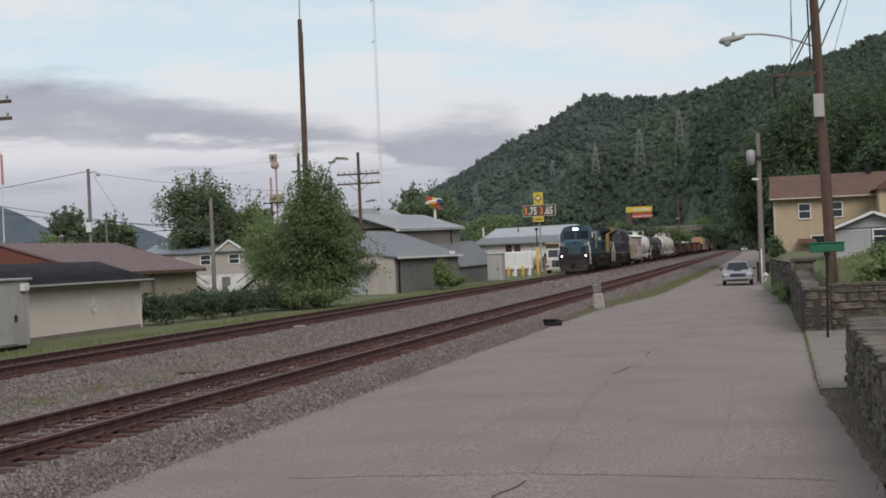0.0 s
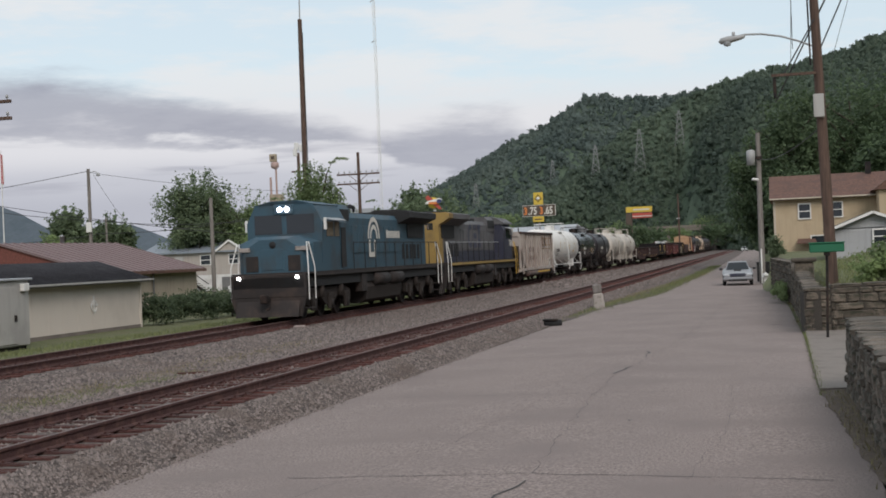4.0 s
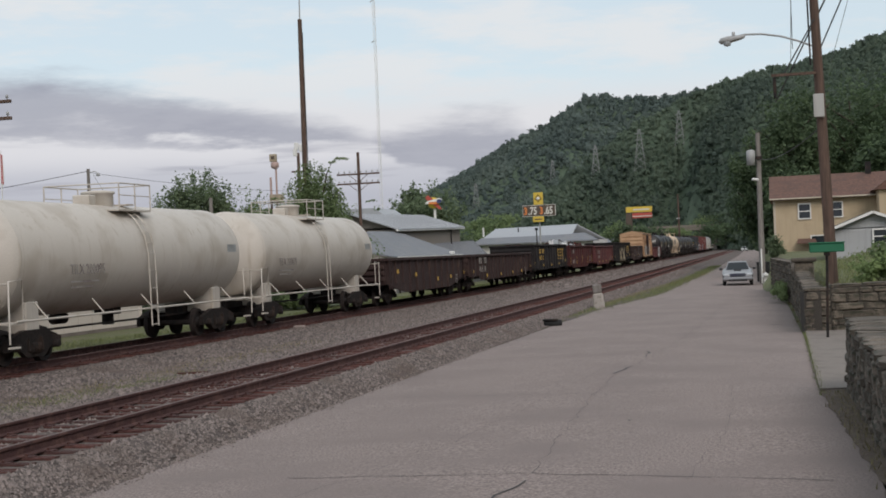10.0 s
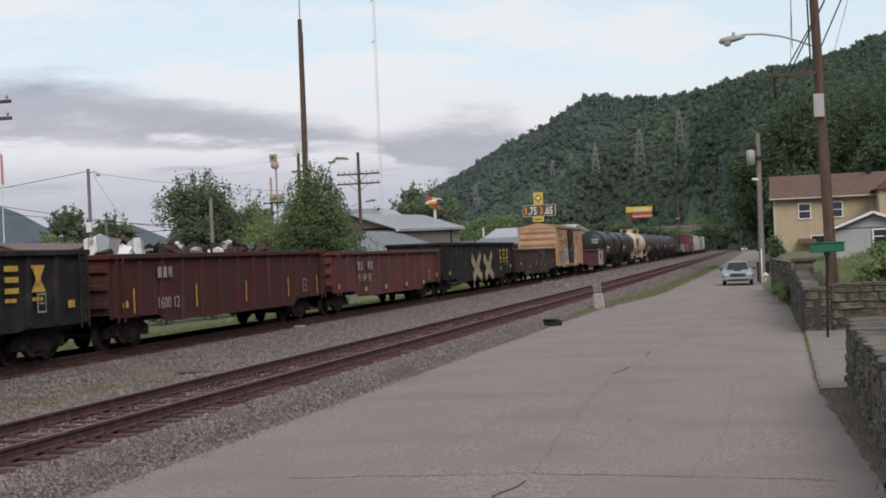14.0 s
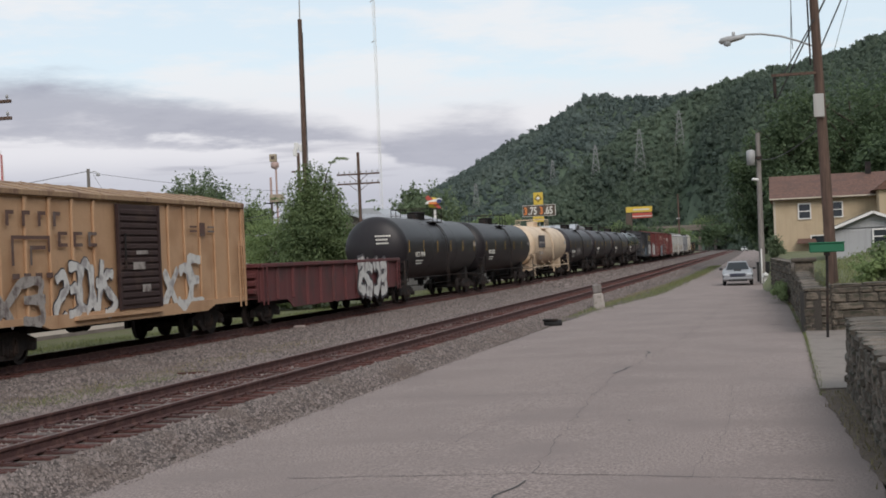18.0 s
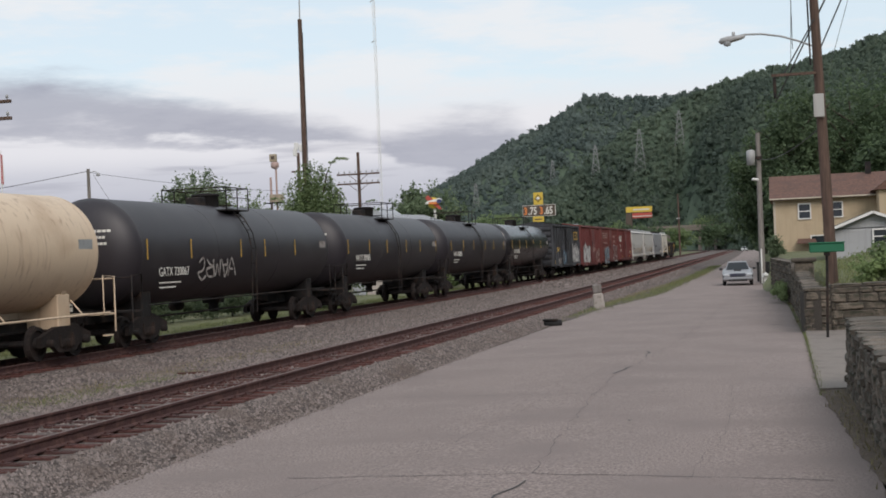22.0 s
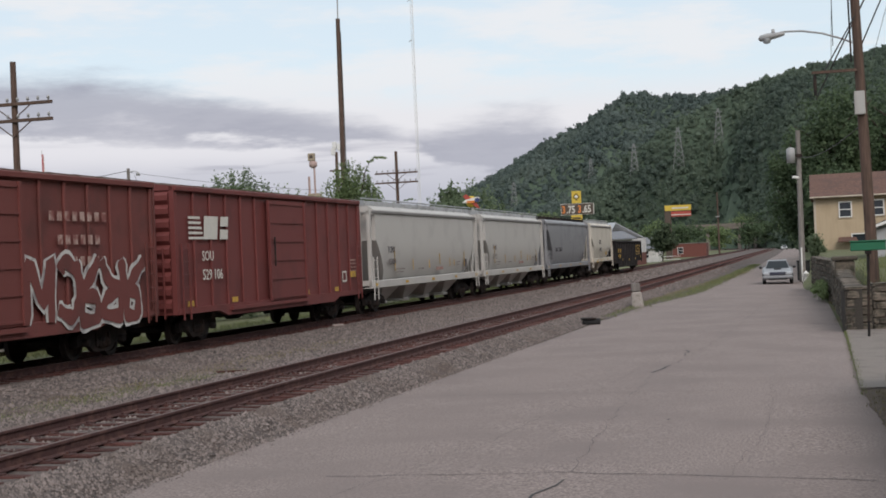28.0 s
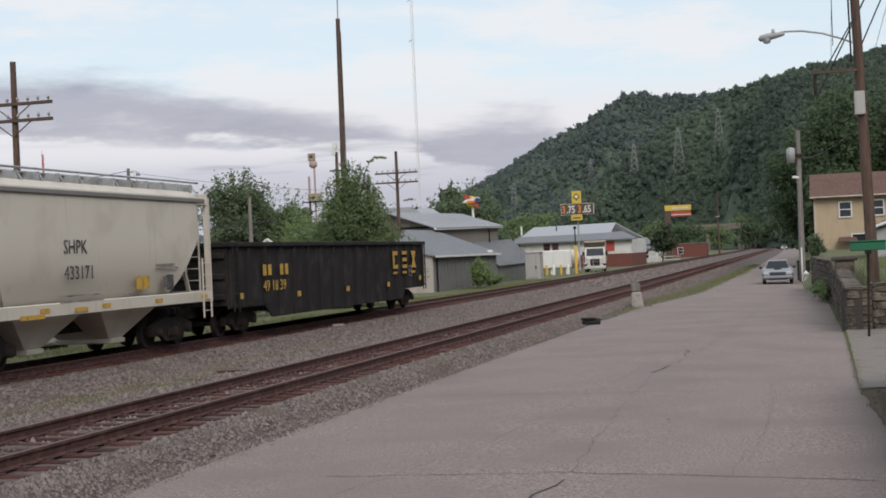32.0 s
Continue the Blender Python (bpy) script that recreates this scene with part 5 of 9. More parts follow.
def scrap(place, length, width, base, heap, seed, count=70, pale=0.4):
    """A heap of scrap that rides in a gondola; it is keyed like the cars."""
    r = random.Random(seed)
    t = thing("scrap_load", "heap of mixed scrap metal and crumpled white appliances", "scrap")
    train.append((t, place))
    for i in range(count):
        k = "white_paint" if r.random() < pale else r.choice(["galvanised", "rail_rust", "rail_rust", "gon_brown", "dark_steel"])
        y, x = r.uniform(-length / 2, length / 2), r.uniform(-width / 2, width / 2)
        lump = 0.55 + 0.45 * noise.noise((y * 0.6, seed, 0))
        z = base + heap * lump * r.uniform(0.2, 1.0)
        s = r.uniform(0.10, 0.46)
        thin = r.choice((0.08, 0.15, 0.5))
        m = pose(x, y, z, r.uniform(0, 360), r.uniform(0, 360), r.uniform(0, 360))
        tmp = Geo().box(-s, s, -s * r.uniform(0.2, 0.7), s * 0.4, -s * thin, s * thin * 0.5, s * 0.04)
        piece = Geo().add([m @ (Vector(p) + Vector((r.uniform(-1, 1), r.uniform(-1, 1), r.uniform(-1, 1))) * s * 0.22) for p in tmp.v], tmp.f)
        part("scrap_piece", piece, k, t)
    heap_core = Geo().box(-width / 2, width / 2, -length / 2, length / 2, base - 1.2, base - 0.15)
    part("packed_scrap", heap_core, "gon_brown", t)


# ---- boxcars ----
def boxcar(front, rear, label, m, eave, ridge, low, door, door_m, ribs=14, door_style="ribbed", roof="roof_rust", end_ribs=7, eave_m=None, bulge=0.11):
    c, half = car("boxcar", label, "boxcar", front, rear, 2.75)
    hb = half - 0.62
    body = Geo().box(-1.46, 1.46, -hb, hb, low, eave - 0.02)
    part("body", body, m, c)
    for s in (-1, 1):
        for i in range(ribs):
            y = -hb + 0.12 + (2 * hb - 0.24) * i / (ribs - 1)
            if door[0] - 0.1 < y < door[1] + 0.1:
                continue
            a, b = sorted((s * 1.46, s * 1.53))
            part("side_post", Geo().box(a, b, y - 0.06, y + 0.06, low + 0.02, eave - 0.12, 0.02), m, c)
        a, b = sorted((s * 1.46, s * 1.56))
        part("side_sill", Geo().prism([(-hb, low), (-hb + 2.6, low), (-hb + 3.2, low - 0.16), (hb - 3.2, low - 0.16), (hb - 2.6, low), (hb, low), (hb, low + 0.16), (-hb, low + 0.16)], a, b, "x"), m, c)
        a, b = sorted((s * 1.40, s * 1.58))
        part("eave", Geo().box(a, b, -hb - 0.02, hb + 0.02, eave - 0.12, eave + 0.02, 0.02), eave_m or m, c)
        a, b = sorted((s * 1.53, s * 1.60))
        dg = Geo().box(a, b, door[0], door[1], low + 0.12, eave - 0.2)
        p, q = sorted((s * 1.59, s * 1.65))
        d = part("door", dg, door_m, c)
        for y in (door[0], door[1]):
            part("door_edge", Geo().box(p, q, y - 0.05, y + 0.05, low + 0.12, eave - 0.2), door_m, d)
        if door_style == "ribbed":
            for z in np.linspace(low + 0.3, eave - 0.4, 14):
                part("door_rib", Geo().box(*sorted((s * 1.59, s * 1.64)), door[0] + 0.08, door[1] - 0.08, z - 0.07, z + 0.07, 0.025), door_m, d)
        else:
            for z in np.linspace(low + 0.2, eave - 0.3, 6):
                part("door_rib", Geo().box(*sorted((s * 1.59, s * 1.63)), door[0] + 0.02, door[1] - 0.02, z - 0.03, z + 0.03), door_m, d)
        part("door_handle", Geo().tube([(s * 1.68, door[0] + 0.25, low + 1.2), (s * 1.68, door[0] + 0.25, low + 2.1)], 0.025, 6), "dark_steel", d)
        part("door_track", Geo().box(*sorted((s * 1.56, s * 1.66)), door[0] - (door[1] - door[0]), door[1] + 0.1, low - 0.02, low + 0.08), m, c)
    for s in (-1, 1):
        g = Geo()
        zs = np.linspace(low + 0.25, eave - 0.3, end_ribs)
        for z in zs:
            p, q = sorted((s * hb, s * (hb + 0.11)))
            g.prism([(s * hb, z - 0.2), (s * (hb + bulge), z - 0.07), (s * (hb + bulge), z + 0.07), (s * hb, z + 0.2)], -1.38, 1.38, "x")
        p, q = sorted((s * (hb - 0.02), s * (hb + 0.06)))
        g.box(-1.54, -1.40, p, q, low, eave).box(1.40, 1.54, p, q, low, eave)
        g.prism([(-1.52, eave - 0.1), (1.52, eave - 0.1), (1.52, eave), (0, ridge), (-1.52, eave)], p, q, "y")
        part("end_wall", g, m, c)
        ladder(c, 1.60, s * (hb - 0.42), low - 0.15, low + 1.9, 0.42, m)
        ladder(c, -1.0 * s, s * (hb + 0.16), low - 0.1, low + 1.8, 0.42, m, across="x")
        part("brake_step", Geo().box(-0.6, 0.6, *sorted((s * (hb + 0.05), s * (hb + 0.4))), 1.0, 1.03), "dark_steel", c)
    n = 13
    for i in range(n):
        y0, y1 = -hb + 2 * hb * i / n, -hb + 2 * hb * (i + 1) / n
        g = Geo().prism([(-1.56, eave), (1.56, eave), (1.56, eave + 0.02), (0, ridge), (-1.56, eave + 0.02)], y0, y1 - 0.04, "y")
        g.prism([(-1.57, eave + 0.0), (1.57, eave + 0.0), (1.57, eave + 0.035), (0, ridge + 0.018), (-1.57, eave + 0.035)], y1 - 0.05, y1, "y")
        part("roof_panel", g, roof, c)
    part("underframe", Geo().box(-0.3, 0.3, -hb, hb, low - 0.3, low).box(-1.3, 1.3, -hb + 2.6, -hb + 2.9, low - 0.2, low).box(-1.3, 1.3, hb - 2.9, hb - 2.6, low - 0.2, low)
         .lathe([(0, 0.0), (0, 0.2), (0.8, 0.2), (0.8, 0.0)], 10, "y", (-0.7, 0.5, low - 0.3)), "dark_steel", c)
    return c, hb


# ---- covered hoppers ----
def covered_hopper(front, rear, label, m, bays, number=None, letter="graffiti_dark", deck=1.15, slope=1.5, open_end=False, shift=0.7, drop=0.0, big=0.46, eave=3.75, knee=3.45, rows_gap=0.6):
    c, half = car("covered_hopper", label, "hopper car", front, rear, 2.3)
    hb = half - 0.6
    low_y = hb - 0.75 - slope
    top_z = 4.42 if eave > 3.9 else 4.30
    body = Geo()
    sec = [(1.26, deck + 0.1), (1.44, deck + 0.5), (1.53, 2.2), (1.55, knee - 0.25), (1.54, knee), (1.5, eave)]
    # sides bow out a little between sill and roof
    for s in (-1, 1):
        rows = []
        for x, z in sec:
            t = (z - deck - 0.1) / (knee - deck - 0.1)
            e = min(low_y + (hb - 0.75 - low_y) * max(0, t) ** (1.0 if not open_end else 1.5), hb - 0.75)
            rows.append([(s * x, y, z) for y in np.linspace(-e, e, 9)])
        v = [p for r in rows for p in r]
        body.add(v, [(i * 9 + k, i * 9 + k + 1, i * 9 + 10 + k, i * 9 + 9 + k) for i in range(len(sec) - 1) for k in range(8)], True)
    ends = []
    for x, z in sec:
        t = (z - deck - 0.1) / (knee - deck - 0.1)
        ends.append((x, min(low_y + (hb - 0.75 - low_y) * max(0, t) ** (1.0 if not open_end else 1.5), hb - 0.75), z))
    for s in (-1, 1):
        for (xa, ya, za), (xb, yb, zb) in zip(ends, ends[1:]):
            body.add([(-xa, s * ya, za), (xa, s * ya, za), (xb, s * yb, zb), (-xb, s * yb, zb)], [(0, 1, 2, 3)])
    part("body", body, m, c)
    part("roof", Geo().prism([(-1.52, eave - 0.03), (1.52, eave - 0.03), (1.49, eave + 0.1), (1.25, max(4.12, eave + 0.26)), (0.8, 4.27), (-0.8, 4.27), (-1.25, max(4.12, eave + 0.26)), (-1.49, eave + 0.1)], -hb + 0.7, hb - 0.7, "y"), m, c)
    part("roof_seam", Geo().box(1.505, 1.56, -hb + 0.3, hb - 0.3, eave - 0.06, eave + 0.06, 0.02).box(-1.56, -1.505, -hb + 0.3, hb - 0.3, eave - 0.05, eave + 0.05, 0.02), "dim_seam" if knee < 3 else m, c)
    for x in (-0.62, 0.62):
        g = Geo().box(x - 0.25, x + 0.25, -hb, hb, top_z, top_z + 0.03)
        part("running_board", g, "galvanised", c)
    g = Geo()
    for i in range(14):
        y = -hb + 0.4 + (2 * hb - 0.8) * i / 13
        g.box(-1.22, 1.22, y - 0.03, y + 0.03, 4.20, top_z)
        g.bar((1.32, y, top_z - 0.22), (1.2, y, top_z), 0.025)
    g.tube([(1.22, -hb, top_z + 0.06), (1.22, hb, top_z + 0.06)], 0.03, 6).tube([(-1.22, -hb, top_z + 0.06), (-1.22, hb, top_z + 0.06)], 0.03, 6)
    part("board_support", g, "galvanised" if m != "cov_slate" else "dark_steel", c)
    part("hatch", Geo().box(-0.32, 0.32, -hb + 1.2, hb - 1.2, 4.24, 4.38, 0.03), m, c)
    for s in (-1, 1):
        a, b = sorted((s * 1.40, s * 1.56))
        part("side_sill", Geo().box(a, b, -hb, hb, deck - 0.16, deck + 0.14, 0.02), m, c)
        p, q = sorted((s * (hb - 0.14), s * hb))
        g = Geo()
        for x in (-1.48, 1.48):
            g.box(x - 0.07, x + 0.07, p, q, deck - 0.1, eave + 0.1)
            g.box(x - 0.05, x + 0.05, *sorted((s * (hb - 0.75), s * hb)), eave - 0.1, eave + 0.05)
        g.box(-1.5, 1.5, p, q, deck - 0.15, deck + 0.15).box(-1.5, 1.5, p, q, eave, eave + 0.2)
        part("end_post", g, m, c)
        ladder(c, 1.58, s * (hb - 0.42), deck - 0.6, deck + 1.05, 0.5, m)
        ladder(c, 0.95, s * (hb + 0.04), deck - 0.1, 4.2, 0.42, m, across="x")
        part("end_platform", Geo().box(-1.45, 1.45, *sorted((s * low_y, s * hb)), deck - 0.12, deck - 0.05), "dark_steel", c)
        g = Geo()
        for x in (-0.9, 0.9):
            g.bar((x, s * (hb - 0.1), deck), (x, s * (hb - 1.0), 3.3), 0.09)
        part("end_brace", g, m, c)
    n = bays
    for i in range(n):
        w = (2 * low_y) / n
        y = -low_y + w * (i + 0.5)
        g = Geo()
        t = [(-1.3, y - w / 2 + 0.05, deck + 0.1), (1.3, y - w / 2 + 0.05, deck + 0.1), (1.3, y + w / 2 - 0.05, deck + 0.1), (-1.3, y + w / 2 - 0.05, deck + 0.1),
             (-0.7, y - 0.3, 0.38), (0.7, y - 0.3, 0.38), (0.7, y + 0.3, 0.38), (-0.7, y + 0.3, 0.38)]
        g.add(t, [(0, 1, 5, 4), (1, 2, 6, 5), (2, 3, 7, 6), (3, 0, 4, 7), (4, 5, 6, 7)])
        g.box(-0.8, 0.8, y - 0.36, y + 0.36, 0.28, 0.4, 0.02)
        part("hopper_bay", g, m if m != "cov_slate" else "dark_steel", c)
    part("centre_sill", Geo().box(-0.2, 0.2, -hb, hb, 0.62, 0.98), "dark_steel", c)
    if number:
        a, b = number
        lettering(a, big, letter, c, (1.565, -low_y + shift - slope * 0.35, 2.55 - drop), "number")
        if b:
            lettering(b, big, letter, c, (1.565, -low_y + shift - slope * 0.35, 2.55 - rows_gap), "number")
    marks("data_panel", [(low_y - 0.6, low_y - 0.2, 1.55, 1.95)], "graffiti_dark", c, 1.55)
    marks("reflector", [(y - 0.2, y + 0.2, deck - 0.06, deck + 0.04) for y in np.linspace(-hb + 0.6, hb - 0.6, 5)], "yellow_mark", c, 1.57, label="yellow reflectors")
    return c, hb


# ---- the open hopper behind the engines ----
def open_hopper(front, rear):
    c, half = car("open_hopper", "weathered grey open-top hopper with rusty ribs", "hopper car", front, rear, 2.2)
    hb = half - 0.62
    top, low = 3.52, 1.05
    m = "hopper_weathered"
    for s in (-1, 1):
        a, b = sorted((s * 1.43, s * 1.47))
        part("side_sheet", Geo().prism([(-hb + 0.1, top - 0.14), (-hb + 0.1, 2.3), (-hb + 2.2, low), (hb - 2.2, low), (hb - 0.1, 2.3), (hb - 0.1, top - 0.14)], a, b, "x"), m, c)
        for i in range(14):
            y = -hb + 0.15 + (2 * hb - 0.3) * i / 13
            zl = low if abs(y) < hb - 2.2 else low + (abs(y) - hb + 2.2) * 0.6
            a, b = sorted((s * 1.47, s * 1.57))
            part("side_post", Geo().box(a, b, y - 0.06, y + 0.06, zl, top - 0.14, 0.02), m, c)
        a, b = sorted((s * 1.38, s * 1.62))
        part("top_chord", Geo().box(a, b, -hb - 0.02, hb + 0.02, top - 0.14, top, 0.02), "gon_brown", c)
        a, b = sorted((s * 1.40, s * 1.56))
        part("side_sill", Geo().box(a, b, -hb, hb, low - 0.2, low, 0.02), m, c)
        p, q = sorted((s * (hb - 0.12), s * hb))
        for x in (-1.5, 1.36):
            part("end_post", Geo().box(x, x + 0.14, p, q, low, top), m, c)
        part("end_sill", Geo().box(-1.5, 1.5, p, q, low - 0.25, low), m, c)
        part("end_beam", Geo().box(-1.36, 1.36, p, q, top - 0.3, top - 0.002), m, c)
        part("end_sheet", Geo().box(-1.36, 1.36, *sorted((s * (hb - 0.13), s * (hb - 0.1))), 2.55, top - 0.3), m, c)
        g = Geo().add([(x, s * y, z) for x, y, z in ((-1.42, hb - 0.1, 2.6), (1.42, hb - 0.1, 2.6), (1.42, hb - 3.4, 0.9), (-1.42, hb - 3.4, 0.9))], [(0, 1, 2, 3)])
        part("slope_sheet", g, m, c)
        ladder(c, 1.6, s * (hb - 0.3), low - 0.4, top - 0.1, 0.4, m)
        part("end_platform", Geo().box(-1.45, 1.45, *sorted((s * (hb - 1.6), s * hb)), low - 0.06, low), "dark_steel", c)
    part("floor_sheet", Geo().box(-1.42, 1.42, -hb + 3.2, hb - 3.2, 0.95, 1.0), "gon_dark", c)
    for i in range(3):
        y = (-1 + i) * 3.0
        g = Geo()
        g.add([(-1.3, y - 1.45, 1.0), (1.3, y - 1.45, 1.0), (1.3, y + 1.45, 1.0), (-1.3, y + 1.45, 1.0), (-1.2, y - 0.3, 0.35), (1.2, y - 0.3, 0.35), (1.2, y + 0.3, 0.35), (-1.2, y + 0.3, 0.35)],
              [(0, 1, 5, 4), (1, 2, 6, 5), (2, 3, 7, 6), (3, 0, 4, 7), (4, 5, 6, 7)])
        part("hopper_door", g, "gon_brown", c)
    part("air_pipe", Geo().tube([(1.5, -hb + 2.4, 0.66), (1.5, hb - 2.4, 0.66)], 0.16, 10), "roof_rust", c)
    part("pipe_stripe", Geo().box(1.66, 1.68, -1.0, 4.5, 0.66, 0.78), "yellow_mark", c)
    part("heap", Geo().prism([(-1.4, 1.0), (1.4, 1.0), (1.4, 2.9), (0.4, 3.3), (-0.5, 3.2), (-1.4, 2.9)], -hb + 2.6, hb - 2.6, "y"), "ballast", c, "load of broken stone")
    marks("emblem", [(hb - 5.2 + 1.5 * k, hb - 5.2 + 1.5 * k + 0.28, 2.55, 3.15) for k in range(3)] + [(hb - 5.2 + 1.5 * k, hb - 5.2 + 1.5 * k + 0.9, 3.05, 3.15) for k in range(3)]
          + [(hb - 5.2 + 1.5 * k, hb - 5.2 + 1.5 * k + 0.9, 2.55, 2.65) for k in range(3)] + [(hb - 5.2 + 1.5 * k, hb - 5.2 + 1.5 * k + 0.9, 2.3, 2.38) for k in range(3)], "roof_tan", c, 1.575, label="faded orange company emblem")
    scrawl(c, -hb + 0.4, -hb + 1.4, 1.9, 2.9, "graffiti_dark", 1.575, 3, 2, 0.035, None)
    lettering("30 25 76", 0.42, "roof_rust", c, (1.575, -hb + 3.1, 1.55), "number", 1.15)
    marks("word_mark", [(-hb + 3.1 + 0.5 * k, -hb + 3.32 + 0.5 * k, 2.18, 2.48) for k in (0, 1, 2.6, 3.6)], "roof_rust", c, 1.575)
    return c


# ---- the two engines ----
def engine(front, rear, label, f, scheme):
    """A six-axle diesel. f = 1: cab leads; f = -1: the radiator end leads."""
    c, half = car("locomotive", label, "locomotive", front, rear, 0)
    hood, stripe, sill, wing_m, cab_m = scheme
    he = half - 0.6

    def yy(a, b):
        return sorted((f * a, f * b))

    def box(g, x0, x1, a, b, z0, z1, ch=0.0):
        return g.box(x0, x1, *yy(a, b), z0, z1, ch)

    def pts(outline):
        return [(f * y, z) for y, z in outline]

    # frame, walkway and fuel tank
    # black here stands for the shadowed gap between walkway and fuel tank
    part("frame", box(Geo(), -1.35, 1.35, -he, he, 1.2, 1.58), "loco_black", c)
    for s in (-1, 1):
        part("side_sill", Geo().box(*sorted((s * 1.42, s * 1.5)), *yy(-he + 0.95, he - 0.95), 1.58, 1.735, 0.01), sill, c)
    part("walkway", box(Geo(), -1.5, 1.5, -he + 0.2, he - 0.2, 1.70, 1.75), "loco_under", c)
    g = Geo().prism([(-1.25, 1.2), (1.25, 1.2), (1.38, 0.95), (1.3, 0.45), (0.9, 0.28), (-0.9, 0.28), (-1.3, 0.45), (-1.38, 0.95)], *yy(-2.6, 3.0))
    part("fuel_tank", g, "bogie_dust", c)
    for k in (-1.5, 0.9):
        part("air_tank", Geo().lathe([(f * k, 0.0), (f * k, 0.26), (f * (k + 1.9), 0.26), (f * (k + 1.9), 0.0)], 14, "y", (1.36, 0, 1.28)), "loco_under", c)
    for s in (-1, 1):
        part("equipment_box", Geo().box(*sorted((s * 1.1, s * 1.42)), *yy(-3.4, -2.7), 0.8, 1.55, 0.02), "loco_under", c)
    # bogies
    for cy in (-he + 3.5, he - 3.5):
        t = part("truck", box(Geo(), -0.95, 0.95, cy - 2.5, cy + 2.5, 0.75, 1.15, 0.03), "loco_under", c, "heavy three-axle bogie")
        for s in (-1, 1):
            out = pts([(cy - 2.75, 0.55), (cy - 2.75, 0.95), (cy - 2.0, 1.12), (cy + 2.0, 1.12), (cy + 2.75, 0.95), (cy + 2.75, 0.55), (cy + 2.3, 0.42), (cy + 1.8, 0.7), (cy + 1.0, 0.78), (cy + 0.45, 0.45),
                       (cy - 0.45, 0.45), (cy - 1.0, 0.78), (cy - 1.8, 0.7), (cy - 2.3, 0.42)])
            g = Geo().prism(out, *sorted((s * 1.02, s * 1.18)), "x")
            for k in (-2.05, 0, 2.05):
                g.lathe([(s * 1.1, 0.0), (s * 1.1, 0.17), (s * 1.3, 0.17), (s * 1.3, 0.0)], 12, "x", (0, f * (cy + k), 0.5))
                g.box(*sorted((s * 1.18, s * 1.28)), *yy(cy + k - 0.28, cy + k + 0.28), 0.28, 0.9, 0.03)
            for k in (-1.2, 1.2):
                g.lathe([(0.75, 0.0), (0.75, 0.14), (1.2, 0.14), (1.2, 0.0)], 10, "z", (s * 1.24, f * (cy + k), 0))
            part("side_frame", g, "bogie_dust", t)
        for k in (-2.05, 0, 2.05):
            w = part("wheelset", BIG_WHEELS, None, t)
            w.location = (0, f * (cy + k), 0.5)
    # ends: pilot sheet, plough, steps
    for s in (-1, 1):
        g = box(Geo(), -1.45, 1.45, s * (he - 0.12), s * he, 0.85, 1.7, 0.02)
        g.prism([(-1.45, 0.85), (1.45, 0.85), (1.25, 0.16), (-1.25, 0.16)], *yy(s * (he - 0.1), s * (he + 0.03)))
        g.prism(pts([(s * he, 0.8), (s * (he + 0.28), 0.16), (s * he, 0.16)]), -1.2, 1.2, "x")
        part("pilot", g, "loco_under", c)
        for x in (-1.3, 1.3):
            g = Geo()
            for i in range(4):
                z = 0.42 + 0.34 * i
                g.box(x - 0.22, x + 0.22, *yy(s * (he - 0.85), s * (he - 0.2)), z, z + 0.03)
            part("steps", g, "loco_under", c)
            hx = 1.5 if x > 0 else -1.5
            g = Geo()
            for a, kink in ((0.18, 0.0), (0.92, 0.0)):
                y0 = s * (he - a)
                y1 = s * (he - a - (0.0 if a < 0.5 else -0.18) - (0.35 if a < 0.5 else 0))
                g.tube([(hx, f * y0, 0.75), (hx, f * y0, 1.95), (hx * 0.9, f * (y1), 2.85)], 0.024, 6)
            part("step_handrail", g, "white_paint" if scheme[0] == "loco_blue" or s > 0 else "yellow_mark", c)
    # handrails along the walkways
    for s in (-1, 1):
        g = Geo()
        a0, a1 = (-4.6 if f > 0 else -3.9), he - 0.95
        n = 10
        for i in range(n):
            y = a0 + (a1 - a0) * i / (n - 1)
            part("stanchion", Geo().tube([(s * 1.46, f * y, 1.7), (s * 1.46, f * y, 2.82)], 0.022, 5), "loco_black", c)
        g.tube([(s * 1.46, f * a0, 2.82), (s * 1.46, f * a1, 2.82)], 0.022, 6)
        part("handrail", g, "galvanised" if f < 0 else "loco_black", c)
    # long hood with its doors, intakes and radiator
    h0, h1, ht = -5.6, he - 0.9, 4.08
    part("hood", Geo().prism([(-0.88, 1.75), (0.88, 1.75), (0.88, ht - 0.22), (0.72, ht), (-0.72, ht), (-0.88, ht - 0.22)], *yy(h0, h1), "y"), hood, c)
    if stripe:
        for s in (-1, 1):
            part("hood_stripe", Geo().box(*sorted((s * 0.885, s * 0.895)), *yy(h0, h1), 1.76, 2.35), stripe, c)
    for s in (-1, 1):
        for i in range(9):
            y = h0 + 2.7 + i * 0.82
            part("hood_door", Geo().box(*sorted((s * 0.88, s * 0.912)), *yy(y, y + 0.74), 2.4, 3.55, 0.008), hood, c)
        for i in range(5):
            y = h1 - 4.6 + i * 0.72
            part("louvre", Geo().box(*sorted((s * 0.885, s * 0.915)), *yy(y, y + 0.36), 2.05, 2.75), "loco_black", c)
        part("radiator_grille", Geo().box(*sorted((s * 0.885, s * 0.93)), *yy(h1 - 3.6, h1 - 0.5), 3.05, 3.8), "loco_black", c)
    wing_h = 4.4 if f < 0 else 4.3
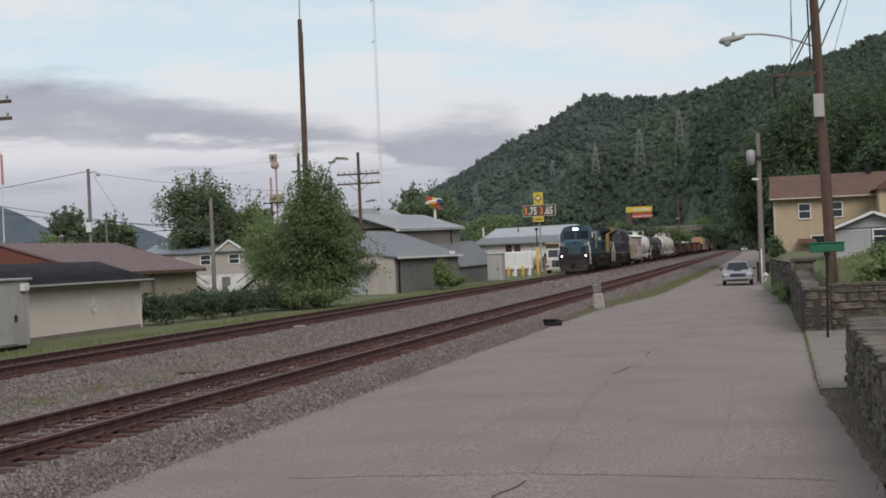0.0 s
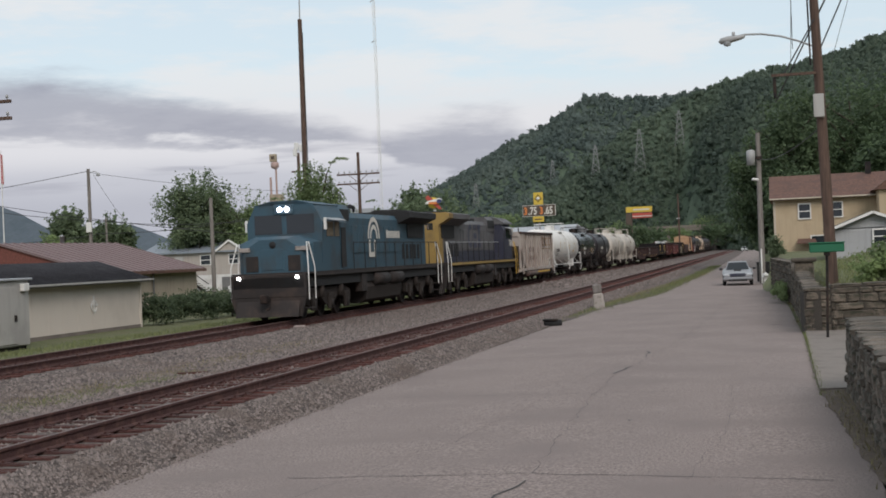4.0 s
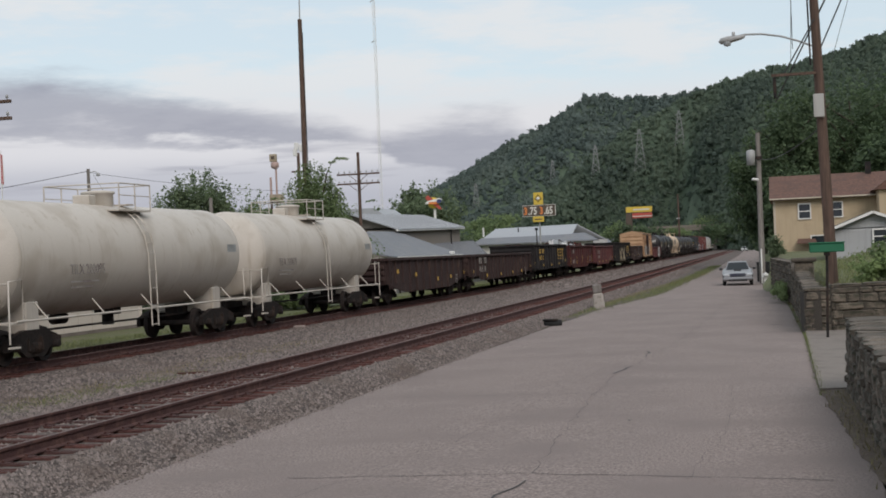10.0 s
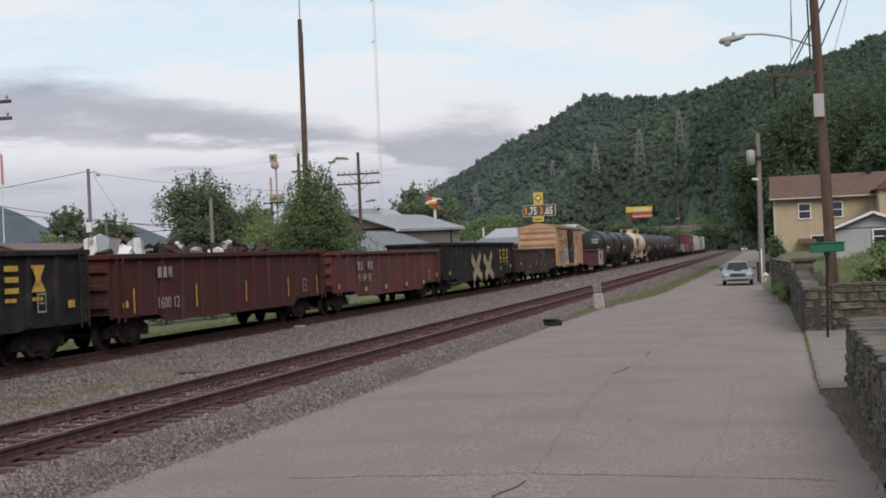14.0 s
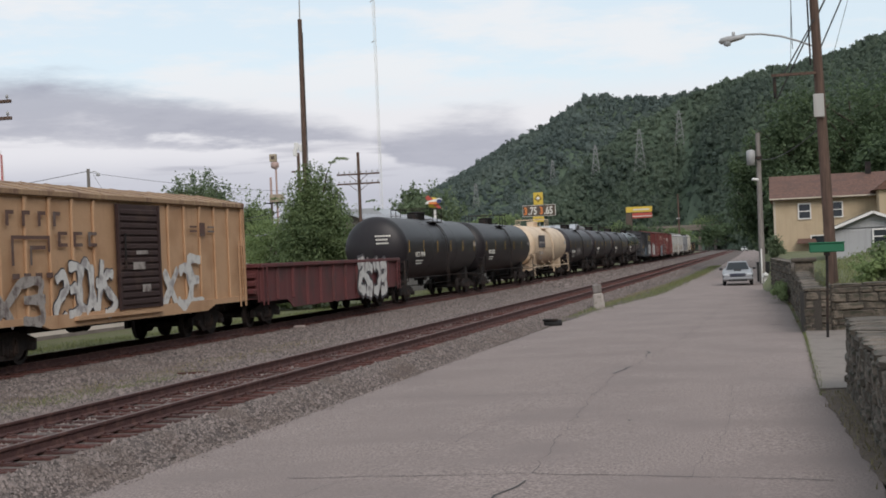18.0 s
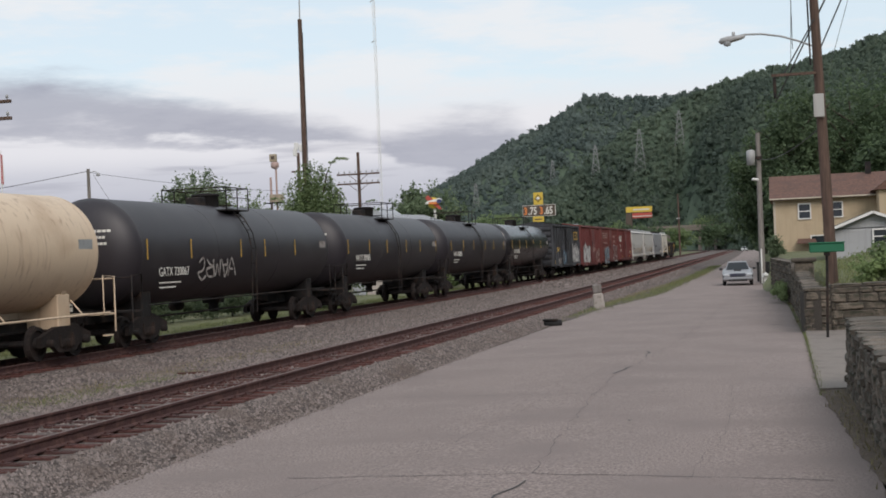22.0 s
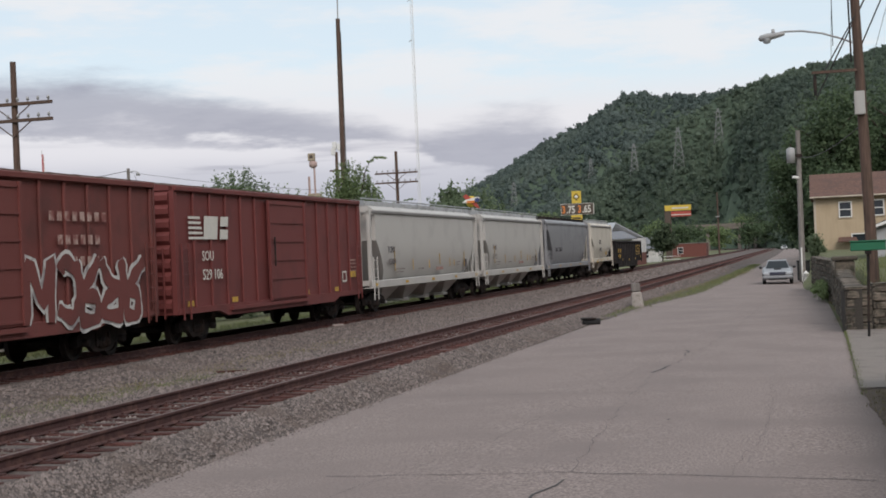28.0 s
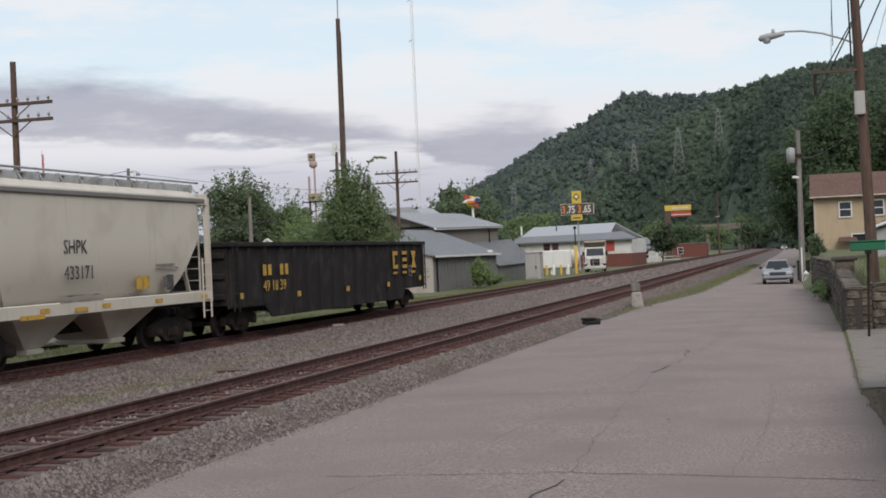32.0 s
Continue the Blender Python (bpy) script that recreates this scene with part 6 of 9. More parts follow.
    part("radiator_wing", Geo().prism([(-0.88, 3.72), (-1.5, wing_h - 0.32), (-1.5, wing_h - 0.06), (-1.3, wing_h), (1.3, wing_h), (1.5, wing_h - 0.06), (1.5, wing_h - 0.32), (0.88, 3.72)], *yy(h1 - 5.2, h1 - (0.9 if f < 0 else 0.0)), "y"), wing_m, c)
    part("intake_box", Geo().prism([(-0.92, 3.5), (0.92, 3.5), (0.92, 4.2), (0.75, 4.4), (-0.75, 4.4), (-0.92, 4.2)], *yy(h0, h0 + 2.4), "y"), hood, c)
    for s in (-1, 1):
        part("intake_screen", Geo().box(*sorted((s * 0.925, s * 0.945)), *yy(h0 + 0.2, h0 + 2.2), 3.72, 4.18), "loco_black", c)
    part("exhaust", box(Geo(), -0.35, 0.35, h0 + 3.3, h0 + 4.4, ht, ht + 0.22, 0.03), "loco_black", c)
    for y in (h1 - 3.8, h1 - 1.9):
        part("radiator_fan", Geo().lathe([(wing_h, 0.75), (wing_h + 0.1, 0.75), (wing_h + 0.12, 0.6), (wing_h + 0.05, 0.0)], 18, "z", (0, f * y, 0)), "loco_black", c)
    # cab and nose
    k0, k1 = -he + 2.0, -5.6
    cab = Geo().prism([(-1.45, 1.75), (1.45, 1.75), (1.5, 3.6), (1.15, 4.3), (0.5, 4.42), (-0.5, 4.42), (-1.15, 4.3), (-1.5, 3.6)], *yy(k0, k1), "y")
    part("cab", cab, cab_m, c)
    part("cab_roof", Geo().prism([(-1.52, 3.95), (1.52, 3.95), (1.5, 4.05), (1.1, 4.33), (0.5, 4.46), (-0.5, 4.46), (-1.1, 4.33), (-1.5, 4.05)], *yy(k0 - 0.12, k1 + 0.05), "y") if f < 0 else
         Geo().prism([(-1.2, 4.28), (1.2, 4.28), (0.55, 4.45), (-0.55, 4.45)], *yy(k0, k1), "y"), cab_m if f > 0 else "loco_grey", c)
    wide = 1.45 if f > 0 else 0.8
    nose_h = 3.1 if f > 0 else 2.9
    nose = Geo()
    ring0 = [(-wide, 1.75), (wide, 1.75), (wide, nose_h - 0.25), (wide * 0.55, nose_h), (-wide * 0.55, nose_h), (-wide, nose_h - 0.25)]
    ring1 = [(-wide * 0.8, 1.75), (wide * 0.8, 1.75), (wide * 0.78, nose_h - 0.5), (wide * 0.35, nose_h - 0.12), (-wide * 0.35, nose_h - 0.12), (-wide * 0.78, nose_h - 0.5)]
    v = [(x, f * (k0 + 0.02), z) for x, z in ring0] + [(x, f * (-he + 1.0), z) for x, z in ring0] + [(x, f * (-he + 0.62), z) for x, z in ring1]
    nose.add(v, [(i, (i + 1) % 6, 6 + (i + 1) % 6, 6 + i) for i in range(6)] + [(6 + i, 6 + (i + 1) % 6, 12 + (i + 1) % 6, 12 + i) for i in range(6)] + [tuple(range(12, 18))])
    part("nose", nose, cab_m, c)
    for x in (-0.82, 0.82):
        part("nose_panel", box(Geo(), x * wide / 1.45 - 0.24, x * wide / 1.45 + 0.24, -he + 0.598, -he + 0.63, 1.8, 2.38, 0.01), "loco_under", c, "dark recessed nose panel")
    part("nose_lens", Geo().lathe([(f * (-he + 0.6), 0.0), (f * (-he + 0.6), 0.13), (f * (-he + 0.7), 0.13)], 12, "y", (0, 0, 2.78)), "loco_black", c)
    part("nose_door", box(Geo(), -0.42, 0.42, -he + 0.6, -he + 0.64, 1.85, 2.62, 0.01), cab_m, c)
    for x0, x1 in ((-1.18, -0.1), (0.1, 1.18)):
        part("windscreen", Geo().prism([(x0, 3.2), (x1, 3.2), (x1, 3.92), (x0, 3.92)], *yy(k0 - 0.02, k0 + 0.02), "y"), "window_glass", c)
    for s in (-1, 1):
        part("side_window", Geo().box(*sorted((s * 1.475, s * 1.505)), *yy(k0 + 0.5, k0 + 1.35), 3.05, 3.62), "window_glass", c)
        part("side_window", Geo().box(*sorted((s * 1.475, s * 1.505)), *yy(k0 + 1.5, k0 + 2.1), 3.05, 3.62), "window_glass", c)
        part("sunshade", Geo().prism([(s * 1.5, 3.72), (s * 1.78, 3.64), (s * 1.78, 3.67), (s * 1.5, 3.76)], *yy(k0 + 0.4, k0 + 2.2), "y"), "galvanised", c)
        part("mirror", Geo().box(*sorted((s * 1.52, s * 1.62)), *yy(k0 + 0.1, k0 + 0.2), 3.3, 3.75, 0.01), "white_paint", c)
        part("number_board", box(Geo(), s * wide * 0.76 - 0.22, s * wide * 0.76 + 0.22, -he + 0.56, -he + 0.95, 2.54, 2.70, 0.02), "dim_letter", c, "pale number board")
    part("cab_door_panel", Geo().box(*sorted((1.5, 1.515)), *yy(k0 + 2.3, k0 + 2.9), 1.85, 3.4), "loco_black" if f > 0 else "loco_navy", c)
    if f > 0:
        for x in (-0.16, 0.16):
            lamp = part("headlight", Geo().lathe([(f * (k0 - 0.1), 0.0), (f * (k0 - 0.1), 0.085), (f * (k0 + 0.1), 0.10)], 16, "y", (x * 0.9, 0, 4.12)), "headlight", c, "bright lit headlight")
        part("headlight_housing", box(Geo(), -0.42, 0.42, k0 - 0.06, k0 + 0.3, 3.9, 4.32, 0.05), cab_m, c)
        for x in (-1.12, 1.12):
            part("ditch_light", Geo().lathe([(f * (-he - 0.06), 0.0), (f * (-he - 0.06), 0.055), (f * (-he + 0.1), 0.07)], 14, "y", (x, 0, 1.58)), "ditch_light", c, "lit ditch light")
    part("horn", Geo().tube([(0.2, f * (h0 + 5.4), ht + 0.1), (0.2, f * (h0 + 5.4), ht + 0.3), (0.2, f * (h0 + 4.9), ht + 0.34)], 0.06, 8, r2=0.1)
         .tube([(-0.1, f * (h0 + 5.4), ht + 0.1), (-0.1, f * (h0 + 5.4), ht + 0.34), (-0.1, f * (h0 + 5.9), ht + 0.38)], 0.06, 8, r2=0.1), "loco_black", c)
    return c, he


eng, he = engine(130.9, 153.4, "weathered blue diesel locomotive with lit headlights", 1, ("loco_blue", None, "loco_under", "loco_black", "loco_blue"))
# white emblem and word mark on the hood side, as plain shapes
arc = Geo()
for z0, r0, r1, a0, a1 in ((3.0, 0.42, 0.62, 0.0, math.pi), (3.0, 0.75, 0.95, 0.0, math.pi)):
    n = 14
    for i in range(n):
        p, q = a0 + (a1 - a0) * i / n, a0 + (a1 - a0) * (i + 1) / n
        arc.add([(0.925, 0.3 + r0 * math.cos(p), z0 + r0 * math.sin(p)), (0.925, 0.3 + r1 * math.cos(p), z0 + r1 * math.sin(p)),
                 (0.925, 0.3 + r1 * math.cos(q), z0 + r1 * math.sin(q)), (0.925, 0.3 + r0 * math.cos(q), z0 + r0 * math.sin(q))], [(0, 1, 2, 3)])
arc.box(0.92, 0.926, -0.5, -0.25, 2.2, 2.95).box(0.92, 0.926, 0.3, 0.55, 2.2, 2.95).box(0.92, 0.926, -0.25, 0.3, 2.2, 2.42)
part("emblem", arc, "cream_lettering", eng, "white wheel-shaped emblem")
marks("word_mark", [(2.35 + 0.34 * k, 2.35 + 0.34 * k + 0.25, 3.04, 3.36 + 0.03 * (k == 0)) for k in range(7)], "cream_lettering", eng, 0.925, label="white company name in plain bars")

eng, he = engine(153.4, 175.7, "grey, blue and yellow diesel locomotive running hood first", -1, ("loco_grey", "loco_navy", "loco_yellow", "loco_grey", "loco_navy"))
# yellow radiator end, with its number board and emblem
part("end_panel", Geo().prism([(-0.9, 1.75), (0.9, 1.75), (0.9, 3.75), (1.5, 4.1), (1.5, 4.34), (1.3, 4.4), (-1.3, 4.4), (-1.5, 4.34), (-1.5, 4.1), (-0.9, 3.75)], -he + 0.86, -he + 1.8, "y"), "loco_yellow", eng, "yellow hood end")
part("end_door", Geo().box(-0.28, 0.28, -he + 0.84, -he + 0.87, 3.05, 3.75), "loco_yellow", eng)
part("number_board", Geo().box(-0.36, 0.6, -he + 0.846, -he + 0.86, 3.5, 3.86), "loco_black", eng)
lettering("7604", 0.34, "dim_letter", eng, (-0.28, -he + 0.842, 3.56), "number", 1.0, "-y")
arc = Geo()
for i in range(12):
    p, q = 0.9 + 4.5 * i / 12, 0.9 + 4.5 * (i + 1) / 12
    arc.add([(0.918, -1.75 + r * math.cos(a), 3.2 + 0.95 * r * math.sin(a)) for r, a in ((0.42, p), (0.72, p), (0.72, q), (0.42, q))], [(0, 1, 2, 3)])
for z in (2.52, 3.05, 3.58):
    arc.box(0.914, 0.919, -0.85, 0.0, z, z + 0.3)
arc.add([(0.919, y, z) for y, z in ((0.2, 2.52), (1.3, 2.52), (0.9, 3.2), (0.6, 3.2))], [(0, 1, 2, 3)])
arc.add([(0.919, y, z) for y, z in ((0.6, 3.2), (0.9, 3.2), (1.3, 3.88), (0.2, 3.88))], [(0, 1, 2, 3)])
part("emblem", arc, "loco_emblem", eng, "large dull blue company emblem")
lettering("7604", 0.62, "cream_lettering", eng, (1.515, he - 3.25, 2.55), "number", 0.8)
emb = Geo()
for z in (2.76, 2.96, 3.16):
    emb.box(-0.95, -0.45, -he + 0.845, -he + 0.856, z, z + 0.12)
emb.prism([(-0.38, 2.76), (0.2, 2.76), (0.0, 3.02), (0.2, 3.28), (-0.38, 3.28), (-0.18, 3.02)], -he + 0.845, -he + 0.856, "y")
part("end_emblem", emb, "loco_navy", eng, "dark blue company emblem")

# ---- the train, from the engines to the last car ----
open_hopper(175.7, 190.9)
c = tank_car(190.9, 208.3, "clean white tank car with white railings", "tank_white", "white_paint", 1.42, 2.46, "TILX 263336", letter="dark_steel", dark_valves=False, put=(-6.25, 2.05), strips=(-3.82, -1.35, 1.58, 4.72))
marks("placard", [(4.0, 4.55, 2.02, 2.28)], "yellow_mark", c, 1.36, 0.03)
marks("data_lines", [(-0.9, 0.2, 1.78, 1.84), (-0.9, 0.0, 1.66, 1.71), (2.0, 2.9, 1.78, 1.84)], "galvanised", c, 1.30, 0.05)
c = tank_car(208.3, 222.1, "short black tank car with white numbers", "tank_gloss", "dark_steel", 1.35, 2.42, "PPGX 3411", walkway=False, put=(-3.5, 2.1))
for y0, y1, z0, z1, ink in ((0.6, 1.15, 2.0, 2.22, "graffiti_tan"), (2.1, 2.42, 1.72, 2.3, "graffiti_white"), (3.2, 3.75, 1.72, 2.28, "dim_letter")):
    for k in range(4):
        z = z0 + (z1 - z0) * k / 4
        marks("data_lines", [(y0 + 0.04 * k, y1 - 0.05 * (k % 2), z, z + (z1 - z0) * 0.14)], ink, c, 1.335)
marks("reflector", [(2.5, 2.56, 1.75, 2.3), (-3.75, -3.68, 2.0, 2.6), (3.85, 3.92, 1.9, 2.3)], "yellow_mark", c, 1.34)
c = tank_car(222.1, 235.5, "short black tank car with white numbers", "tank_worn", "dark_steel", 1.35, 2.42, "PPGX 3079", walkway=False, put=(-2.94, 2.11))
marks("placard", [(2.4, 2.75, 1.75, 2.3)], "graffiti_white", c, 1.33)
tank_car(235.5, 251.2, "cream white tank car with stained sides", "tank_cream", "tank_cream", 1.43, 2.48, "TILX 200095", letter="dim_letter", dark_valves=False, put=(-4.37, 2.05))
tank_car(251.2, 266.3, "cream white tank car with stained sides", "tank_cream", "tank_cream", 1.43, 2.48, "TILX 200079", letter="dim_letter", dark_valves=False, put=(-5.11, 2.03))
gondola(266.3, 283.5, "low dark rusty gondola car", "gon_dark", 2.12, 0.52, 13, 1, squares=[(-6.3, 1.5), (-3.0, 1.3), (1.4, 1.0), (4.3, 1.05), (7.55, 1.2)])
gondola(283.5, 305.1, "long low dark rusty gondola car", "gon_dark", 2.12, 0.62, 19, 0, number=("48 05 78", -7.68, 1.1), squares=[(-9.45, 1.15), (-5.5, 0.86), (-1.1, 0.86), (3.0, 0.9), (6.3, 0.92), (9.9, 1.2)])
c = gondola(305.1, 323.5, "black gondola car with yellow emblem", "gon_black", 2.65, 0.8, 14, 0, number=("48 81 12", -5.8, 1.5), squares=[(-7.9, 1.3), (-4, 1.1), (0, 1.1), (4, 1.15), (7.6, 1.35)], brand=(3.5, 1.68, 0.58, 0.62))
c = gondola(323.5, 342.0, "dark red gondola car heaped with scrap", "gon_red", 2.52, 0.62, 13, 0, squares=[(-8, 1.2)])
marks("placard", [(-5.95, -5.72, 1.85, 2.15), (-5.6, -5.37, 1.85, 2.15), (-5.25, -5.02, 1.85, 2.15)], "dim_letter", c, 1.565)
lettering("1600 12", 0.46, "dim_letter", c, (1.563, -6.05, 1.0), "number", 1.0)
marks("reflector", [(y, y + 0.07, 0.95, 1.6) for y in (-7.5, -3.4, 0.54, 4.5, 7.6)], "yellow_mark", c, 1.565)
c = gondola(342.0, 360.6, "red gondola car with white numbers", "gon_redder", 2.45, 0.6, 12, 0, number=("91 84 98", -5.6, 1.2), squares=[(-8.3, 1.1), (-4.6, 0.9), (-1.5, 0.9), (2, 0.9), (5.2, 0.9), (8, 1.2)])
c = gondola(360.6, 381.7, "tall black gondola car with tan graffiti", "gon_black", 2.8, 0.66, 16, 0, squares=[(-9, 1.2), (5.2, 1.2), (8.6, 1.3)], brand=(5.0, 1.75, 0.55, 0.62))
for y in (-3.4, 0.0):
    for path in (((y, 1.95), (y + 1.4, 1.3), (y + 2.8, 0.75)), ((y + 0.3, 0.75), (y + 1.5, 1.45), (y + 2.5, 2.15))):
        ribbon(list(path), 1.575 + (path[0][1] < 1) * 0.008, 0.27, c, "graffiti_tan", "graffiti", "broad tan sprayed stroke")
c = gondola(381.7, 400.3, "brown rusty gondola car with scraped paint", "gon_brown", 2.36, 0.6, 13, 0, squares=[(-7.3, 1.35), (-3.6, 1.15), (-0.8, 1.3), (1.2, 1.25), (3.6, 1.2), (7.4, 1.4)])
scrawl(c, -6.2, -0.4, 1.05, 1.85, "worn_mark", 1.563, 31, 9, 0.06, None)
scrawl(c, 0.2, 7.4, 0.75, 2.1, "worn_mark", 1.563, 32, 6, 0.035, None)
scrawl(c, 0.8, 3.2, 0.75, 2.1, "dim_letter", 1.58, 33, 3, 0.022, None)
c, hb = boxcar(400.3, 417.2, "faded yellow boxcar with dark door and graffiti", "box_yellow", 4.02, 4.38, 0.95, (-1.1, 1.3), "gon_dark", 15, "ribbed", "roof_tan", 6, "roof_tan", 0.06)
scrawl(c, -hb + 3.4, -1.3, 1.0, 2.2, "graffiti_white", 1.54, 8, 5, 0.17, "graffiti_dark", 1.3)
scrawl(c, 1.6, 4.4, 1.0, 2.2, "graffiti_white", 1.54, 9, 3, 0.14, None)
scrawl(c, -hb + 0.6, -hb + 3.0, 1.0, 2.0, "dim_letter", 1.54, 21, 2, 0.12, None)
word = []
for k in range(4):
    word += [(-6.4 + 0.7 * k, -6.28 + 0.7 * k, 3.2, 3.55), (-6.28 + 0.7 * k, -6.05 + 0.7 * k, 3.46, 3.55)]
for k in range(3):
    word += [(-4.1 + 0.75 * k, -3.98 + 0.75 * k, 2.72, 3.08), (-3.98 + 0.75 * k, -3.65 + 0.75 * k, 2.72, 2.8), (-3.98 + 0.75 * k, -3.65 + 0.75 * k, 3.0, 3.08)]
word += [(-6.2, -4.5, 2.9, 2.98), (-4.58, -4.5, 2.6, 2.9), (-6.2, -6.1, 2.3, 2.9), (-5.4, -5.32, 2.3, 2.75), (-5.32, -4.7, 2.66, 2.75)]
word += [(-6.2 + 0.5 * k, -5.9 + 0.5 * k, 2.0, 2.12) for k in range(4)]
marks("faded_emblem", word, "roof_rust", c, 1.536, label="faded dark lettering in plain bars")
marks("faded_emblem", [(3.6, 4.1, 3.25, 3.3), (3.6, 4.1, 3.12, 3.17), (4.3, 4.7, 3.0, 3.4), (4.9, 5.4, 3.25, 3.3), (4.9, 5.4, 3.12, 3.17)], "roof_rust", c, 1.536)
marks("door_sheet", [(-0.4, 0.3, 2.1, 2.3), (-0.2, 0.5, 2.5, 2.6), (0.1, 0.6, 1.5, 1.7)], "dim_letter", c, 1.655)
gondola(417.2, 436.0, "red-brown gondola car with white graffiti", "gon_redder", 2.12, 0.55, 12, 0, squares=(), graffiti=(2.2, 6.4, 0.75, 1.95, "graffiti_white", 1.575, 11, 4, 0.17))
c = tank_car(436.0, 454.1, "large black tank car with yellow strips", "tank_black", "dark_steel", 1.5, 2.56, "BRCX 10140", True, False, put=(-6.4, 2.12), strips=(-7.5, -4.7, -1.8, 1.2, 4.15, 7.1))
tank_car(454.1, 472.5, "large black tank car with yellow strips", "tank_black", "dark_steel", 1.5, 2.56, "BRCX 10022", True, False, put=(-6.95, 2.12), strips=(-7.5, -4.7, -1.5, 1.7, 4.6))
tank_car(472.5, 491.2, "tan tank car with a dark printed panel", "tank_tan", "tank_tan", 1.45, 2.62, "TEIX 20818", letter="dim_letter", plate=(-6.4, -3.45, 2.42, 3.32), dark_valves=False, put=(-6.18, 1.9))
c = tank_car(491.2, 509.7, "large black tank car with a grey scrawl", "tank_worn", "dark_steel", 1.5, 2.58, "GATX 730067", True, False, put=(-7.05, 1.88), strips=(-7.7, -4.76, -0.85, 1.3, 4.3))
scrawl(c, -4.4, -1.5, 1.75, 2.35, "dim_letter", 1.505, 13, 5, 0.06, None)
tank_car(509.7, 527.5, "large black tank car with yellow strips", "tank_worn", "dark_steel", 1.5, 2.58, "NATX 303085", True, False, put=(-6.5, 2.06), strips=(-7.5, -4.45, -1.7, 1.6, 4.2, 7.4))
tank_car(527.5, 546.5, "large black tank car with yellow strips", "tank_worn", "dark_steel", 1.5, 2.58, "NATX 302835", True, False, put=(-7.0, 2.06), strips=(-7.5, -4.45, -1.7, 1.6, 4.2, 7.4))
tank_car(546.5, 564.7, "glossy black tank car", "tank_gloss", "dark_steel", 1.45, 2.62, "CTCX 730750", True, False, put=(-7.25, 2.08), strips=(-7.75, -4.9, -2.2, 0.87, 4.1))
c, hb = boxcar(564.7, 582.0, "slate blue boxcar with yellow emblem and graffiti", "box_slate", 4.16, 4.46, 0.95, (-0.6, 2.3), "box_slate", 14, "ribbed", "gon_black", 7)
lettering("13 06 11", 0.5, "yellow_mark", c, (1.54, -hb + 1.9, 2.05), "number", 0.9)
marks("emblem", [(4.2, 4.45, 3.0, 3.7), (4.45, 4.9, 3.0, 3.14), (4.45, 4.9, 3.56, 3.7), (5.2, 5.9, 3.0, 3.13), (5.2, 5.9, 3.3, 3.43), (5.2, 5.9, 3.57, 3.7), (6.35, 6.6, 3.0, 3.7), (6.15, 6.8, 3.0, 3.12), (6.15, 6.8, 3.58, 3.7),
                 (-hb + 0.5, -hb + 0.9, 1.1, 1.4)], "yellow_mark", c, 1.535, label="yellow company emblem")
scrawl(c, 3.0, 7.2, 1.1, 2.5, "graffiti_white", 1.54, 15, 5, 0.17)
scrawl(c, -5.4, -3.6, 1.0, 1.55, "dim_letter", 1.54, 16, 4, 0.10, None)
scrawl(c, -2.6, -1.0, 1.05, 2.0, "graffiti_blue", 1.54, 36, 2, 0.14, "graffiti_dark")
c, hb = boxcar(582.0, 598.8, "dark red boxcar with graffiti", "box_red", 4.28, 4.55, 0.8, (-0.6, 2.4), "box_red", 15, "ribbed", "roof_rust", 7)
scrawl(c, -6.2, -1.0, 0.9, 2.4, "graffiti_white", 1.54, 17, 5, 0.18)
scrawl(c, 3.6, 6.4, 1.0, 2.0, "faded_letter", 1.54, 37, 3, 0.14, None)
marks("door_sheet", [(-0.2, 2.0, 1.9, 2.3), (0.0, 1.6, 2.45, 2.55)], "faded_letter", c, 1.655)
c, hb = boxcar(598.8, 616.2, "orange-red boxcar with blue and white graffiti", "box_orange_red", 4.32, 4.58, 0.9, (-1.49, 1.66), "box_orange_red", 16, "plain", "roof_rust", 7)
faded = []
for k in range(8):
    y = -7.2 + 0.64 * k
    faded += [(y, y + 0.12, 3.2, 3.76), (y + 0.12, y + 0.46, 3.64, 3.76)] + ([(y + 0.34, y + 0.46, 3.2, 3.64)] if k % 2 else [(y + 0.12, y + 0.46, 3.2, 3.32)])
faded += [(-7.2 + 0.5 * k, -6.9 + 0.5 * k, 2.66, 2.8) for k in range(10)]
for z, n, y in ((3.3, 8, 2.96), (2.76, 6, 3.3), (2.26, 8, 2.9)):
    faded += [(y + 0.34 * k, y + 0.34 * k + 0.2, z, z + 0.22) for k in range(n)]
marks("faded_emblem", faded, "faded_letter", c, 1.535, label="faded pink lettering in plain bars")
marks("corner_mark", [(-7.3, -7.13, 1.25, 1.85), (-7.13, -6.6, 1.25, 1.42)], "yellow_mark", c, 1.565, label="yellow corner mark")
lettering("52 58", 0.5, "faded_letter", c, (1.54, -6.37, 1.9), "number")
scrawl(c, -5.9, -1.55, 0.72, 2.25, "graffiti_blue", 1.575, 18, 5, 0.11, "graffiti_white", 1.9)
scrawl(c, 1.8, 7.2, 0.95, 2.4, "box_orange_red", 1.575, 19, 5, 0.14, "graffiti_white")
c, hb = boxcar(616.2, 633.1, "red boxcar with a white striped emblem", "box_ns_red", 4.3, 4.55, 0.85, (-1.35, 1.75), "box_ns_red", 15, "plain", "roof_rust", 9)
lettering("529 106", 0.42, "cream_lettering", c, (1.54, -hb + 1.6, 1.75), "number")
lettering("SOU", 0.4, "cream_lettering", c, (1.54, -hb + 1.6, 2.28), "number")
emb = Geo()
for k in range(5):
    emb.box(1.535, 1.541, -hb + 0.8, -hb + 1.75 - 0.05 * k, 2.88 + 0.14 * k, 2.95 + 0.14 * k)
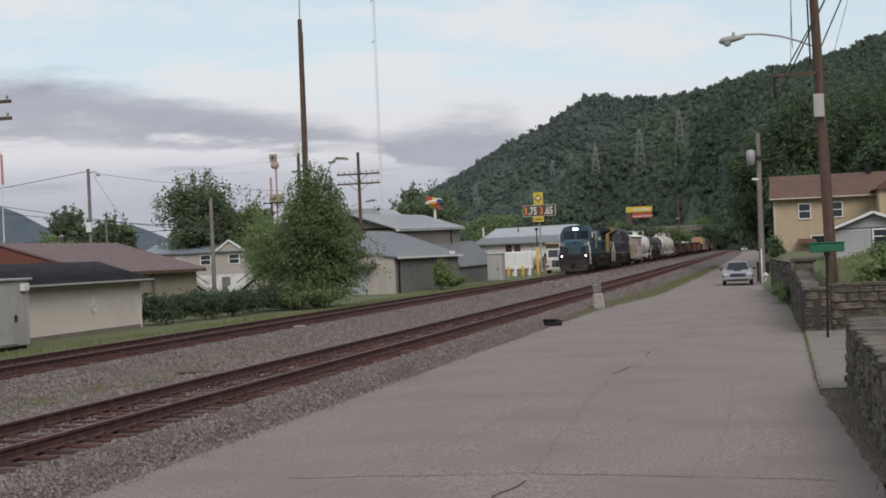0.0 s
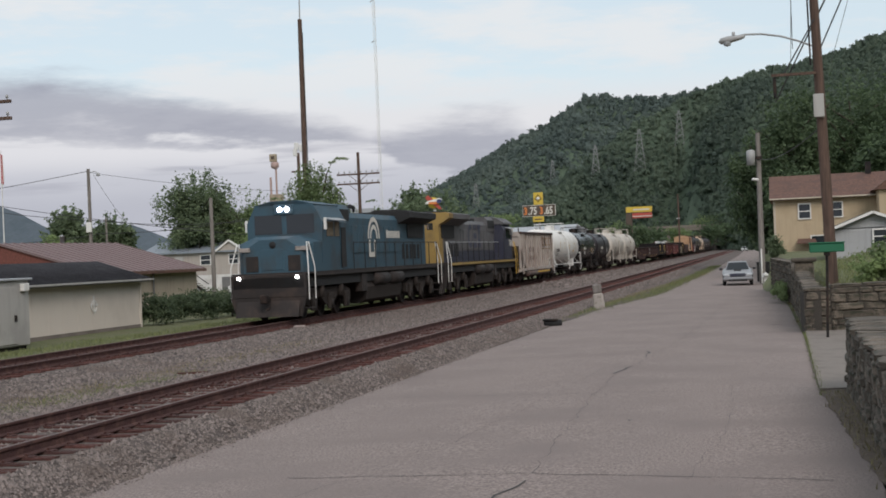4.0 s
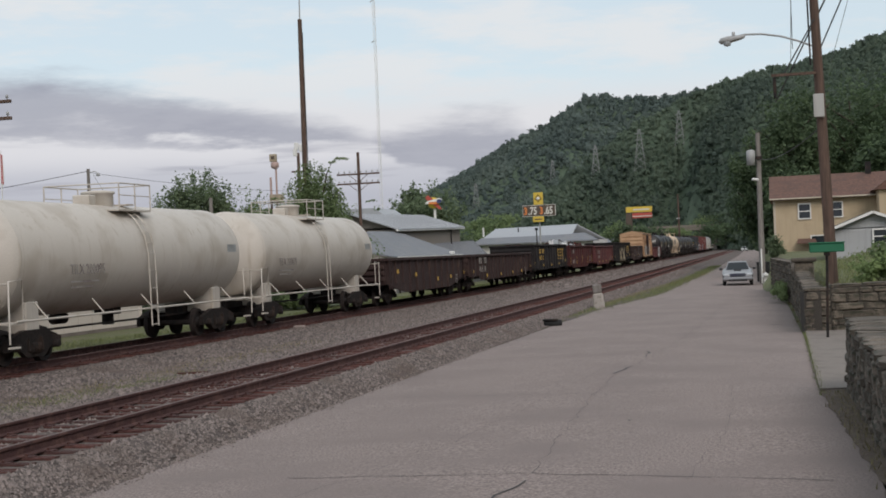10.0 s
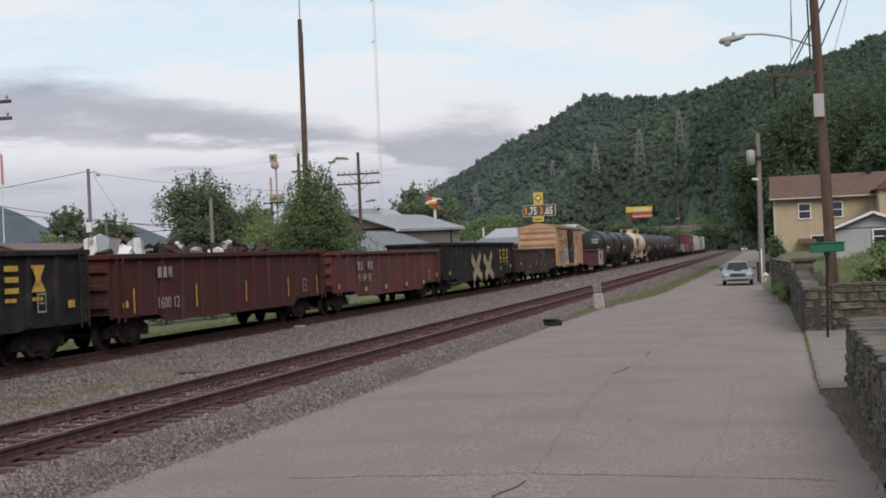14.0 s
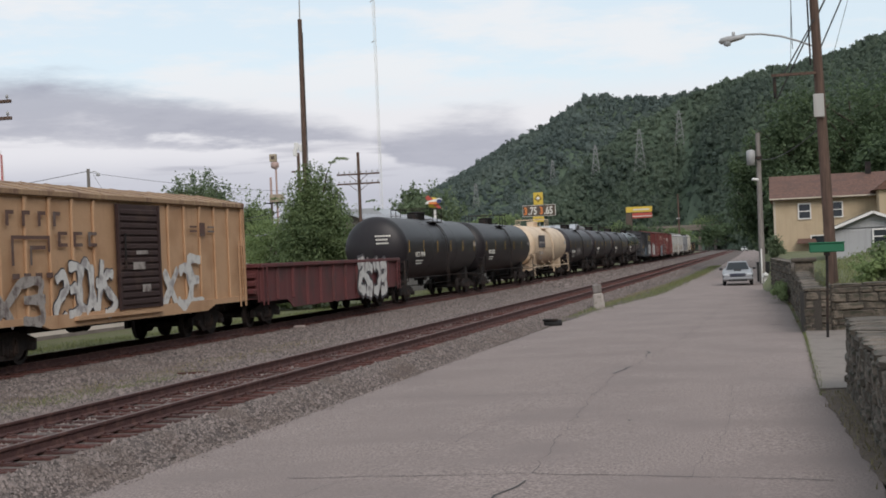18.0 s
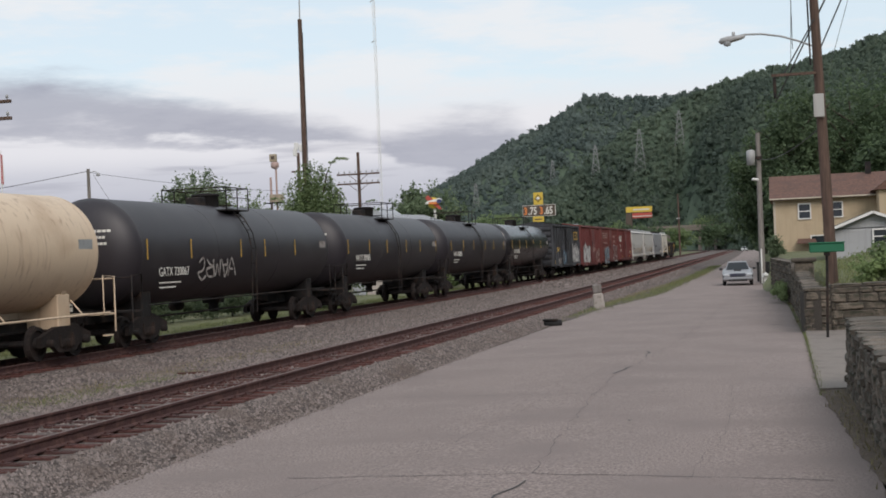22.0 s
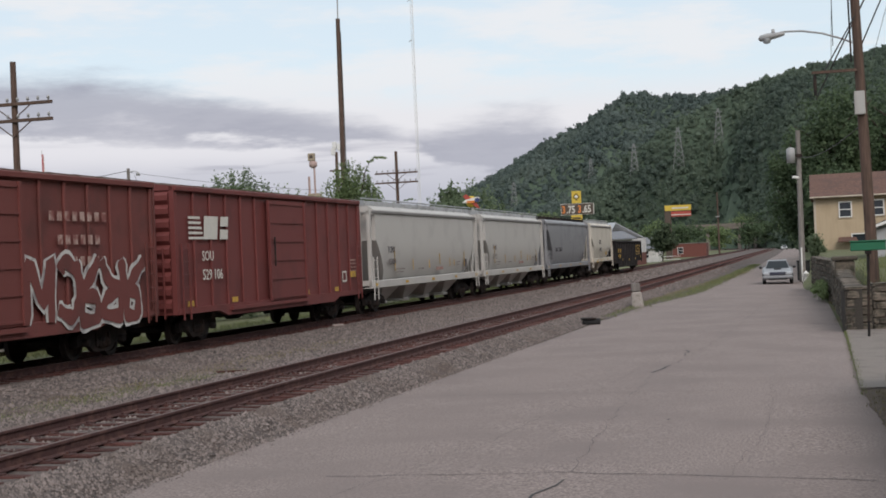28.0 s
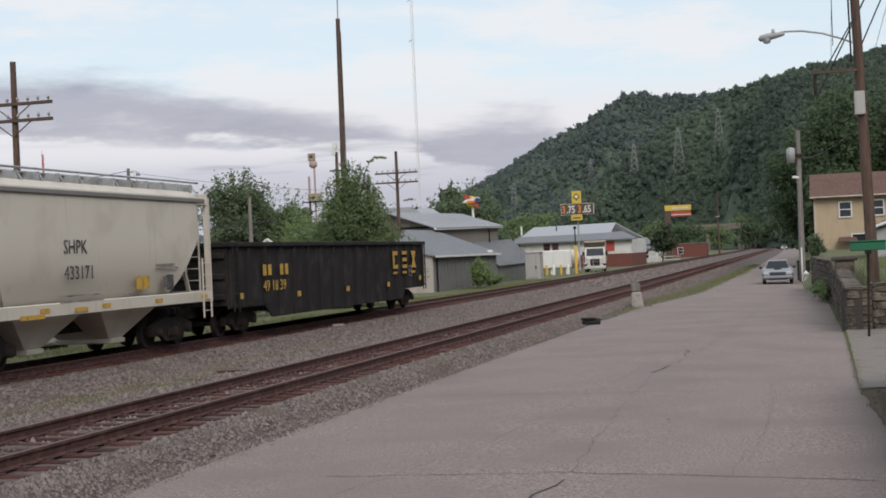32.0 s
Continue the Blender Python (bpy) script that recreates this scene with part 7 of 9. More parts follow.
for out in (((1.8, 2.88), (2.72, 2.88), (2.82, 3.53), (1.9, 3.53)), ((2.9, 2.88), (3.45, 2.88), (3.5, 3.16), (2.95, 3.16)), ((2.97, 3.25), (3.5, 3.25), (3.55, 3.53), (3.02, 3.53))):
    emb.prism([(-hb - 0.05 + u, w) for u, w in out], 1.535, 1.541, "x")
part("emblem", emb, "cream_lettering", c, "white striped company emblem")
marks("reflector", [(-hb + 0.5 + 3 * k, -hb + 0.9 + 3 * k, 1.05, 1.2) for k in range(5)], "yellow_mark", c, 1.57)
marks("data_panel", [(hb - 2.2, hb - 1.75, 1.35, 1.41), (hb - 2.2, hb - 1.75, 1.68, 1.74), (hb - 2.2, hb - 2.14, 1.41, 1.68), (hb - 1.81, hb - 1.75, 1.41, 1.68)], "cream_lettering", c, 1.535)
marks("placard", [(hb - 1.3, hb - 0.7, 1.5, 1.72)], "yellow_mark", c, 1.535)
marks("data_lines", [(hb - 1.3, hb - 0.6, 2.1 - 0.13 * k, 2.15 - 0.13 * k) for k in range(4)], "faded_letter", c, 1.535)
for front, rear, label, digits, ink in ((633.1, 652.0, "light grey covered hopper with black number", "450484", "graffiti_dark"), (652.0, 670.0, "light grey covered hopper", "450223", "dim_letter")):
    c, hb = covered_hopper(front, rear, label, "cov_grey", 4, ("TCMX", digits), ink, 1.15, 1.5, shift=0.45, drop=0.2, big=0.36, eave=3.95, knee=2.85, rows_gap=0.68)
    marks("reflector", [(y, y + 0.07, z0, z1) for y, z0, z1 in ((-5.75, 1.62, 2.55), (-3.1, 1.62, 2.05), (-0.5, 1.62, 2.0), (1.3, 1.75, 2.25), (3.1, 1.65, 2.0), (3.9, 1.65, 1.95), (5.9, 1.6, 2.3))], "yellow_mark", c, 1.545, 0.012)
    marks("data_lines", [(-5.5, -4.3, 1.66, 1.71), (-5.5, -4.5, 1.54, 1.58), (-2.3, -1.4, 1.62, 1.67), (4.5, 5.2, 1.8, 1.86), (4.5, 5.1, 1.68, 1.72)], "dim_letter", c, 1.54, 0.012)
    marks("faded_emblem", [(0.7, 1.9, 1.52, 1.66)], "faded_letter", c, 1.54, 0.012)
c, hb = covered_hopper(670.0, 689.3, "slate grey covered hopper", "cov_slate", 3, ("NAHX  560060", ""), "graffiti_dark", 1.15, 2.0, True, 1.1, 0.45, 0.40, 3.95, 3.5)
marks("faded_emblem", [(0.1, 1.4, 2.65, 3.2)] + [(1.75 + 0.55 * k, 2.1 + 0.55 * k, 2.95, 3.15) for k in range(8)], "cov_faded", c, 1.548, 0.008, "large faded pale lettering in plain bars")
c, hb = covered_hopper(689.3, 702.8, "short pale beige covered hopper", "cov_light", 2, ("SHPK", "433171"), "graffiti_dark", 1.3, 1.5, False, 2.55, eave=3.95, knee=2.95)
marks("placard", [(1.6, 2.3, 1.62, 1.95)], "yellow_mark", c, 1.556)
marks("placard", [(3.1, 3.6, 1.62, 1.92)], "graffiti_dark", c, 1.556)
marks("data_lines", [(2.7, 4.0, 2.1, 2.14), (2.7, 3.8, 2.2, 2.24), (-2.1, -0.2, 1.55, 1.6), (-2.1, -0.1, 1.42, 1.46), (0.6, 1.3, 1.5, 1.55)], "dim_letter", c, 1.556)
marks("reflector", [(-3.8, -2.8, 1.12, 1.22), (-1.5, -0.9, 1.2, 1.3)], "yellow_mark", c, 1.575)
gondola(702.8, 725.1, "long black gondola car with yellow letters at the tail", "gon_black", 2.8, 0.45, 17, 0, number=("49 18 39", -8.0, 1.28), squares=[(-9.8, 1.2), (-5, 1.1), (0, 1.1), (5, 1.1), (9.6, 1.25)], brand=(5.75, 1.7, 0.66, 0.7))
scrap(332.0, 13, 1.9, 2.25, 0.5, 3, 130, 0.14)

# ---- buildings and street furniture ----
mat("garage_siding", (0.62, 0.555, 0.495), 0.8, streaks=(0.60, 0.535, 0.48), streak_cut=(0.5, 0.9), grain=0.04, spots=(0.57, 0.51, 0.455), spot_size=0.7)
mat("shingle_dark", (0.030, 0.029, 0.034), 0.95, spec=0.2, spots=(0.042, 0.040, 0.045), spot_size=2.0, grain=0.35, grain_size=9, stretch=(1, 1, 1), bump=0.6, bump_size=12)
mat("shingle_brown", (0.130, 0.070, 0.053), 0.9, spots=(0.10, 0.058, 0.047), spot_size=1.0, grain=0.3, grain_size=6, bump=0.5, bump_size=8)
mat("maroon_metal", (0.185, 0.128, 0.128), 0.6, streaks=(0.16, 0.108, 0.108), grain=0.06, bump=0.05)
mat("red_brick", (0.155, 0.055, 0.043), 0.9, grain=0.25, grain_size=10, spots=(0.15, 0.055, 0.045), spot_size=1.5, bump=0.4)
mat("tan_siding", (0.37, 0.315, 0.25), 0.8, streaks=(0.29, 0.245, 0.2), grain=0.06)
mat("pale_siding", (0.41, 0.37, 0.335), 0.8, streaks=(0.35, 0.31, 0.28), grain=0.06)
mat("white_block", (0.66, 0.65, 0.63), 0.85, spots=(0.52, 0.5, 0.48), spot_size=1.2, grain=0.06)
mat("old_trim", (0.47, 0.41, 0.33), 0.7, streaks=(0.36, 0.31, 0.25), grain=0.08)
mat("screen_glass", (0.016, 0.02, 0.024), 0.3, spec=0.25, grain=0.05, bump=0)
mat("beige_siding", (0.45, 0.355, 0.24), 0.8, streaks=(0.40, 0.31, 0.21), grain=0.06, spots=(0.42, 0.33, 0.22), spot_size=1.3)
mat("blue_grey_roof", (0.23, 0.26, 0.30), 0.55, streaks=(0.19, 0.21, 0.24), grain=0.08, bump=0.1)
mat("slate_metal", (0.165, 0.172, 0.19), 0.6, streaks=(0.13, 0.13, 0.14), grain=0.08, spots=(0.19, 0.19, 0.2), spot_size=0.8)
mat("light_metal", (0.36, 0.375, 0.40), 0.55, streaks=(0.29, 0.30, 0.32), grain=0.06)
mat("dark_wall", (0.15, 0.147, 0.147), 0.75, streaks=(0.10, 0.098, 0.097), streak_cut=(0.48, 0.75), grain=0.1, spots=(0.17, 0.165, 0.16), spot_size=1.0)
mat("warm_wall", (0.24, 0.21, 0.185), 0.8, streaks=(0.19, 0.165, 0.145), grain=0.08)
mat("grey_siding", (0.37, 0.375, 0.385), 0.8, streaks=(0.32, 0.325, 0.335), grain=0.06)
mat("cabinet_grey", (0.40, 0.39, 0.375), 0.6, streaks=(0.31, 0.295, 0.28), streak_cut=(0.5, 0.8), grain=0.06)
mat("container_grey", (0.40, 0.385, 0.365), 0.65, streaks=(0.34, 0.325, 0.31), grain=0.06, spots=(0.33, 0.315, 0.30), spot_size=0.9)
mat("sign_yellow", (0.62, 0.44, 0.06), 0.5, grain=0.06)
mat("sign_brown", (0.085, 0.06, 0.045), 0.6, grain=0.1)
mat("sign_orange", (0.7, 0.22, 0.05), 0.5, grain=0.05)
mat("sign_red", (0.42, 0.07, 0.05), 0.5, grain=0.06)
mat("sign_green", (0.012, 0.125, 0.062), 0.45, grain=0.06)
mat("post_yellow", (0.58, 0.36, 0.05), 0.6, grain=0.1)
mat("car_silver", (0.27, 0.275, 0.29), 0.35, metal=0.15, grain=0.04, bump=0)
mat("truck_white", (0.62, 0.60, 0.56), 0.45, grain=0.06, spots=(0.5, 0.47, 0.43), spot_size=1.0)
mat("truck_tan", (0.36, 0.30, 0.22), 0.7, grain=0.1, spots=(0.28, 0.22, 0.17), spot_size=1.0)
mat("pinkish_steel", (0.42, 0.30, 0.27), 0.7, grain=0.1)
mat("flag_red", (0.42, 0.06, 0.07), 0.8, grain=0.1)
mat("flag_blue", (0.05, 0.06, 0.16), 0.8, grain=0.1)
mat("pylon_steel", (0.22, 0.23, 0.23), 0.7, grain=0.1, bump=0)
MAT["car_lamp"] = glass("car_lamp", (0.5, 0.52, 0.55))


def window(parent, face, at, wide, high, trim="white_paint", bars=1):
    """A window set on a wall: face '-y' looks along -y, '+x' along +x; at is its lower middle."""
    x, y, z = at
    f = Geo()
    if face == "-y":
        for a, b, c, d in ((-wide / 2 - 0.08, -wide / 2, -0.08, high + 0.08), (wide / 2, wide / 2 + 0.08, -0.08, high + 0.08), (-wide / 2, wide / 2, -0.08, 0), (-wide / 2, wide / 2, high, high + 0.08), (-wide / 2, wide / 2, high / 2 - 0.03, high / 2 + 0.03)):
            f.box(x + a, x + b, y - 0.06, y + 0.02, z + c, z + d)
        p = Geo().box(x - wide / 2, x + wide / 2, y - 0.02, y + 0.01, z, z + high)
    else:
        for a, b, c, d in ((-wide / 2 - 0.08, -wide / 2, -0.08, high + 0.08), (wide / 2, wide / 2 + 0.08, -0.08, high + 0.08), (-wide / 2, wide / 2, -0.08, 0), (-wide / 2, wide / 2, high, high + 0.08), (-wide / 2, wide / 2, high / 2 - 0.03, high / 2 + 0.03)):
            f.box(x - 0.02, x + 0.06, y + a, y + b, z + c, z + d)
        p = Geo().box(x - 0.01, x + 0.02, y - wide / 2, y + wide / 2, z, z + high)
    w = part("window", p, "window_glass", parent)
    part("window_frame", f, trim, w)
    return w


def slab(points, thick):
    """A roof plane with thickness, from its upper corners."""
    n = len(points)
    g = Geo()
    g.add(list(points) + [(x, y, z - thick) for x, y, z in points], [tuple(range(n)), tuple(range(2 * n - 1, n - 1, -1))] + [(i, (i + 1) % n, n + (i + 1) % n, n + i) for i in range(n)])
    return g


def lap_boards(parent, x0, x1, y, z0, z1, step, m, axis="x"):
    """Overlapping boards on a wall that looks along -y (axis x) or +x (axis y)."""
    n = int((z1 - z0) / step)
    for i in range(n):
        a, b = z0 + i * step, z0 + (i + 1) * step
        if axis == "x":
            g = Geo().prism([(y, a), (y - 0.035, a), (y - 0.012, b), (y, b)], x0, x1, "x")
        else:
            g = Geo().prism([(y, a), (y + 0.035, a), (y + 0.012, b), (y, b)], x0, x1, "y")
        part("board", g, m, parent)


G = 0.18
# pale garage beside the track
b = thing("garage", "pale sided garage with a dark shingle roof", "garage")
part("wall", Geo().box(-30.2, -26.05, 39.5, 53.6, G - 0.1, 2.2), "garage_siding", b)
part("foundation", Geo().box(-30.22, -26.02, 39.48, 53.62, G - 0.1, G + 0.16), "concrete", b)
for i in range(12):
    y = 40.6 + i * 1.1
    part("panel_batten", Geo().box(-26.05, -26.042, y - 0.012, y + 0.012, G + 0.16, 2.1), "garage_siding", b)
part("corner_trim", Geo().box(-26.06, -26.01, 53.5, 53.64, G, 2.2), "garage_siding", b)
part("roof", slab([(-25.7, 39.2, 2.22), (-25.7, 54.0, 2.22), (-28.1, 54.0, 3.0), (-28.1, 39.2, 3.0)], 0.1), "shingle_dark", b)
part("roof", slab([(-28.1, 39.2, 3.0), (-28.1, 54.0, 3.0), (-30.5, 54.0, 2.2), (-30.5, 39.2, 2.2)], 0.1), "shingle_dark", b)
part("gable", Geo().prism([(-30.2, 2.15), (-26.05, 2.15), (-28.1, 2.92)], 53.4, 53.58, "y"), "garage_siding", b)
part("fascia", Geo().box(-25.7, -25.66, 39.2, 54.0, 2.08, 2.2), "dark_wall", b)
part("gutter", Geo().box(-25.68, -25.58, 39.2, 54.0, 2.13, 2.2), "cabinet_grey", b)
for i in range(18):
    part("shingle_course", Geo().prism([(39.2, 2.235 + i * 0.0415), (54.0, 2.235 + i * 0.0415), (54.0, 2.25 + i * 0.0415), (39.2, 2.25 + i * 0.0415)], -25.72 - i * 0.133, -25.70 - i * 0.133, "x"), "shingle_dark", b)
e = Geo().tube([(-26.0, 49.5 + 0.22 * math.cos(a), 1.25 + 0.22 * math.sin(a)) for a in [k * 0.55 for k in range(12)]], 0.025, 6)
e.bar((-26.0, 49.5, 0.95), (-26.0, 49.5, 1.65), 0.04).bar((-26.0, 49.2, 1.3), (-26.0, 49.8, 1.3), 0.04)
part("wall_ornament", e, "white_paint", b, "pale wall ornament")

# grey steel shed with a signal hut's look
b = thing("steel_hut", "grey steel equipment hut beside the track", "hut")
part("body", Geo().box(-25.6, -24.0, 36.4, 41.3, G + 0.12, 2.4, 0.03), "container_grey", b)
part("roof", Geo().box(-25.7, -23.9, 36.3, 41.4, 2.4, 2.48, 0.02), "light_metal", b)
part("skid", Geo().box(-25.5, -24.1, 36.5, 41.2, G - 0.1, G + 0.12), "dark_steel", b)
d = part("door", Geo().box(-24.0, -23.96, 39.4, 40.5, G + 0.2, 2.2, 0.01), "container_grey", b)
part("handle", Geo().box(-23.96, -23.9, 40.3, 40.38, 1.1, 1.3), "dark_steel", d)
part("vent", Geo().box(-24.0, -23.97, 37.4, 38.0, 1.6, 2.0), "dark_wall", b)
part("junction_box", Geo().box(-24.0, -23.85, 40.75, 41.1, 2.05, 2.3, 0.02), "white_paint", b)

# hall with brick gable and maroon roof
b = thing("hall", "low tan hall with a maroon metal roof and brick gable", "building")
part("wall", Geo().box(-41.5, -31.4, 60.4, 71.6, G - 0.1, 2.6), "tan_siding", b)
part("brick_gable", Geo().prism([(-41.5, 0.0), (-31.3, 0.0), (-31.3, 2.6), (-36.3, 4.0), (-41.5, 2.6)], 60.1, 60.4, "y"), "red_brick", b)
part("gable", Geo().prism([(-41.5, 2.5), (-31.4, 2.5), (-36.3, 4.0)], 71.4, 71.6, "y"), "tan_siding", b)
for x0, x1, z0, z1 in ((-31.0, -36.3, 2.5, 4.1), (-36.3, -41.8, 4.1, 2.5)):
    part("roof", slab([(x0, 60.0, z0), (x0, 72.0, z0), (x1, 72.0, z1), (x1, 60.0, z1)], 0.12), "maroon_metal", b)
for i in range(16):
    y = 60.4 + i * 0.76
    part("roof_rib", Geo().bar((-31.0, y, 2.52), (-36.3, y, 4.12), 0.05, 0.05), "maroon_metal", b)
part("fascia", Geo().box(-31.0, -30.96, 60.0, 72.0, 2.34, 2.5), "shingle_brown", b)
part("downpipe", Geo().tube([(-31.3, 66.0, 2.4), (-31.3, 66.0, G)], 0.05, 6), "dark_wall", b)
part("roof_vent", Geo().lathe([(3.9, 0.0), (3.9, 0.12), (4.45, 0.12), (4.45, 0.2), (4.55, 0.0)], 8, "z", (-36.6, 66.5, 0)), "galvanised", b)

# two-storey house with outside stairs
b = thing("house", "two-storey house, grey upper and white lower storey", "house")
part("lower_wall", Geo().box(-60.0, -49.9, 125.0, 133, -0.2, 1.75), "white_block", b)
part("upper_wall", Geo().box(-60.0, -49.9, 125.0, 133, 1.75, 4.0), "pale_siding", b)
lap_boards(b, -60.0, -49.9, 125.0, 1.78, 4.0, 0.2, "pale_siding")
part("roof", slab([(-60.4, 124.6, 4.0), (-49.6, 124.6, 4.0), (-50.6, 129, 5.1), (-60.4, 129, 5.1)], 0.14), "blue_grey_roof", b)
part("roof", slab([(-60.4, 129, 5.1), (-50.6, 129, 5.1), (-49.6, 133.4, 4.0), (-60.4, 133.4, 4.0)], 0.14), "blue_grey_roof", b)
part("gable_trim", Geo().bar((-52.6, 124.55, 3.95), (-51.2, 124.5, 4.95), 0.16).bar((-51.2, 124.5, 4.95), (-49.7, 124.55, 3.95), 0.16), "white_paint", b)
part("gable", Geo().prism([(-52.5, 3.95), (-49.8, 3.95), (-51.2, 4.9)], 124.62, 125.0, "y"), "pale_siding", b)
for x in (-53.8, -50.9):
    window(b, "-y", (x, 124.96, 2.75), 0.95, 0.85)
part("door", Geo().box(-56.9, -56.0, 124.9, 125.0, 1.8, 3.6), "cabinet_grey", b)
part("lower_door", Geo().box(-52.2, -51.4, 124.9, 125.0, -0.1, 1.5), "dark_wall", b)
for s, x in ((1, -55.6), (-1, -47.6)):
    g = Geo()
    for i in range(10):
        g.box(x + s * i * 0.26, x + s * i * 0.26 + 0.3, 123.6, 124.6, 1.7 - i * 0.19, 1.76 - i * 0.19)
    part("stair_treads", g, "dark_steel", b, "dark outside stairs")
    part("stair_rail", Geo().bar((x, 123.6, 2.7), (x + s * 2.6, 123.6, 0.9), 0.07).bar((x, 123.6, 1.7), (x + s * 2.6, 123.6, -0.1), 0.2), "dark_steel", b)

# houses seen through the trees
for x, y, w, h, m, r, lab in ((-57.5, 150, 8, 6.0, "white_block", "blue_grey_roof", "pale house with a blue-grey roof among trees"), (-46.2, 152, 5.2, 7.2, "light_metal", "light_metal", "tall grey metal building behind the trees"),
                              (-88, 130, 12, 4.2, "pale_siding", "blue_grey_roof", "low pale building with a blue-green roof")):
    b = thing("house", lab, "house")
    part("wall", Geo().box(x - w / 2, x + w / 2, y, y + 8, 0, h), m, b)
    part("roof", Geo().prism([(x - w / 2 - 0.3, h), (x + w / 2 + 0.3, h), (x + w / 2 - 1.2, h + 1.1), (x - w / 2 + 1.2, h + 1.1)], y - 0.3, y + 8.3, "y"), r, b)
    window(b, "-y", (x - w / 4, y - 0.02, h - 1.9), 0.9, 1.1)
    window(b, "-y", (x + w / 4, y - 0.02, h - 1.9), 0.9, 1.1)

# big metal building
b = thing("warehouse", "grey metal warehouse with a slate lean-to roof", "warehouse")
part("low_wall", Geo().box(-29.2, -26.0, 92.6, 111.6, 0, 2.7), "dark_wall", b)
for i in range(27):
    y = 92.8 + i * 0.7
    part("wall_rib", Geo().prism([(-26.0, y - 0.06), (-25.95, y - 0.03), (-25.95, y + 0.03), (-26.0, y + 0.06)], 0.15, 2.62, "z"), "dark_wall", b)
part("front_wall", Geo().box(-30.0, -26.0, 92.4, 92.6, 0, 2.7), "pale_siding", b)
part("front_door", Geo().box(-29.0, -28.0, 92.33, 92.42, 0.1, 2.1), "light_metal", b)
part("canopy", slab([(-29.8, 92.4, 2.3), (-27.2, 92.4, 2.3), (-27.2, 91.4, 2.15), (-29.8, 91.4, 2.15)], 0.08), "dark_wall", b)
part("lean_to_roof", slab([(-25.7, 92.2, 2.68), (-25.7, 111.9, 2.66), (-29.0, 104.3, 4.62)], 0.08), "slate_metal", b)
part("lean_to_roof", slab([(-25.7, 92.2, 2.68), (-29.0, 104.3, 4.62), (-29.0, 96.5, 4.6), (-29.6, 92.2, 3.4)], 0.08), "slate_metal", b)
part("eave_trim", Geo().box(-25.72, -25.64, 92.2, 111.9, 2.54, 2.68), "white_paint", b)
part("upper_wall", Geo().box(-40, -29.0, 103.9, 125.5, 0, 4.95), "warm_wall", b)
part("upper_gable", Geo().prism([(-40, 4.8), (-29.0, 4.8), (-32.5, 6.05)], 103.9, 104.1, "y"), "warm_wall", b)
part("upper_eave", Geo().bar((-28.7, 103.2, 4.72), (-28.7, 126.0, 5.1), 0.16, 0.18), "white_paint", b)
part("upper_roof", slab([(-28.6, 103.2, 4.82), (-28.6, 126.0, 5.18), (-32.5, 126.0, 6.45), (-32.5, 103.2, 6.15)], 0.1), "light_metal", b)
part("upper_roof", slab([(-32.5, 103.2, 6.15), (-32.5, 126.0, 6.45), (-40.2, 126.0, 4.9), (-40.2, 103.2, 4.8)], 0.1), "light_metal", b)
for i in range(24):
    y = 103.6 + i * 0.96
    part("roof_seam", Geo().bar((-28.6, y, 4.84 + 0.0158 * (y - 103.2)), (-32.5, y, 6.17 + 0.0132 * (y - 103.2)), 0.04, 0.05), "light_metal", b)
part("downpipe", Geo().tube([(-28.85, 121.5, 5.0), (-28.85, 121.5, 3.0)], 0.06, 6), "dark_steel", b)
part("downpipe", Geo().tube([(-25.9, 93.2, 2.6), (-25.9, 93.2, 0.1)], 0.06, 6).tube([(-28.95, 104.6, 4.7), (-28.95, 104.6, 2.8)], 0.05, 6), "dark_steel", b)
part("wall_lamp", Geo().box(-26.0, -25.6, 108.5, 108.8, 2.72, 2.95, 0.03).box(-28.9, -28.6, 105.2, 105.5, 4.2, 4.4, 0.03), "white_paint", b)

b = thing("shed", "low grey metal shed beside the warehouse", "shed")
part("wall", Geo().box(-33, -27.0, 116.2, 131.0, 0, 1.75), "dark_wall", b)
part("roof", slab([(-26.8, 115.9, 1.65), (-26.8, 131.2, 1.75), (-29.0, 131.2, 3.95), (-29.0, 115.9, 3.7)], 0.08), "slate_metal", b)
part("roof", slab([(-29.0, 115.9, 3.7), (-29.0, 131.2, 3.95), (-33.4, 131.2, 1.8), (-33.4, 115.9, 1.7)], 0.08), "slate_metal", b)
part("gable", Geo().prism([(-33.0, 1.6), (-27.0, 1.6), (-29.0, 3.6)], 116.2, 116.35, "y"), "slate_metal", b)
for i in range(20):
    y = 116.3 + i * 0.77
    part("roof_seam", Geo().bar((-26.8, y, 1.68 + 0.0065 * (y - 116)), (-29.0, y, 3.73 + 0.0163 * (y - 116)), 0.04, 0.05), "slate_metal", b)

b = thing("electric_cabinet", "tall pale grey steel cabinet on a concrete plinth", "cabinet")
part("plinth", Geo().box(-25.5, -24.0, 119.9, 121.4, 0.0, 0.28), "concrete", b)
part("body", Geo().box(-25.4, -24.1, 120.0, 121.3, 0.28, 2.55, 0.03), "cabinet_grey", b)
part("cap", Geo().box(-25.48, -24.02, 119.92, 121.38, 2.55, 2.63, 0.02), "cabinet_grey", b)
d = part("door", Geo().box(-25.2, -24.3, 119.96, 120.0, 0.4, 2.4, 0.01), "cabinet_grey", b)
part("handle", Geo().box(-24.5, -24.42, 119.9, 119.97, 1.2, 1.4), "dark_steel", d)

b = thing("storage_box", "bright white flat-sided trailer box on legs", "trailer")
part("shell", Geo().box(-28.85, -25.85, 145.2, 147.2, 0.85, 2.72, 0.08), "white_paint", b)
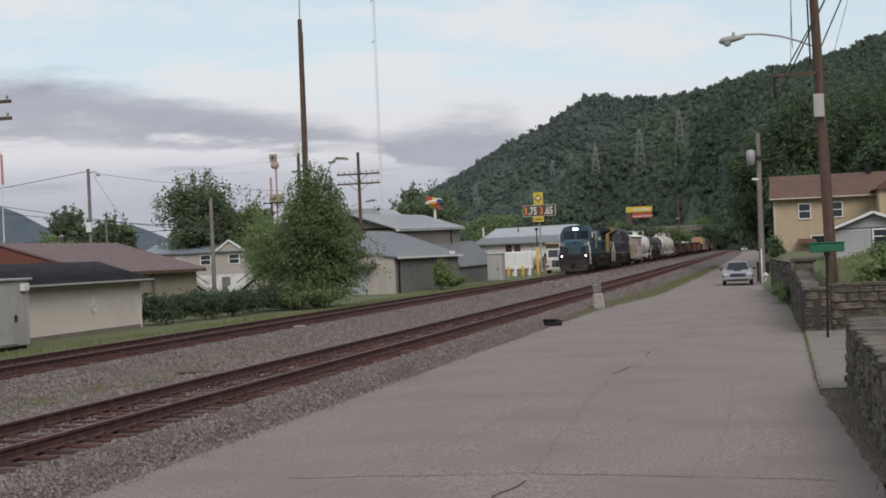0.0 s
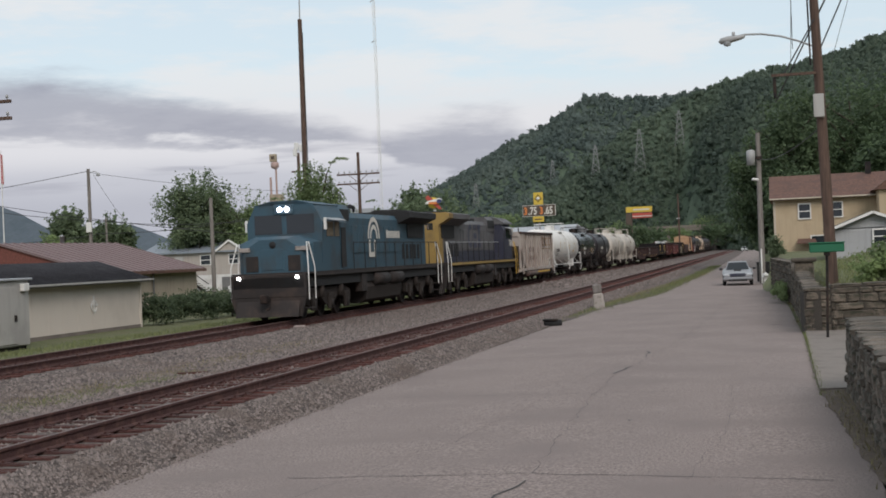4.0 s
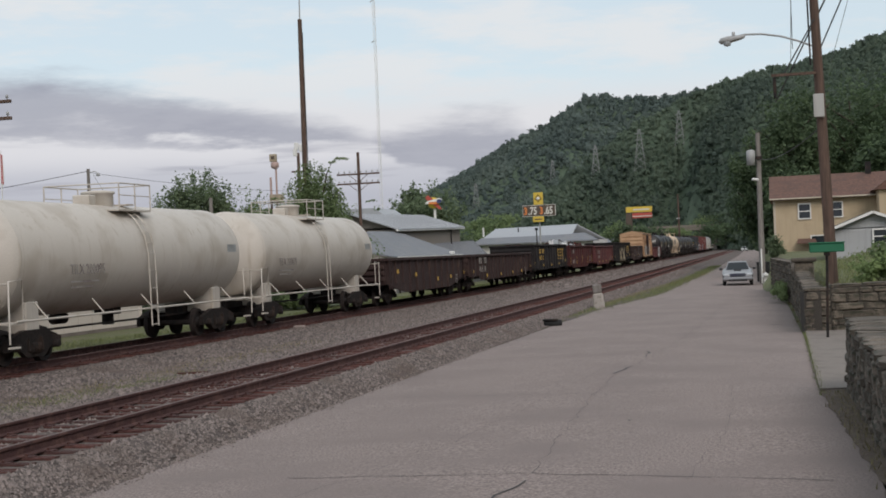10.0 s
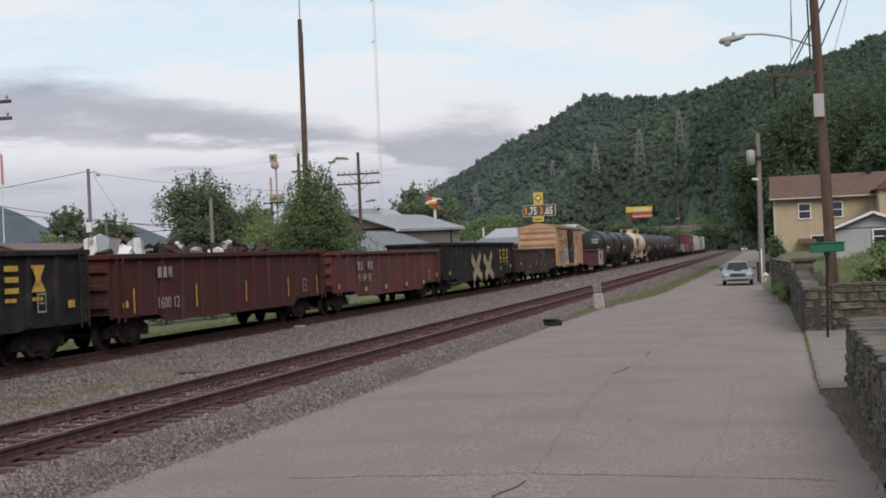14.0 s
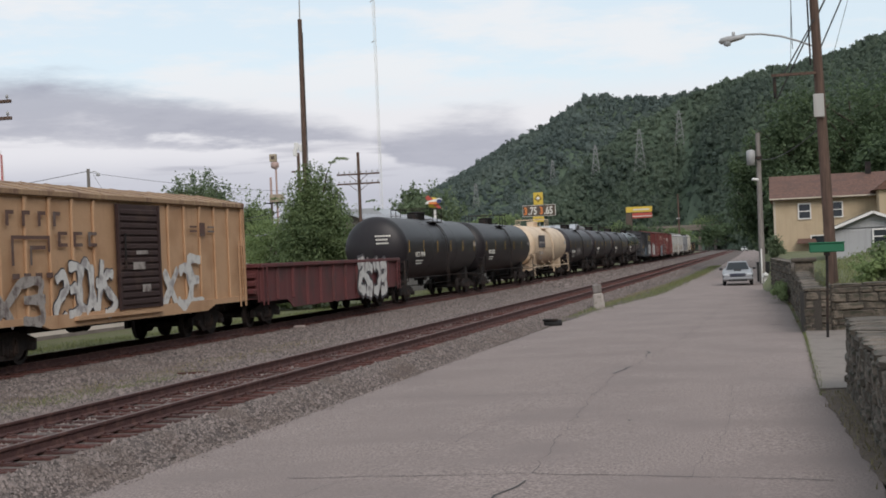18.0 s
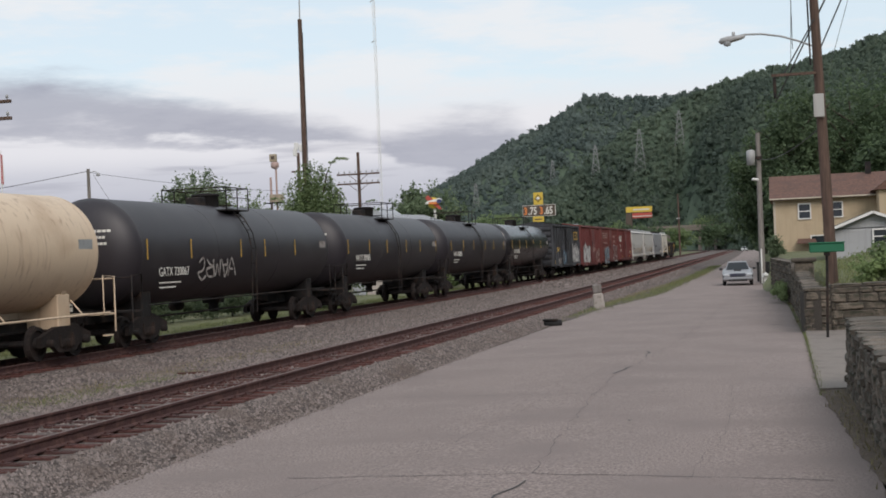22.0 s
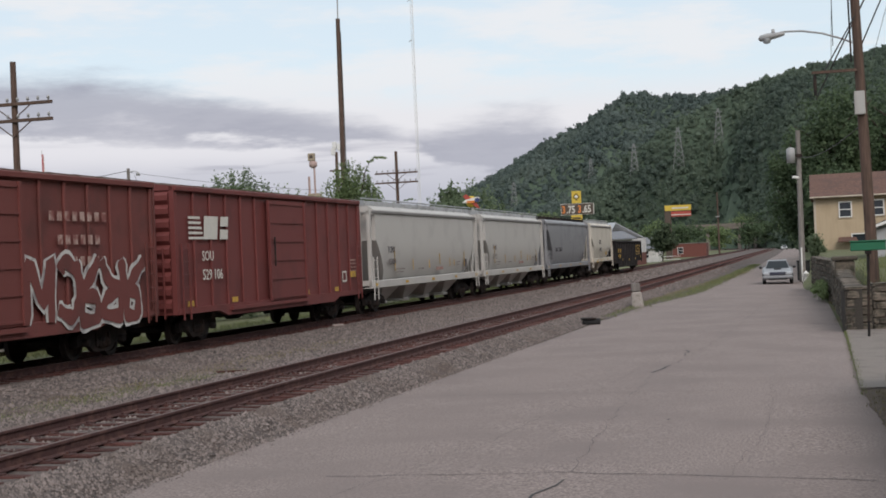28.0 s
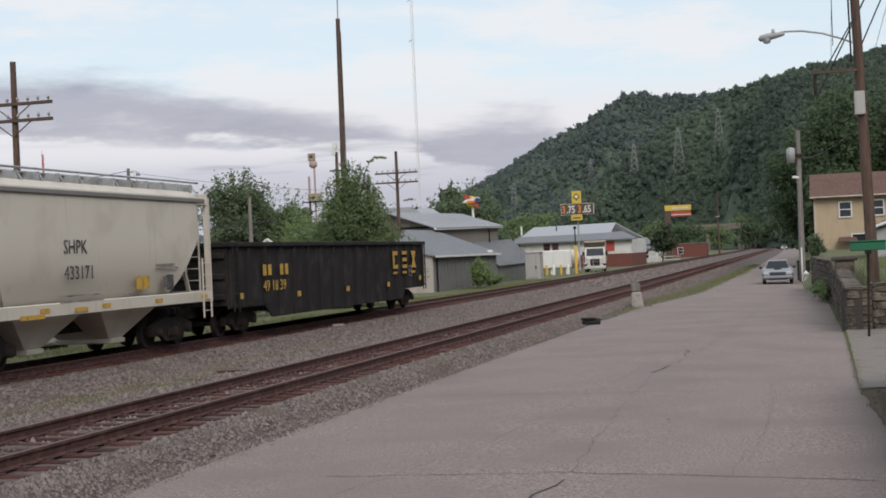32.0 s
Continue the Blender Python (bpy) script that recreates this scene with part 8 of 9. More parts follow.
part("end_cap", Geo().lathe([(-25.9, 0.95), (-25.5, 0.85), (-25.2, 0.55), (-25.1, 0.0)], 20, "x", (0, 146.2, 1.78)), "truck_white", b)
for x in (-28.0, -26.4):
    part("leg", Geo().box(x - 0.1, x + 0.1, 145.5, 146.9, 0.1, 1.3), "white_paint", b)
for i in range(5):
    bol = solid("bollard", Geo().lathe([(0.0, 0.13), (1.1, 0.13), (1.17, 0.08), (1.18, 0.0)], 10, "z"), "post_yellow" if i % 2 else "white_paint", "painted steel bollard before the storage tank", "bollard", "bollards", at=pose(-28.9 + i * 0.75, 143.6, 0.05))
b = thing("warning_post", "yellow post with a thin dark mast", "post")
part("post", Geo().lathe([(0, 0.16), (3.0, 0.16), (3.08, 0.0)], 12, "z", (-25.2, 144.5, 0.05)), "post_yellow", b)
part("mast", Geo().tube([(-25.2, 144.5, 3.1), (-25.2, 144.5, 5.1)], 0.06, 6), "dark_steel", b)
part("mast_head", Geo().box(-25.35, -25.05, 144.4, 144.6, 4.85, 5.1), "dark_steel", b)
for i in range(9):
    x = -31.5 + i * 1.05
    part("fence_post", Geo().tube([(x, 149, 0), (x, 149, 2.0)], 0.03, 5), "galvanised", (fence := thing("chain_fence", "thin grey wire fence", "fence")) if i == 0 else fence)
g = Geo()
for i in range(29):
    g.tube([(-31.5 + i * 0.3, 149, 0.1), (-31.5 + i * 0.3, 149, 1.95)], 0.008, 4, False)
for z in (0.15, 0.75, 1.35, 1.95):
    g.tube([(-31.5, 149, z), (-23.1, 149, z)], 0.012, 4, False)
tagged(part("wire_mesh", g, "galvanised", fence), kind="stuff")

# long white diner-like building
b = thing("store", "long white building with grey metal roof", "building")
part("wall", Geo().box(-40.8, -25.4, 190, 205, 1.95, 4.0), "white_block", b)
part("lower_wall", Geo().box(-40.8, -25.42, 190.02, 205, 0, 1.95), "red_brick", b)
part("porch_roof", slab([(-42.2, 189.2, 3.95), (-24.6, 189.2, 3.95), (-27.0, 193, 5.0), (-41.5, 193, 4.85)], 0.16), "slate_metal", b)
part("upper_roof", slab([(-41.3, 192.6, 4.75), (-28.6, 192.6, 4.9), (-28.6, 197.5, 6.3), (-40.3, 197.5, 6.15)], 0.14), "light_metal", b)
part("rear_roof", slab([(-40.3, 197.5, 6.15), (-28.6, 197.5, 6.3), (-25.4, 205, 4.0), (-41.3, 205, 4.0)], 0.14), "light_metal", b)
for x in (-37.1, -35.9):
    window(b, "-y", (x, 189.97, 2.75), 0.75, 0.85, "red_paint")
window(b, "-y", (-30.4, 189.97, 2.75), 0.8, 1.0)
part("red_panel", Geo().box(-29.6, -27.8, 189.94, 190.0, 2.3, 3.7), "sign_red", b)
part("roof_pipe", Geo().tube([(-36.6, 195, 5.3), (-36.6, 195, 6.1)], 0.09, 6), "dark_steel", b)
part("roof_pipe", Geo().tube([(-41.2, 193, 5.0), (-41.2, 193, 6.3)], 0.14, 6), "white_paint", b)
b = thing("house", "small white house with a grey roof", "house")
part("wall", Geo().box(-31.0, -26.5, 230, 236, 0, 2.4), "white_block", b)
part("roof", Geo().prism([(229.5, 2.35), (236.5, 2.35), (233.0, 4.3)], -31.6, -26.2, "x"), "slate_metal", b)
window(b, "-y", (-28.6, 229.97, 0.9), 0.9, 1.1)
part("porch_rail", Geo().bar((-26.4, 229, 1.0), (-22.9, 229, 1.0), 0.08).bar((-26.4, 229, 0.5), (-22.9, 229, 0.5), 0.08), "white_paint", b)
b = thing("brick_building", "low red brick building far along the track", "building")
part("wall", Geo().box(-32, -24.6, 300, 306, 0, 3.0), "red_brick", b)
part("coping", Geo().box(-32.1, -24.5, 299.9, 306.1, 3.0, 3.15), "concrete", b)
window(b, "-y", (-30, 299.97, 1.0), 1.0, 1.2)
b = thing("overpass", "grey concrete road overpass in the distance", "bridge")
part("deck", Geo().box(-60, -25, 556, 564, 8.4, 9.6), "concrete", b)
part("railing", Geo().box(-60, -25, 555.8, 556, 9.6, 10.5), "concrete", b)
for x in (-56, -45, -33, -27):
    part("pier", Geo().box(x - 0.6, x + 0.6, 558, 562, 0, 8.4), "concrete", b)

# ---- signs ----
b = thing("price_sign", "fuel price sign with yellow emblem on a pole", "sign")
part("pole", Geo().tube([(-29.25, 170.3, 0), (-29.25, 170.3, 8.4)], 0.1, 8), "lamp_grey", b)
part("emblem_panel", Geo().box(-29.85, -28.7, 169.9, 170.15, 8.35, 9.85, 0.03), "sign_yellow", b)
em = Geo()
for r0, r1 in ((0.46, 0.34),):
    for k in range(4):
        a, c = k * math.pi / 2, (k + 1) * math.pi / 2
        em.add([(-29.28 + r0 * math.cos(a), 169.88, 9.12 + r0 * math.sin(a)), (-29.28 + r0 * math.cos(c), 169.88, 9.12 + r0 * math.sin(c)), (-29.28 + r1 * math.cos(c), 169.88, 9.12 + r1 * math.sin(c)), (-29.28 + r1 * math.cos(a), 169.88, 9.12 + r1 * math.sin(a))], [(0, 1, 2, 3)])
part("emblem", em, "dark_steel", b, "dark diamond emblem")
part("emblem_core", Geo().lathe([(169.87, 0.0), (169.87, 0.2), (169.89, 0.2)], 12, "y", (-29.28, 0, 9.12)), "white_paint", b)
part("price_board", Geo().box(-31.2, -27.25, 169.9, 170.2, 7.0, 8.28, 0.03), "sign_brown", b)
part("board_rim", Geo().box(-31.25, -27.2, 169.95, 170.25, 6.95, 7.02).box(-31.25, -27.2, 169.95, 170.25, 8.26, 8.33).box(-31.25, -31.19, 169.95, 170.25, 7.0, 8.3).box(-27.26, -27.2, 169.95, 170.25, 7.0, 8.3), "cream_lettering", b)
lettering("3", 1.25, "sign_orange", b, (-31.1, 169.89, 7.2), "price", 0.72, "-y", bold=0.035)
lettering(".75", 1.25, "cream_lettering", b, (-30.55, 169.89, 7.2), "price", 0.72, "-y", bold=0.035)
lettering("3", 1.25, "sign_orange", b, (-29.15, 169.89, 7.2), "price", 0.72, "-y", bold=0.035)
lettering(".65", 1.25, "cream_lettering", b, (-28.6, 169.89, 7.2), "price", 0.72, "-y", bold=0.035)
part("lower_panel", Geo().box(-30.0, -28.65, 169.9, 170.15, 6.25, 6.92, 0.02), "sign_yellow", b)
part("lower_bar", Geo().box(-29.8, -28.85, 169.87, 169.9, 6.5, 6.65), "sign_brown", b)
b = thing("billboard", "yellow and red roadside sign on a brown pylon", "sign")
part("pylon", Geo().box(-28.6, -27.5, 260, 261.2, 0, 10.05, 0.05), "sign_brown", b)
part("yellow_panel", Geo().box(-28.5, -23.75, 259.9, 260.3, 9.1, 10.1, 0.03), "sign_yellow", b)
part("red_panel", Geo().box(-27.4, -23.78, 259.9, 260.3, 8.0, 8.95, 0.03), "sign_red", b)
part("white_line", Geo().box(-27.4, -23.78, 259.85, 259.9, 8.28, 8.42), "cream_lettering", b)
part("bar", Geo().box(-27.2, -24.2, 259.86, 259.9, 9.45, 9.7), "cream_lettering", b)
b = thing("drive_in_sign", "red, yellow and blue star-shaped sign on a white pole", "sign")
part("pole", Geo().tube([(-37.4, 150.2, 0), (-37.4, 150.2, 7.9)], 0.15, 8), "white_paint", b)
part("oval", Geo().lathe([(149.8, 0.0), (149.8, 0.62), (150.0, 0.62), (150.0, 0.0)], 20, "y", (-37.45, 0, 8.45)), "sign_yellow", b)
part("red_wing", Geo().prism([(-38.35, 9.05), (-38.0, 9.3), (-37.0, 8.5), (-36.5, 7.7), (-36.8, 7.75), (-38.1, 8.75)], 149.7, 149.8, "y"), "sign_red", b)
part("white_wing", Geo().prism([(-38.4, 8.35), (-38.1, 8.65), (-36.8, 8.95), (-36.4, 8.85), (-36.8, 8.4)], 149.6, 149.7, "y"), "white_paint", b)
part("blue_star", Geo().prism([(-36.95, 8.75), (-36.65, 8.85), (-36.4, 8.6), (-36.65, 8.35), (-37.0, 8.45)], 149.5, 149.6, "y"), "flag_blue", b)
part("name_bar", Geo().box(-37.9, -37.0, 149.55, 149.62, 8.3, 8.55), "sign_orange", b)

# ---- poles and masts ----
def wooden_pole(x, y, z, top, r, m, label, lean=(0, 0)):
    p = thing("utility_pole", label, "pole")
    part("shaft", Geo().tube([(x - lean[0], y - lean[1], z - 0.3), (x, y, top)], r, 12, r2=r * 0.72), m, p)
    return p


p = wooden_pole(-29.15, 84.0, G, 17.85, 0.19, "pole_wood", "very tall slender brown wooden pole", (0.1, 0))
part("mast_rod", Geo().tube([(-29.15, 84, 17.8), (-29.1, 84, 20.5)], 0.04, 6), "lamp_grey", p)
part("cable_run", Geo().tube([(-28.95, 83.9, 0.2), (-28.97, 83.9, 17.0)], 0.025, 5), "wire", p)


def line_pole(x, y, top, arms):
    """An old telegraph pole with crossarms and insulators."""
    p = wooden_pole(x, y, G, top, 0.15, "pole_wood", "old telegraph pole with crossarms and insulators")
    for z in arms:
        a = part("crossarm", Geo().box(x - 1.65, x + 1.65, y - 0.2, y - 0.08, z - 0.06, z + 0.06, 0.01), "pole_wood", p)
        for k in range(8):
            xx = x - 1.5 + k * 3.0 / 7
            if abs(xx - x) > 0.2:
                part("insulator", Geo().lathe([(z + 0.06, 0.02), (z + 0.12, 0.02), (z + 0.12, 0.055), (z + 0.22, 0.05), (z + 0.26, 0.0)], 8, "z", (xx, y - 0.14, 0)), "lamp_grey", a)
        for s in (-1, 1):
            part("brace", Geo().bar((x + s * 0.75, y - 0.15, z - 0.05), (x, y - 0.16, z - 0.6), 0.035), "pole_wood", a)


line_pole(-30.6, 100.0, 10.55, (8.93, 8.22))
line_pole(-29.0, 46.5, 10.55, (8.95, 8.33))
p = wooden_pole(-47.3, 90.0, G, 9.75, 0.15, "pole_grey", "weathered wooden pole with a small lamp", (0, 0))
part("lamp_arm", Geo().tube([(-47.3, 90, 9.5), (-46.8, 90, 9.55), (-46.6, 90, 9.45)], 0.03, 6), "lamp_grey", p)
part("lamp_head", Geo().lathe([(9.2, 0.0), (9.22, 0.16), (9.42, 0.1), (9.45, 0.0)], 10, "z", (-46.55, 90, 0)), "lamp_grey", p)
part("meter_box", Geo().box(-47.5, -47.1, 89.7, 89.85, 5.3, 6.0, 0.02), "white_paint", p)
wooden_pole(-34.8, 82.0, G, 6.85, 0.15, "pole_grey", "short weathered wooden pole")
wooden_pole(-46.6, 91.0, G, 6.3, 0.09, "pole_grey", "thin weathered pole among wires")
p = wooden_pole(-25.7, 62.6, G, 1.6, 0.05, "pole_grey", "thin post with a small white box beside the hedge")
part("box", Geo().box(-25.82, -25.58, 62.48, 62.6, 1.3, 1.62, 0.01), "white_paint", p)
p = wooden_pole(-21.9, 300.0, 0, 13.5, 0.2, "pole_wood", "brown wooden pole far along the track")
part("lamp", Geo().box(-22.4, -21.6, 299.6, 300, 8.3, 8.5), "lamp_grey", p)

p = thing("siren_mast", "mast with orange sirens and a service box", "mast")
part("mast", Geo().tube([(-48.2, 130, 0), (-48.2, 130, 12.0)], 0.1, 8), "pinkish_steel", p)
part("mast", Geo().tube([(-48.9, 130.3, 0), (-48.9, 130.3, 11.0)], 0.12, 8), "pinkish_steel", p)
part("siren", Geo().box(-48.75, -48.1, 129.7, 130.2, 12.5, 13.25, 0.05), "truck_tan", p)
part("horn_mouth", Geo().box(-48.55, -48.2, 129.66, 129.7, 12.75, 13.05), "sign_brown", p)
part("siren", Geo().lathe([(11.8, 0.2), (12.0, 0.4), (12.4, 0.4), (12.5, 0.2)], 12, "z", (-48.3, 130, 0)), "pinkish_steel", p)
part("service_box", Geo().box(-48.85, -47.65, 129.6, 130.4, 8.55, 9.3, 0.03), "truck_tan", p)
part("platform", Geo().box(-49.2, -47.2, 129.4, 130.6, 8.42, 8.5), "dark_steel", p)
p = wooden_pole(-46.2, 131.0, G, 13.3, 0.2, "pole_wood", "wooden pole with white antenna boxes")
for dx, z in ((-0.45, 13.0), (0.2, 13.4), (-0.3, 13.6)):
    part("antenna_box", Geo().box(-46.2 + dx, -46.2 + dx + 0.4, 130.7, 131.0, z, z + 0.7, 0.04), "white_paint", p)
part("crossarm", Geo().box(-46.9, -45.5, 130.8, 130.95, 11.4, 11.55), "pole_wood", p)

p = thing("radio_mast", "slender steel lattice radio mast", "mast")
g = Geo()
x, y, w = -86.7, 300, 0.3
legs = [(x - w, y - w * 0.6), (x + w, y - w * 0.6), (x, y + w)]
for lx, ly in legs:
    g.tube([(lx, ly, 0), (lx, ly, 76)], 0.03, 5, False)
part("legs", g, "white_paint", p)
g = Geo()
for i in range(60):
    z = i * 1.27
    for k in range(3):
        (ax, ay), (bx, by) = legs[k], legs[(k + 1) % 3]
        g.bar((ax, ay, z), (bx, by, z + 1.27), 0.032)
        g.bar((ax, ay, z), (bx, by, z), 0.032)
tagged(part("bracing", g, "white_paint", p), kind="stuff")
for i in range(3):
    part("antenna", Geo().bar((x - 0.9, y, 50.5 + 9 * i), (x - 0.2, y, 50.9 + 9 * i), 0.15), "lamp_grey", p)

p = thing("flagpole", "white flagpole with a hanging striped flag", "flagpole")
part("pole", Geo().tube([(-72.1, 120, 0), (-72.1, 120, 14.4)], 0.07, 8, r2=0.04), "white_paint", p)
for i, (z0, z1) in enumerate(((11.2, 14.0), (10.9, 13.9), (11.1, 13.95), (11.4, 13.8))):
    part("flag_fold", Geo().prism([(-72.06 + 0.07 * i, z0), (-71.99 + 0.07 * i, z0 + 0.1), (-72.0 + 0.05 * i, z1), (-72.06 + 0.05 * i, z1)], 119.86 + 0.03 * (i % 2), 119.95, "y"), "flag_red" if i % 2 == 0 else "white_paint", p)

# wires of the left side
def wire(pts, r=0.018, sag=0.0, label="thin dark overhead wire"):
    a, b = Vector(pts[0]), Vector(pts[1])
    n = 12
    path = [a.lerp(b, i / n) - Vector((0, 0, sag * 4 * (i / n) * (1 - i / n))) for i in range(n + 1)]
    solid("wire", Geo().tube(path, r, 4, False), "wire", label, "wire", "overhead wires")


wire([(-47.3, 90, 9.6), (-62, 90, 8.0)], 0.02, 0.1)
wire([(-62, 90, 9.0), (-36, 92, 4.6)], 0.02, 0.3)
wire([(-62, 90, 8.6), (-46.9, 90, 6.1)], 0.02, 0.3)
wire([(-46.9, 90, 9.3), (-44.5, 90, 5.9)], 0.012, 0.2)
wire([(-47.3, 90, 9.5), (-40.0, 110, 8.5)], 0.012, 0.2)
wire([(-46.9, 90, 6.1), (-34.9, 95, 5.9)], 0.02, 0.4)
wire([(-46.9, 90, 5.2), (-34.9, 95, 6.3)], 0.02, 0.4)
wire([(-62, 90, 5.0), (-46.9, 90, 5.1)], 0.02, 0.3)

# pylons on the hill
def pylon(a, b0, b1, y):
    """A lattice pylon at y whose foot and top lie on slopes b0 and b1 seen from the eye."""
    z0, z1 = 2.62 + b0 * y, 2.62 + b1 * y
    x, h = a * y, (b1 - b0) * y
    p = thing("pylon", "grey steel lattice power pylon on the wooded hill", "pylon", "power pylons", at=pose(x, y, z0 - 8))
    h += 8
    w = h * 0.13
    g = Geo()
    for sx in (-1, 1):
        for sy in (-1, 1):
            g.bar((sx * w, sy * w, 0), (sx * w * 0.15, sy * w * 0.15, h), 0.16)
    part("legs", g, "pylon_steel", p)
    g = Geo()
    for i in range(7):
        t0, t1 = i / 7, (i + 1) / 7
        w0, w1 = w * (1 - 0.85 * t0), w * (1 - 0.85 * t1)
        for sy in (-1, 1):
            g.bar((-w0, sy * w0, h * t0), (w1, sy * w1, h * t1), 0.13).bar((w0, sy * w0, h * t0), (-w1, sy * w1, h * t1), 0.13)
    tagged(part("bracing", g, "pylon_steel", p), kind="stuff")
    for z in (0.78, 0.9):
        part("arm", Geo().bar((-w * 0.7, 0, h * z), (w * 0.7, 0, h * z), 0.3), "pylon_steel", p)


# ---- beside the road ----
p = wooden_pole(1.08, 45.0, 1.1, 11.6, 0.18, "pole_wood", "brown wooden utility pole with a street lamp", (-0.25, 0))
part("lamp_arm", Geo().tube([(1.0, 45, 8.62), (0.6, 45, 8.8), (0.1, 45, 8.98), (-0.5, 45, 9.1), (-1.0, 45, 9.12), (-1.15, 45, 9.1)], 0.03, 8), "lamp_grey", p)
lh = Geo()
lh.lathe([(0, 0.05), (0.1, 0.09), (0.3, 0.12), (0.55, 0.15), (0.75, 0.12), (0.82, 0.0)], 12, "x")
lh.v = [(-1.0 - x, 45 + y, 9.06 - x * 0.13 + z * 0.8) for x, y, z in lh.v]
part("lamp_head", lh, "lamp_grey", p, "grey cobra-head street lamp")
part("lamp_glass", Geo().lathe([(-0.16, 0.0), (-0.13, 0.1), (0.0, 0.14)], 12, "z", (-1.55, 45, 8.94)), "car_lamp", p)
part("photocell", Geo().lathe([(0, 0.05), (0.1, 0.05), (0.11, 0)], 8, "z", (-1.35, 45, 9.12)), "lamp_grey", p)
part("cabinet", Geo().box(0.97, 1.29, 44.7, 44.84, 6.38, 7.1, 0.02), "cabinet_grey", p, "pale grey box on the pole")
part("side_arm", Geo().box(-0.25, 1.1, 44.8, 44.9, 7.72, 7.8), "pole_wood", p)
part("hanging_device", Geo().tube([(-0.16, 44.85, 7.7), (-0.16, 44.85, 7.05)], 0.05, 8), "dark_steel", p)
part("conduit", Geo().tube([(0.94, 44.85, 8.0), (0.90, 44.85, 11.5)], 0.03, 6), "dark_steel", p)
wire([(1.5, 45, 10.1), (-0.2, 60, 8.4)], 0.03, 0.0)
wire([(1.1, 44.8, 9.4), (0.1, 45, 7.75)], 0.022, 0.0)
wire([(1.95, 45, 10.0), (1.2, 45, 8.4)], 0.022, 0.0)
wire([(0.45, 46, 11.5), (0.43, 46, 8.7)], 0.012, 0.0)
wire([(0.50, 46, 11.5), (0.36, 46, 8.3)], 0.008, 0.0)
wire([(2.3, 46, 10.5), (1.6, 46, 8.2)], 0.008, 0.0)
wire([(1.05, 45, 6.0), (-1.4, 92, 7.9)], 0.018, 0.3)
p = wooden_pole(-1.52, 92.0, 0.0, 9.6, 0.2, "pole_grey", "grey weathered utility pole with a transformer", (0.08, 0))
part("transformer", Geo().lathe([(7.55, 0.0), (7.55, 0.27), (8.45, 0.27), (8.5, 0.2), (8.55, 0.0)], 16, "z", (-2.0, 91.8, 0)), "lamp_grey", p)
part("bushing", Geo().tube([(-2.0, 91.8, 8.5), (-2.0, 91.8, 8.75)], 0.05, 6), "dark_steel", p)
part("lamp", Geo().tube([(-1.6, 91.9, 6.6), (-1.95, 91.7, 6.65)], 0.09, 8), "white_paint", p)
part("bracket", Geo().box(-1.75, -1.3, 91.75, 91.85, 7.9, 8.1), "dark_steel", p)
part("guard", Geo().tube([(-1.62, 91.78, 0.0), (-1.6, 91.8, 2.2)], 0.06, 6), "white_paint", p)
p = thing("hydrant", "white fire hydrant beside the road", "hydrant")
part("barrel", Geo().lathe([(0.0, 0.2), (0.05, 0.2), (0.06, 0.13), (0.5, 0.13), (0.52, 0.18), (0.56, 0.18), (0.64, 0.13), (0.7, 0.05), (0.74, 0.05), (0.74, 0.0)], 14, "z", (-1.35, 89.3, 0.02)), "white_paint", p)
part("nozzle", Geo().lathe([(-1.6, 0.0), (-1.6, 0.07), (-1.1, 0.07), (-1.1, 0.0)], 10, "x", (0, 89.3, 0.45)), "white_paint", p)
p = thing("dustbin", "dark plastic wheeled bin beside the pole", "bin")
part("body", Geo().prism([(-1.95, 94.5), (-1.2, 94.5), (-1.15, 95.3), (-2.0, 95.3)], 0.05, 1.25, "z"), "rubber", p)
part("lid", Geo().box(-2.02, -1.13, 94.4, 95.35, 1.25, 1.33, 0.03), "rubber", p)
p = thing("marker_post", "whitewashed concrete marker post in the gravel", "post")
p.matrix_basis = pose(-8.05, 61.3, -0.02, 0, -5, 0)
g = Geo().box(-0.22, 0.22, -0.15, 0.15, -0.1, 0.72, 0.05)
g.v = [(x * (1.12 - 0.22 * max(z, 0)), y, z) for x, y, z in g.v]
part("post", g, "whitewash", p)
part("top_block", Geo().box(-0.19, 0.19, -0.145, 0.145, 0.72, 1.12, 0.06), "pole_grey", p, "weathered darker upper part")
p = thing("culvert_end", "dark pipe end at the gravel's edge", "pipe")
part("pipe", Geo().lathe([(0, 0.08), (0, 0.12), (0.6, 0.12), (0.6, 0.08)], 16, "x", (0, 0, 0.1)), "rubber", p)
part("lip", Geo().box(-0.05, 0.45, -0.18, 0.18, 0.19, 0.25, 0.02), "dark_steel", p)
p.matrix_basis = pose(-8.35, 48.7, 0.0, 0, 0, 20)
p = thing("street_sign", "blank green street sign on a steel post", "sign")
part("post", Geo().tube([(0.93, 38.0, 0.0), (1.0, 38.0, 2.28)], 0.035, 8), "dark_steel", p)
part("panel", Geo().box(0.56, 1.44, 37.85, 38.0, 2.29, 2.52, 0.02), "sign_green", p, "green sign panel")
part("cap", Geo().box(0.54, 1.46, 37.82, 38.03, 2.52, 2.555, 0.01), "sign_green", p)
part("bracket", Geo().box(0.92, 1.08, 37.9, 38.1, 2.2, 2.3), "dark_steel", p)

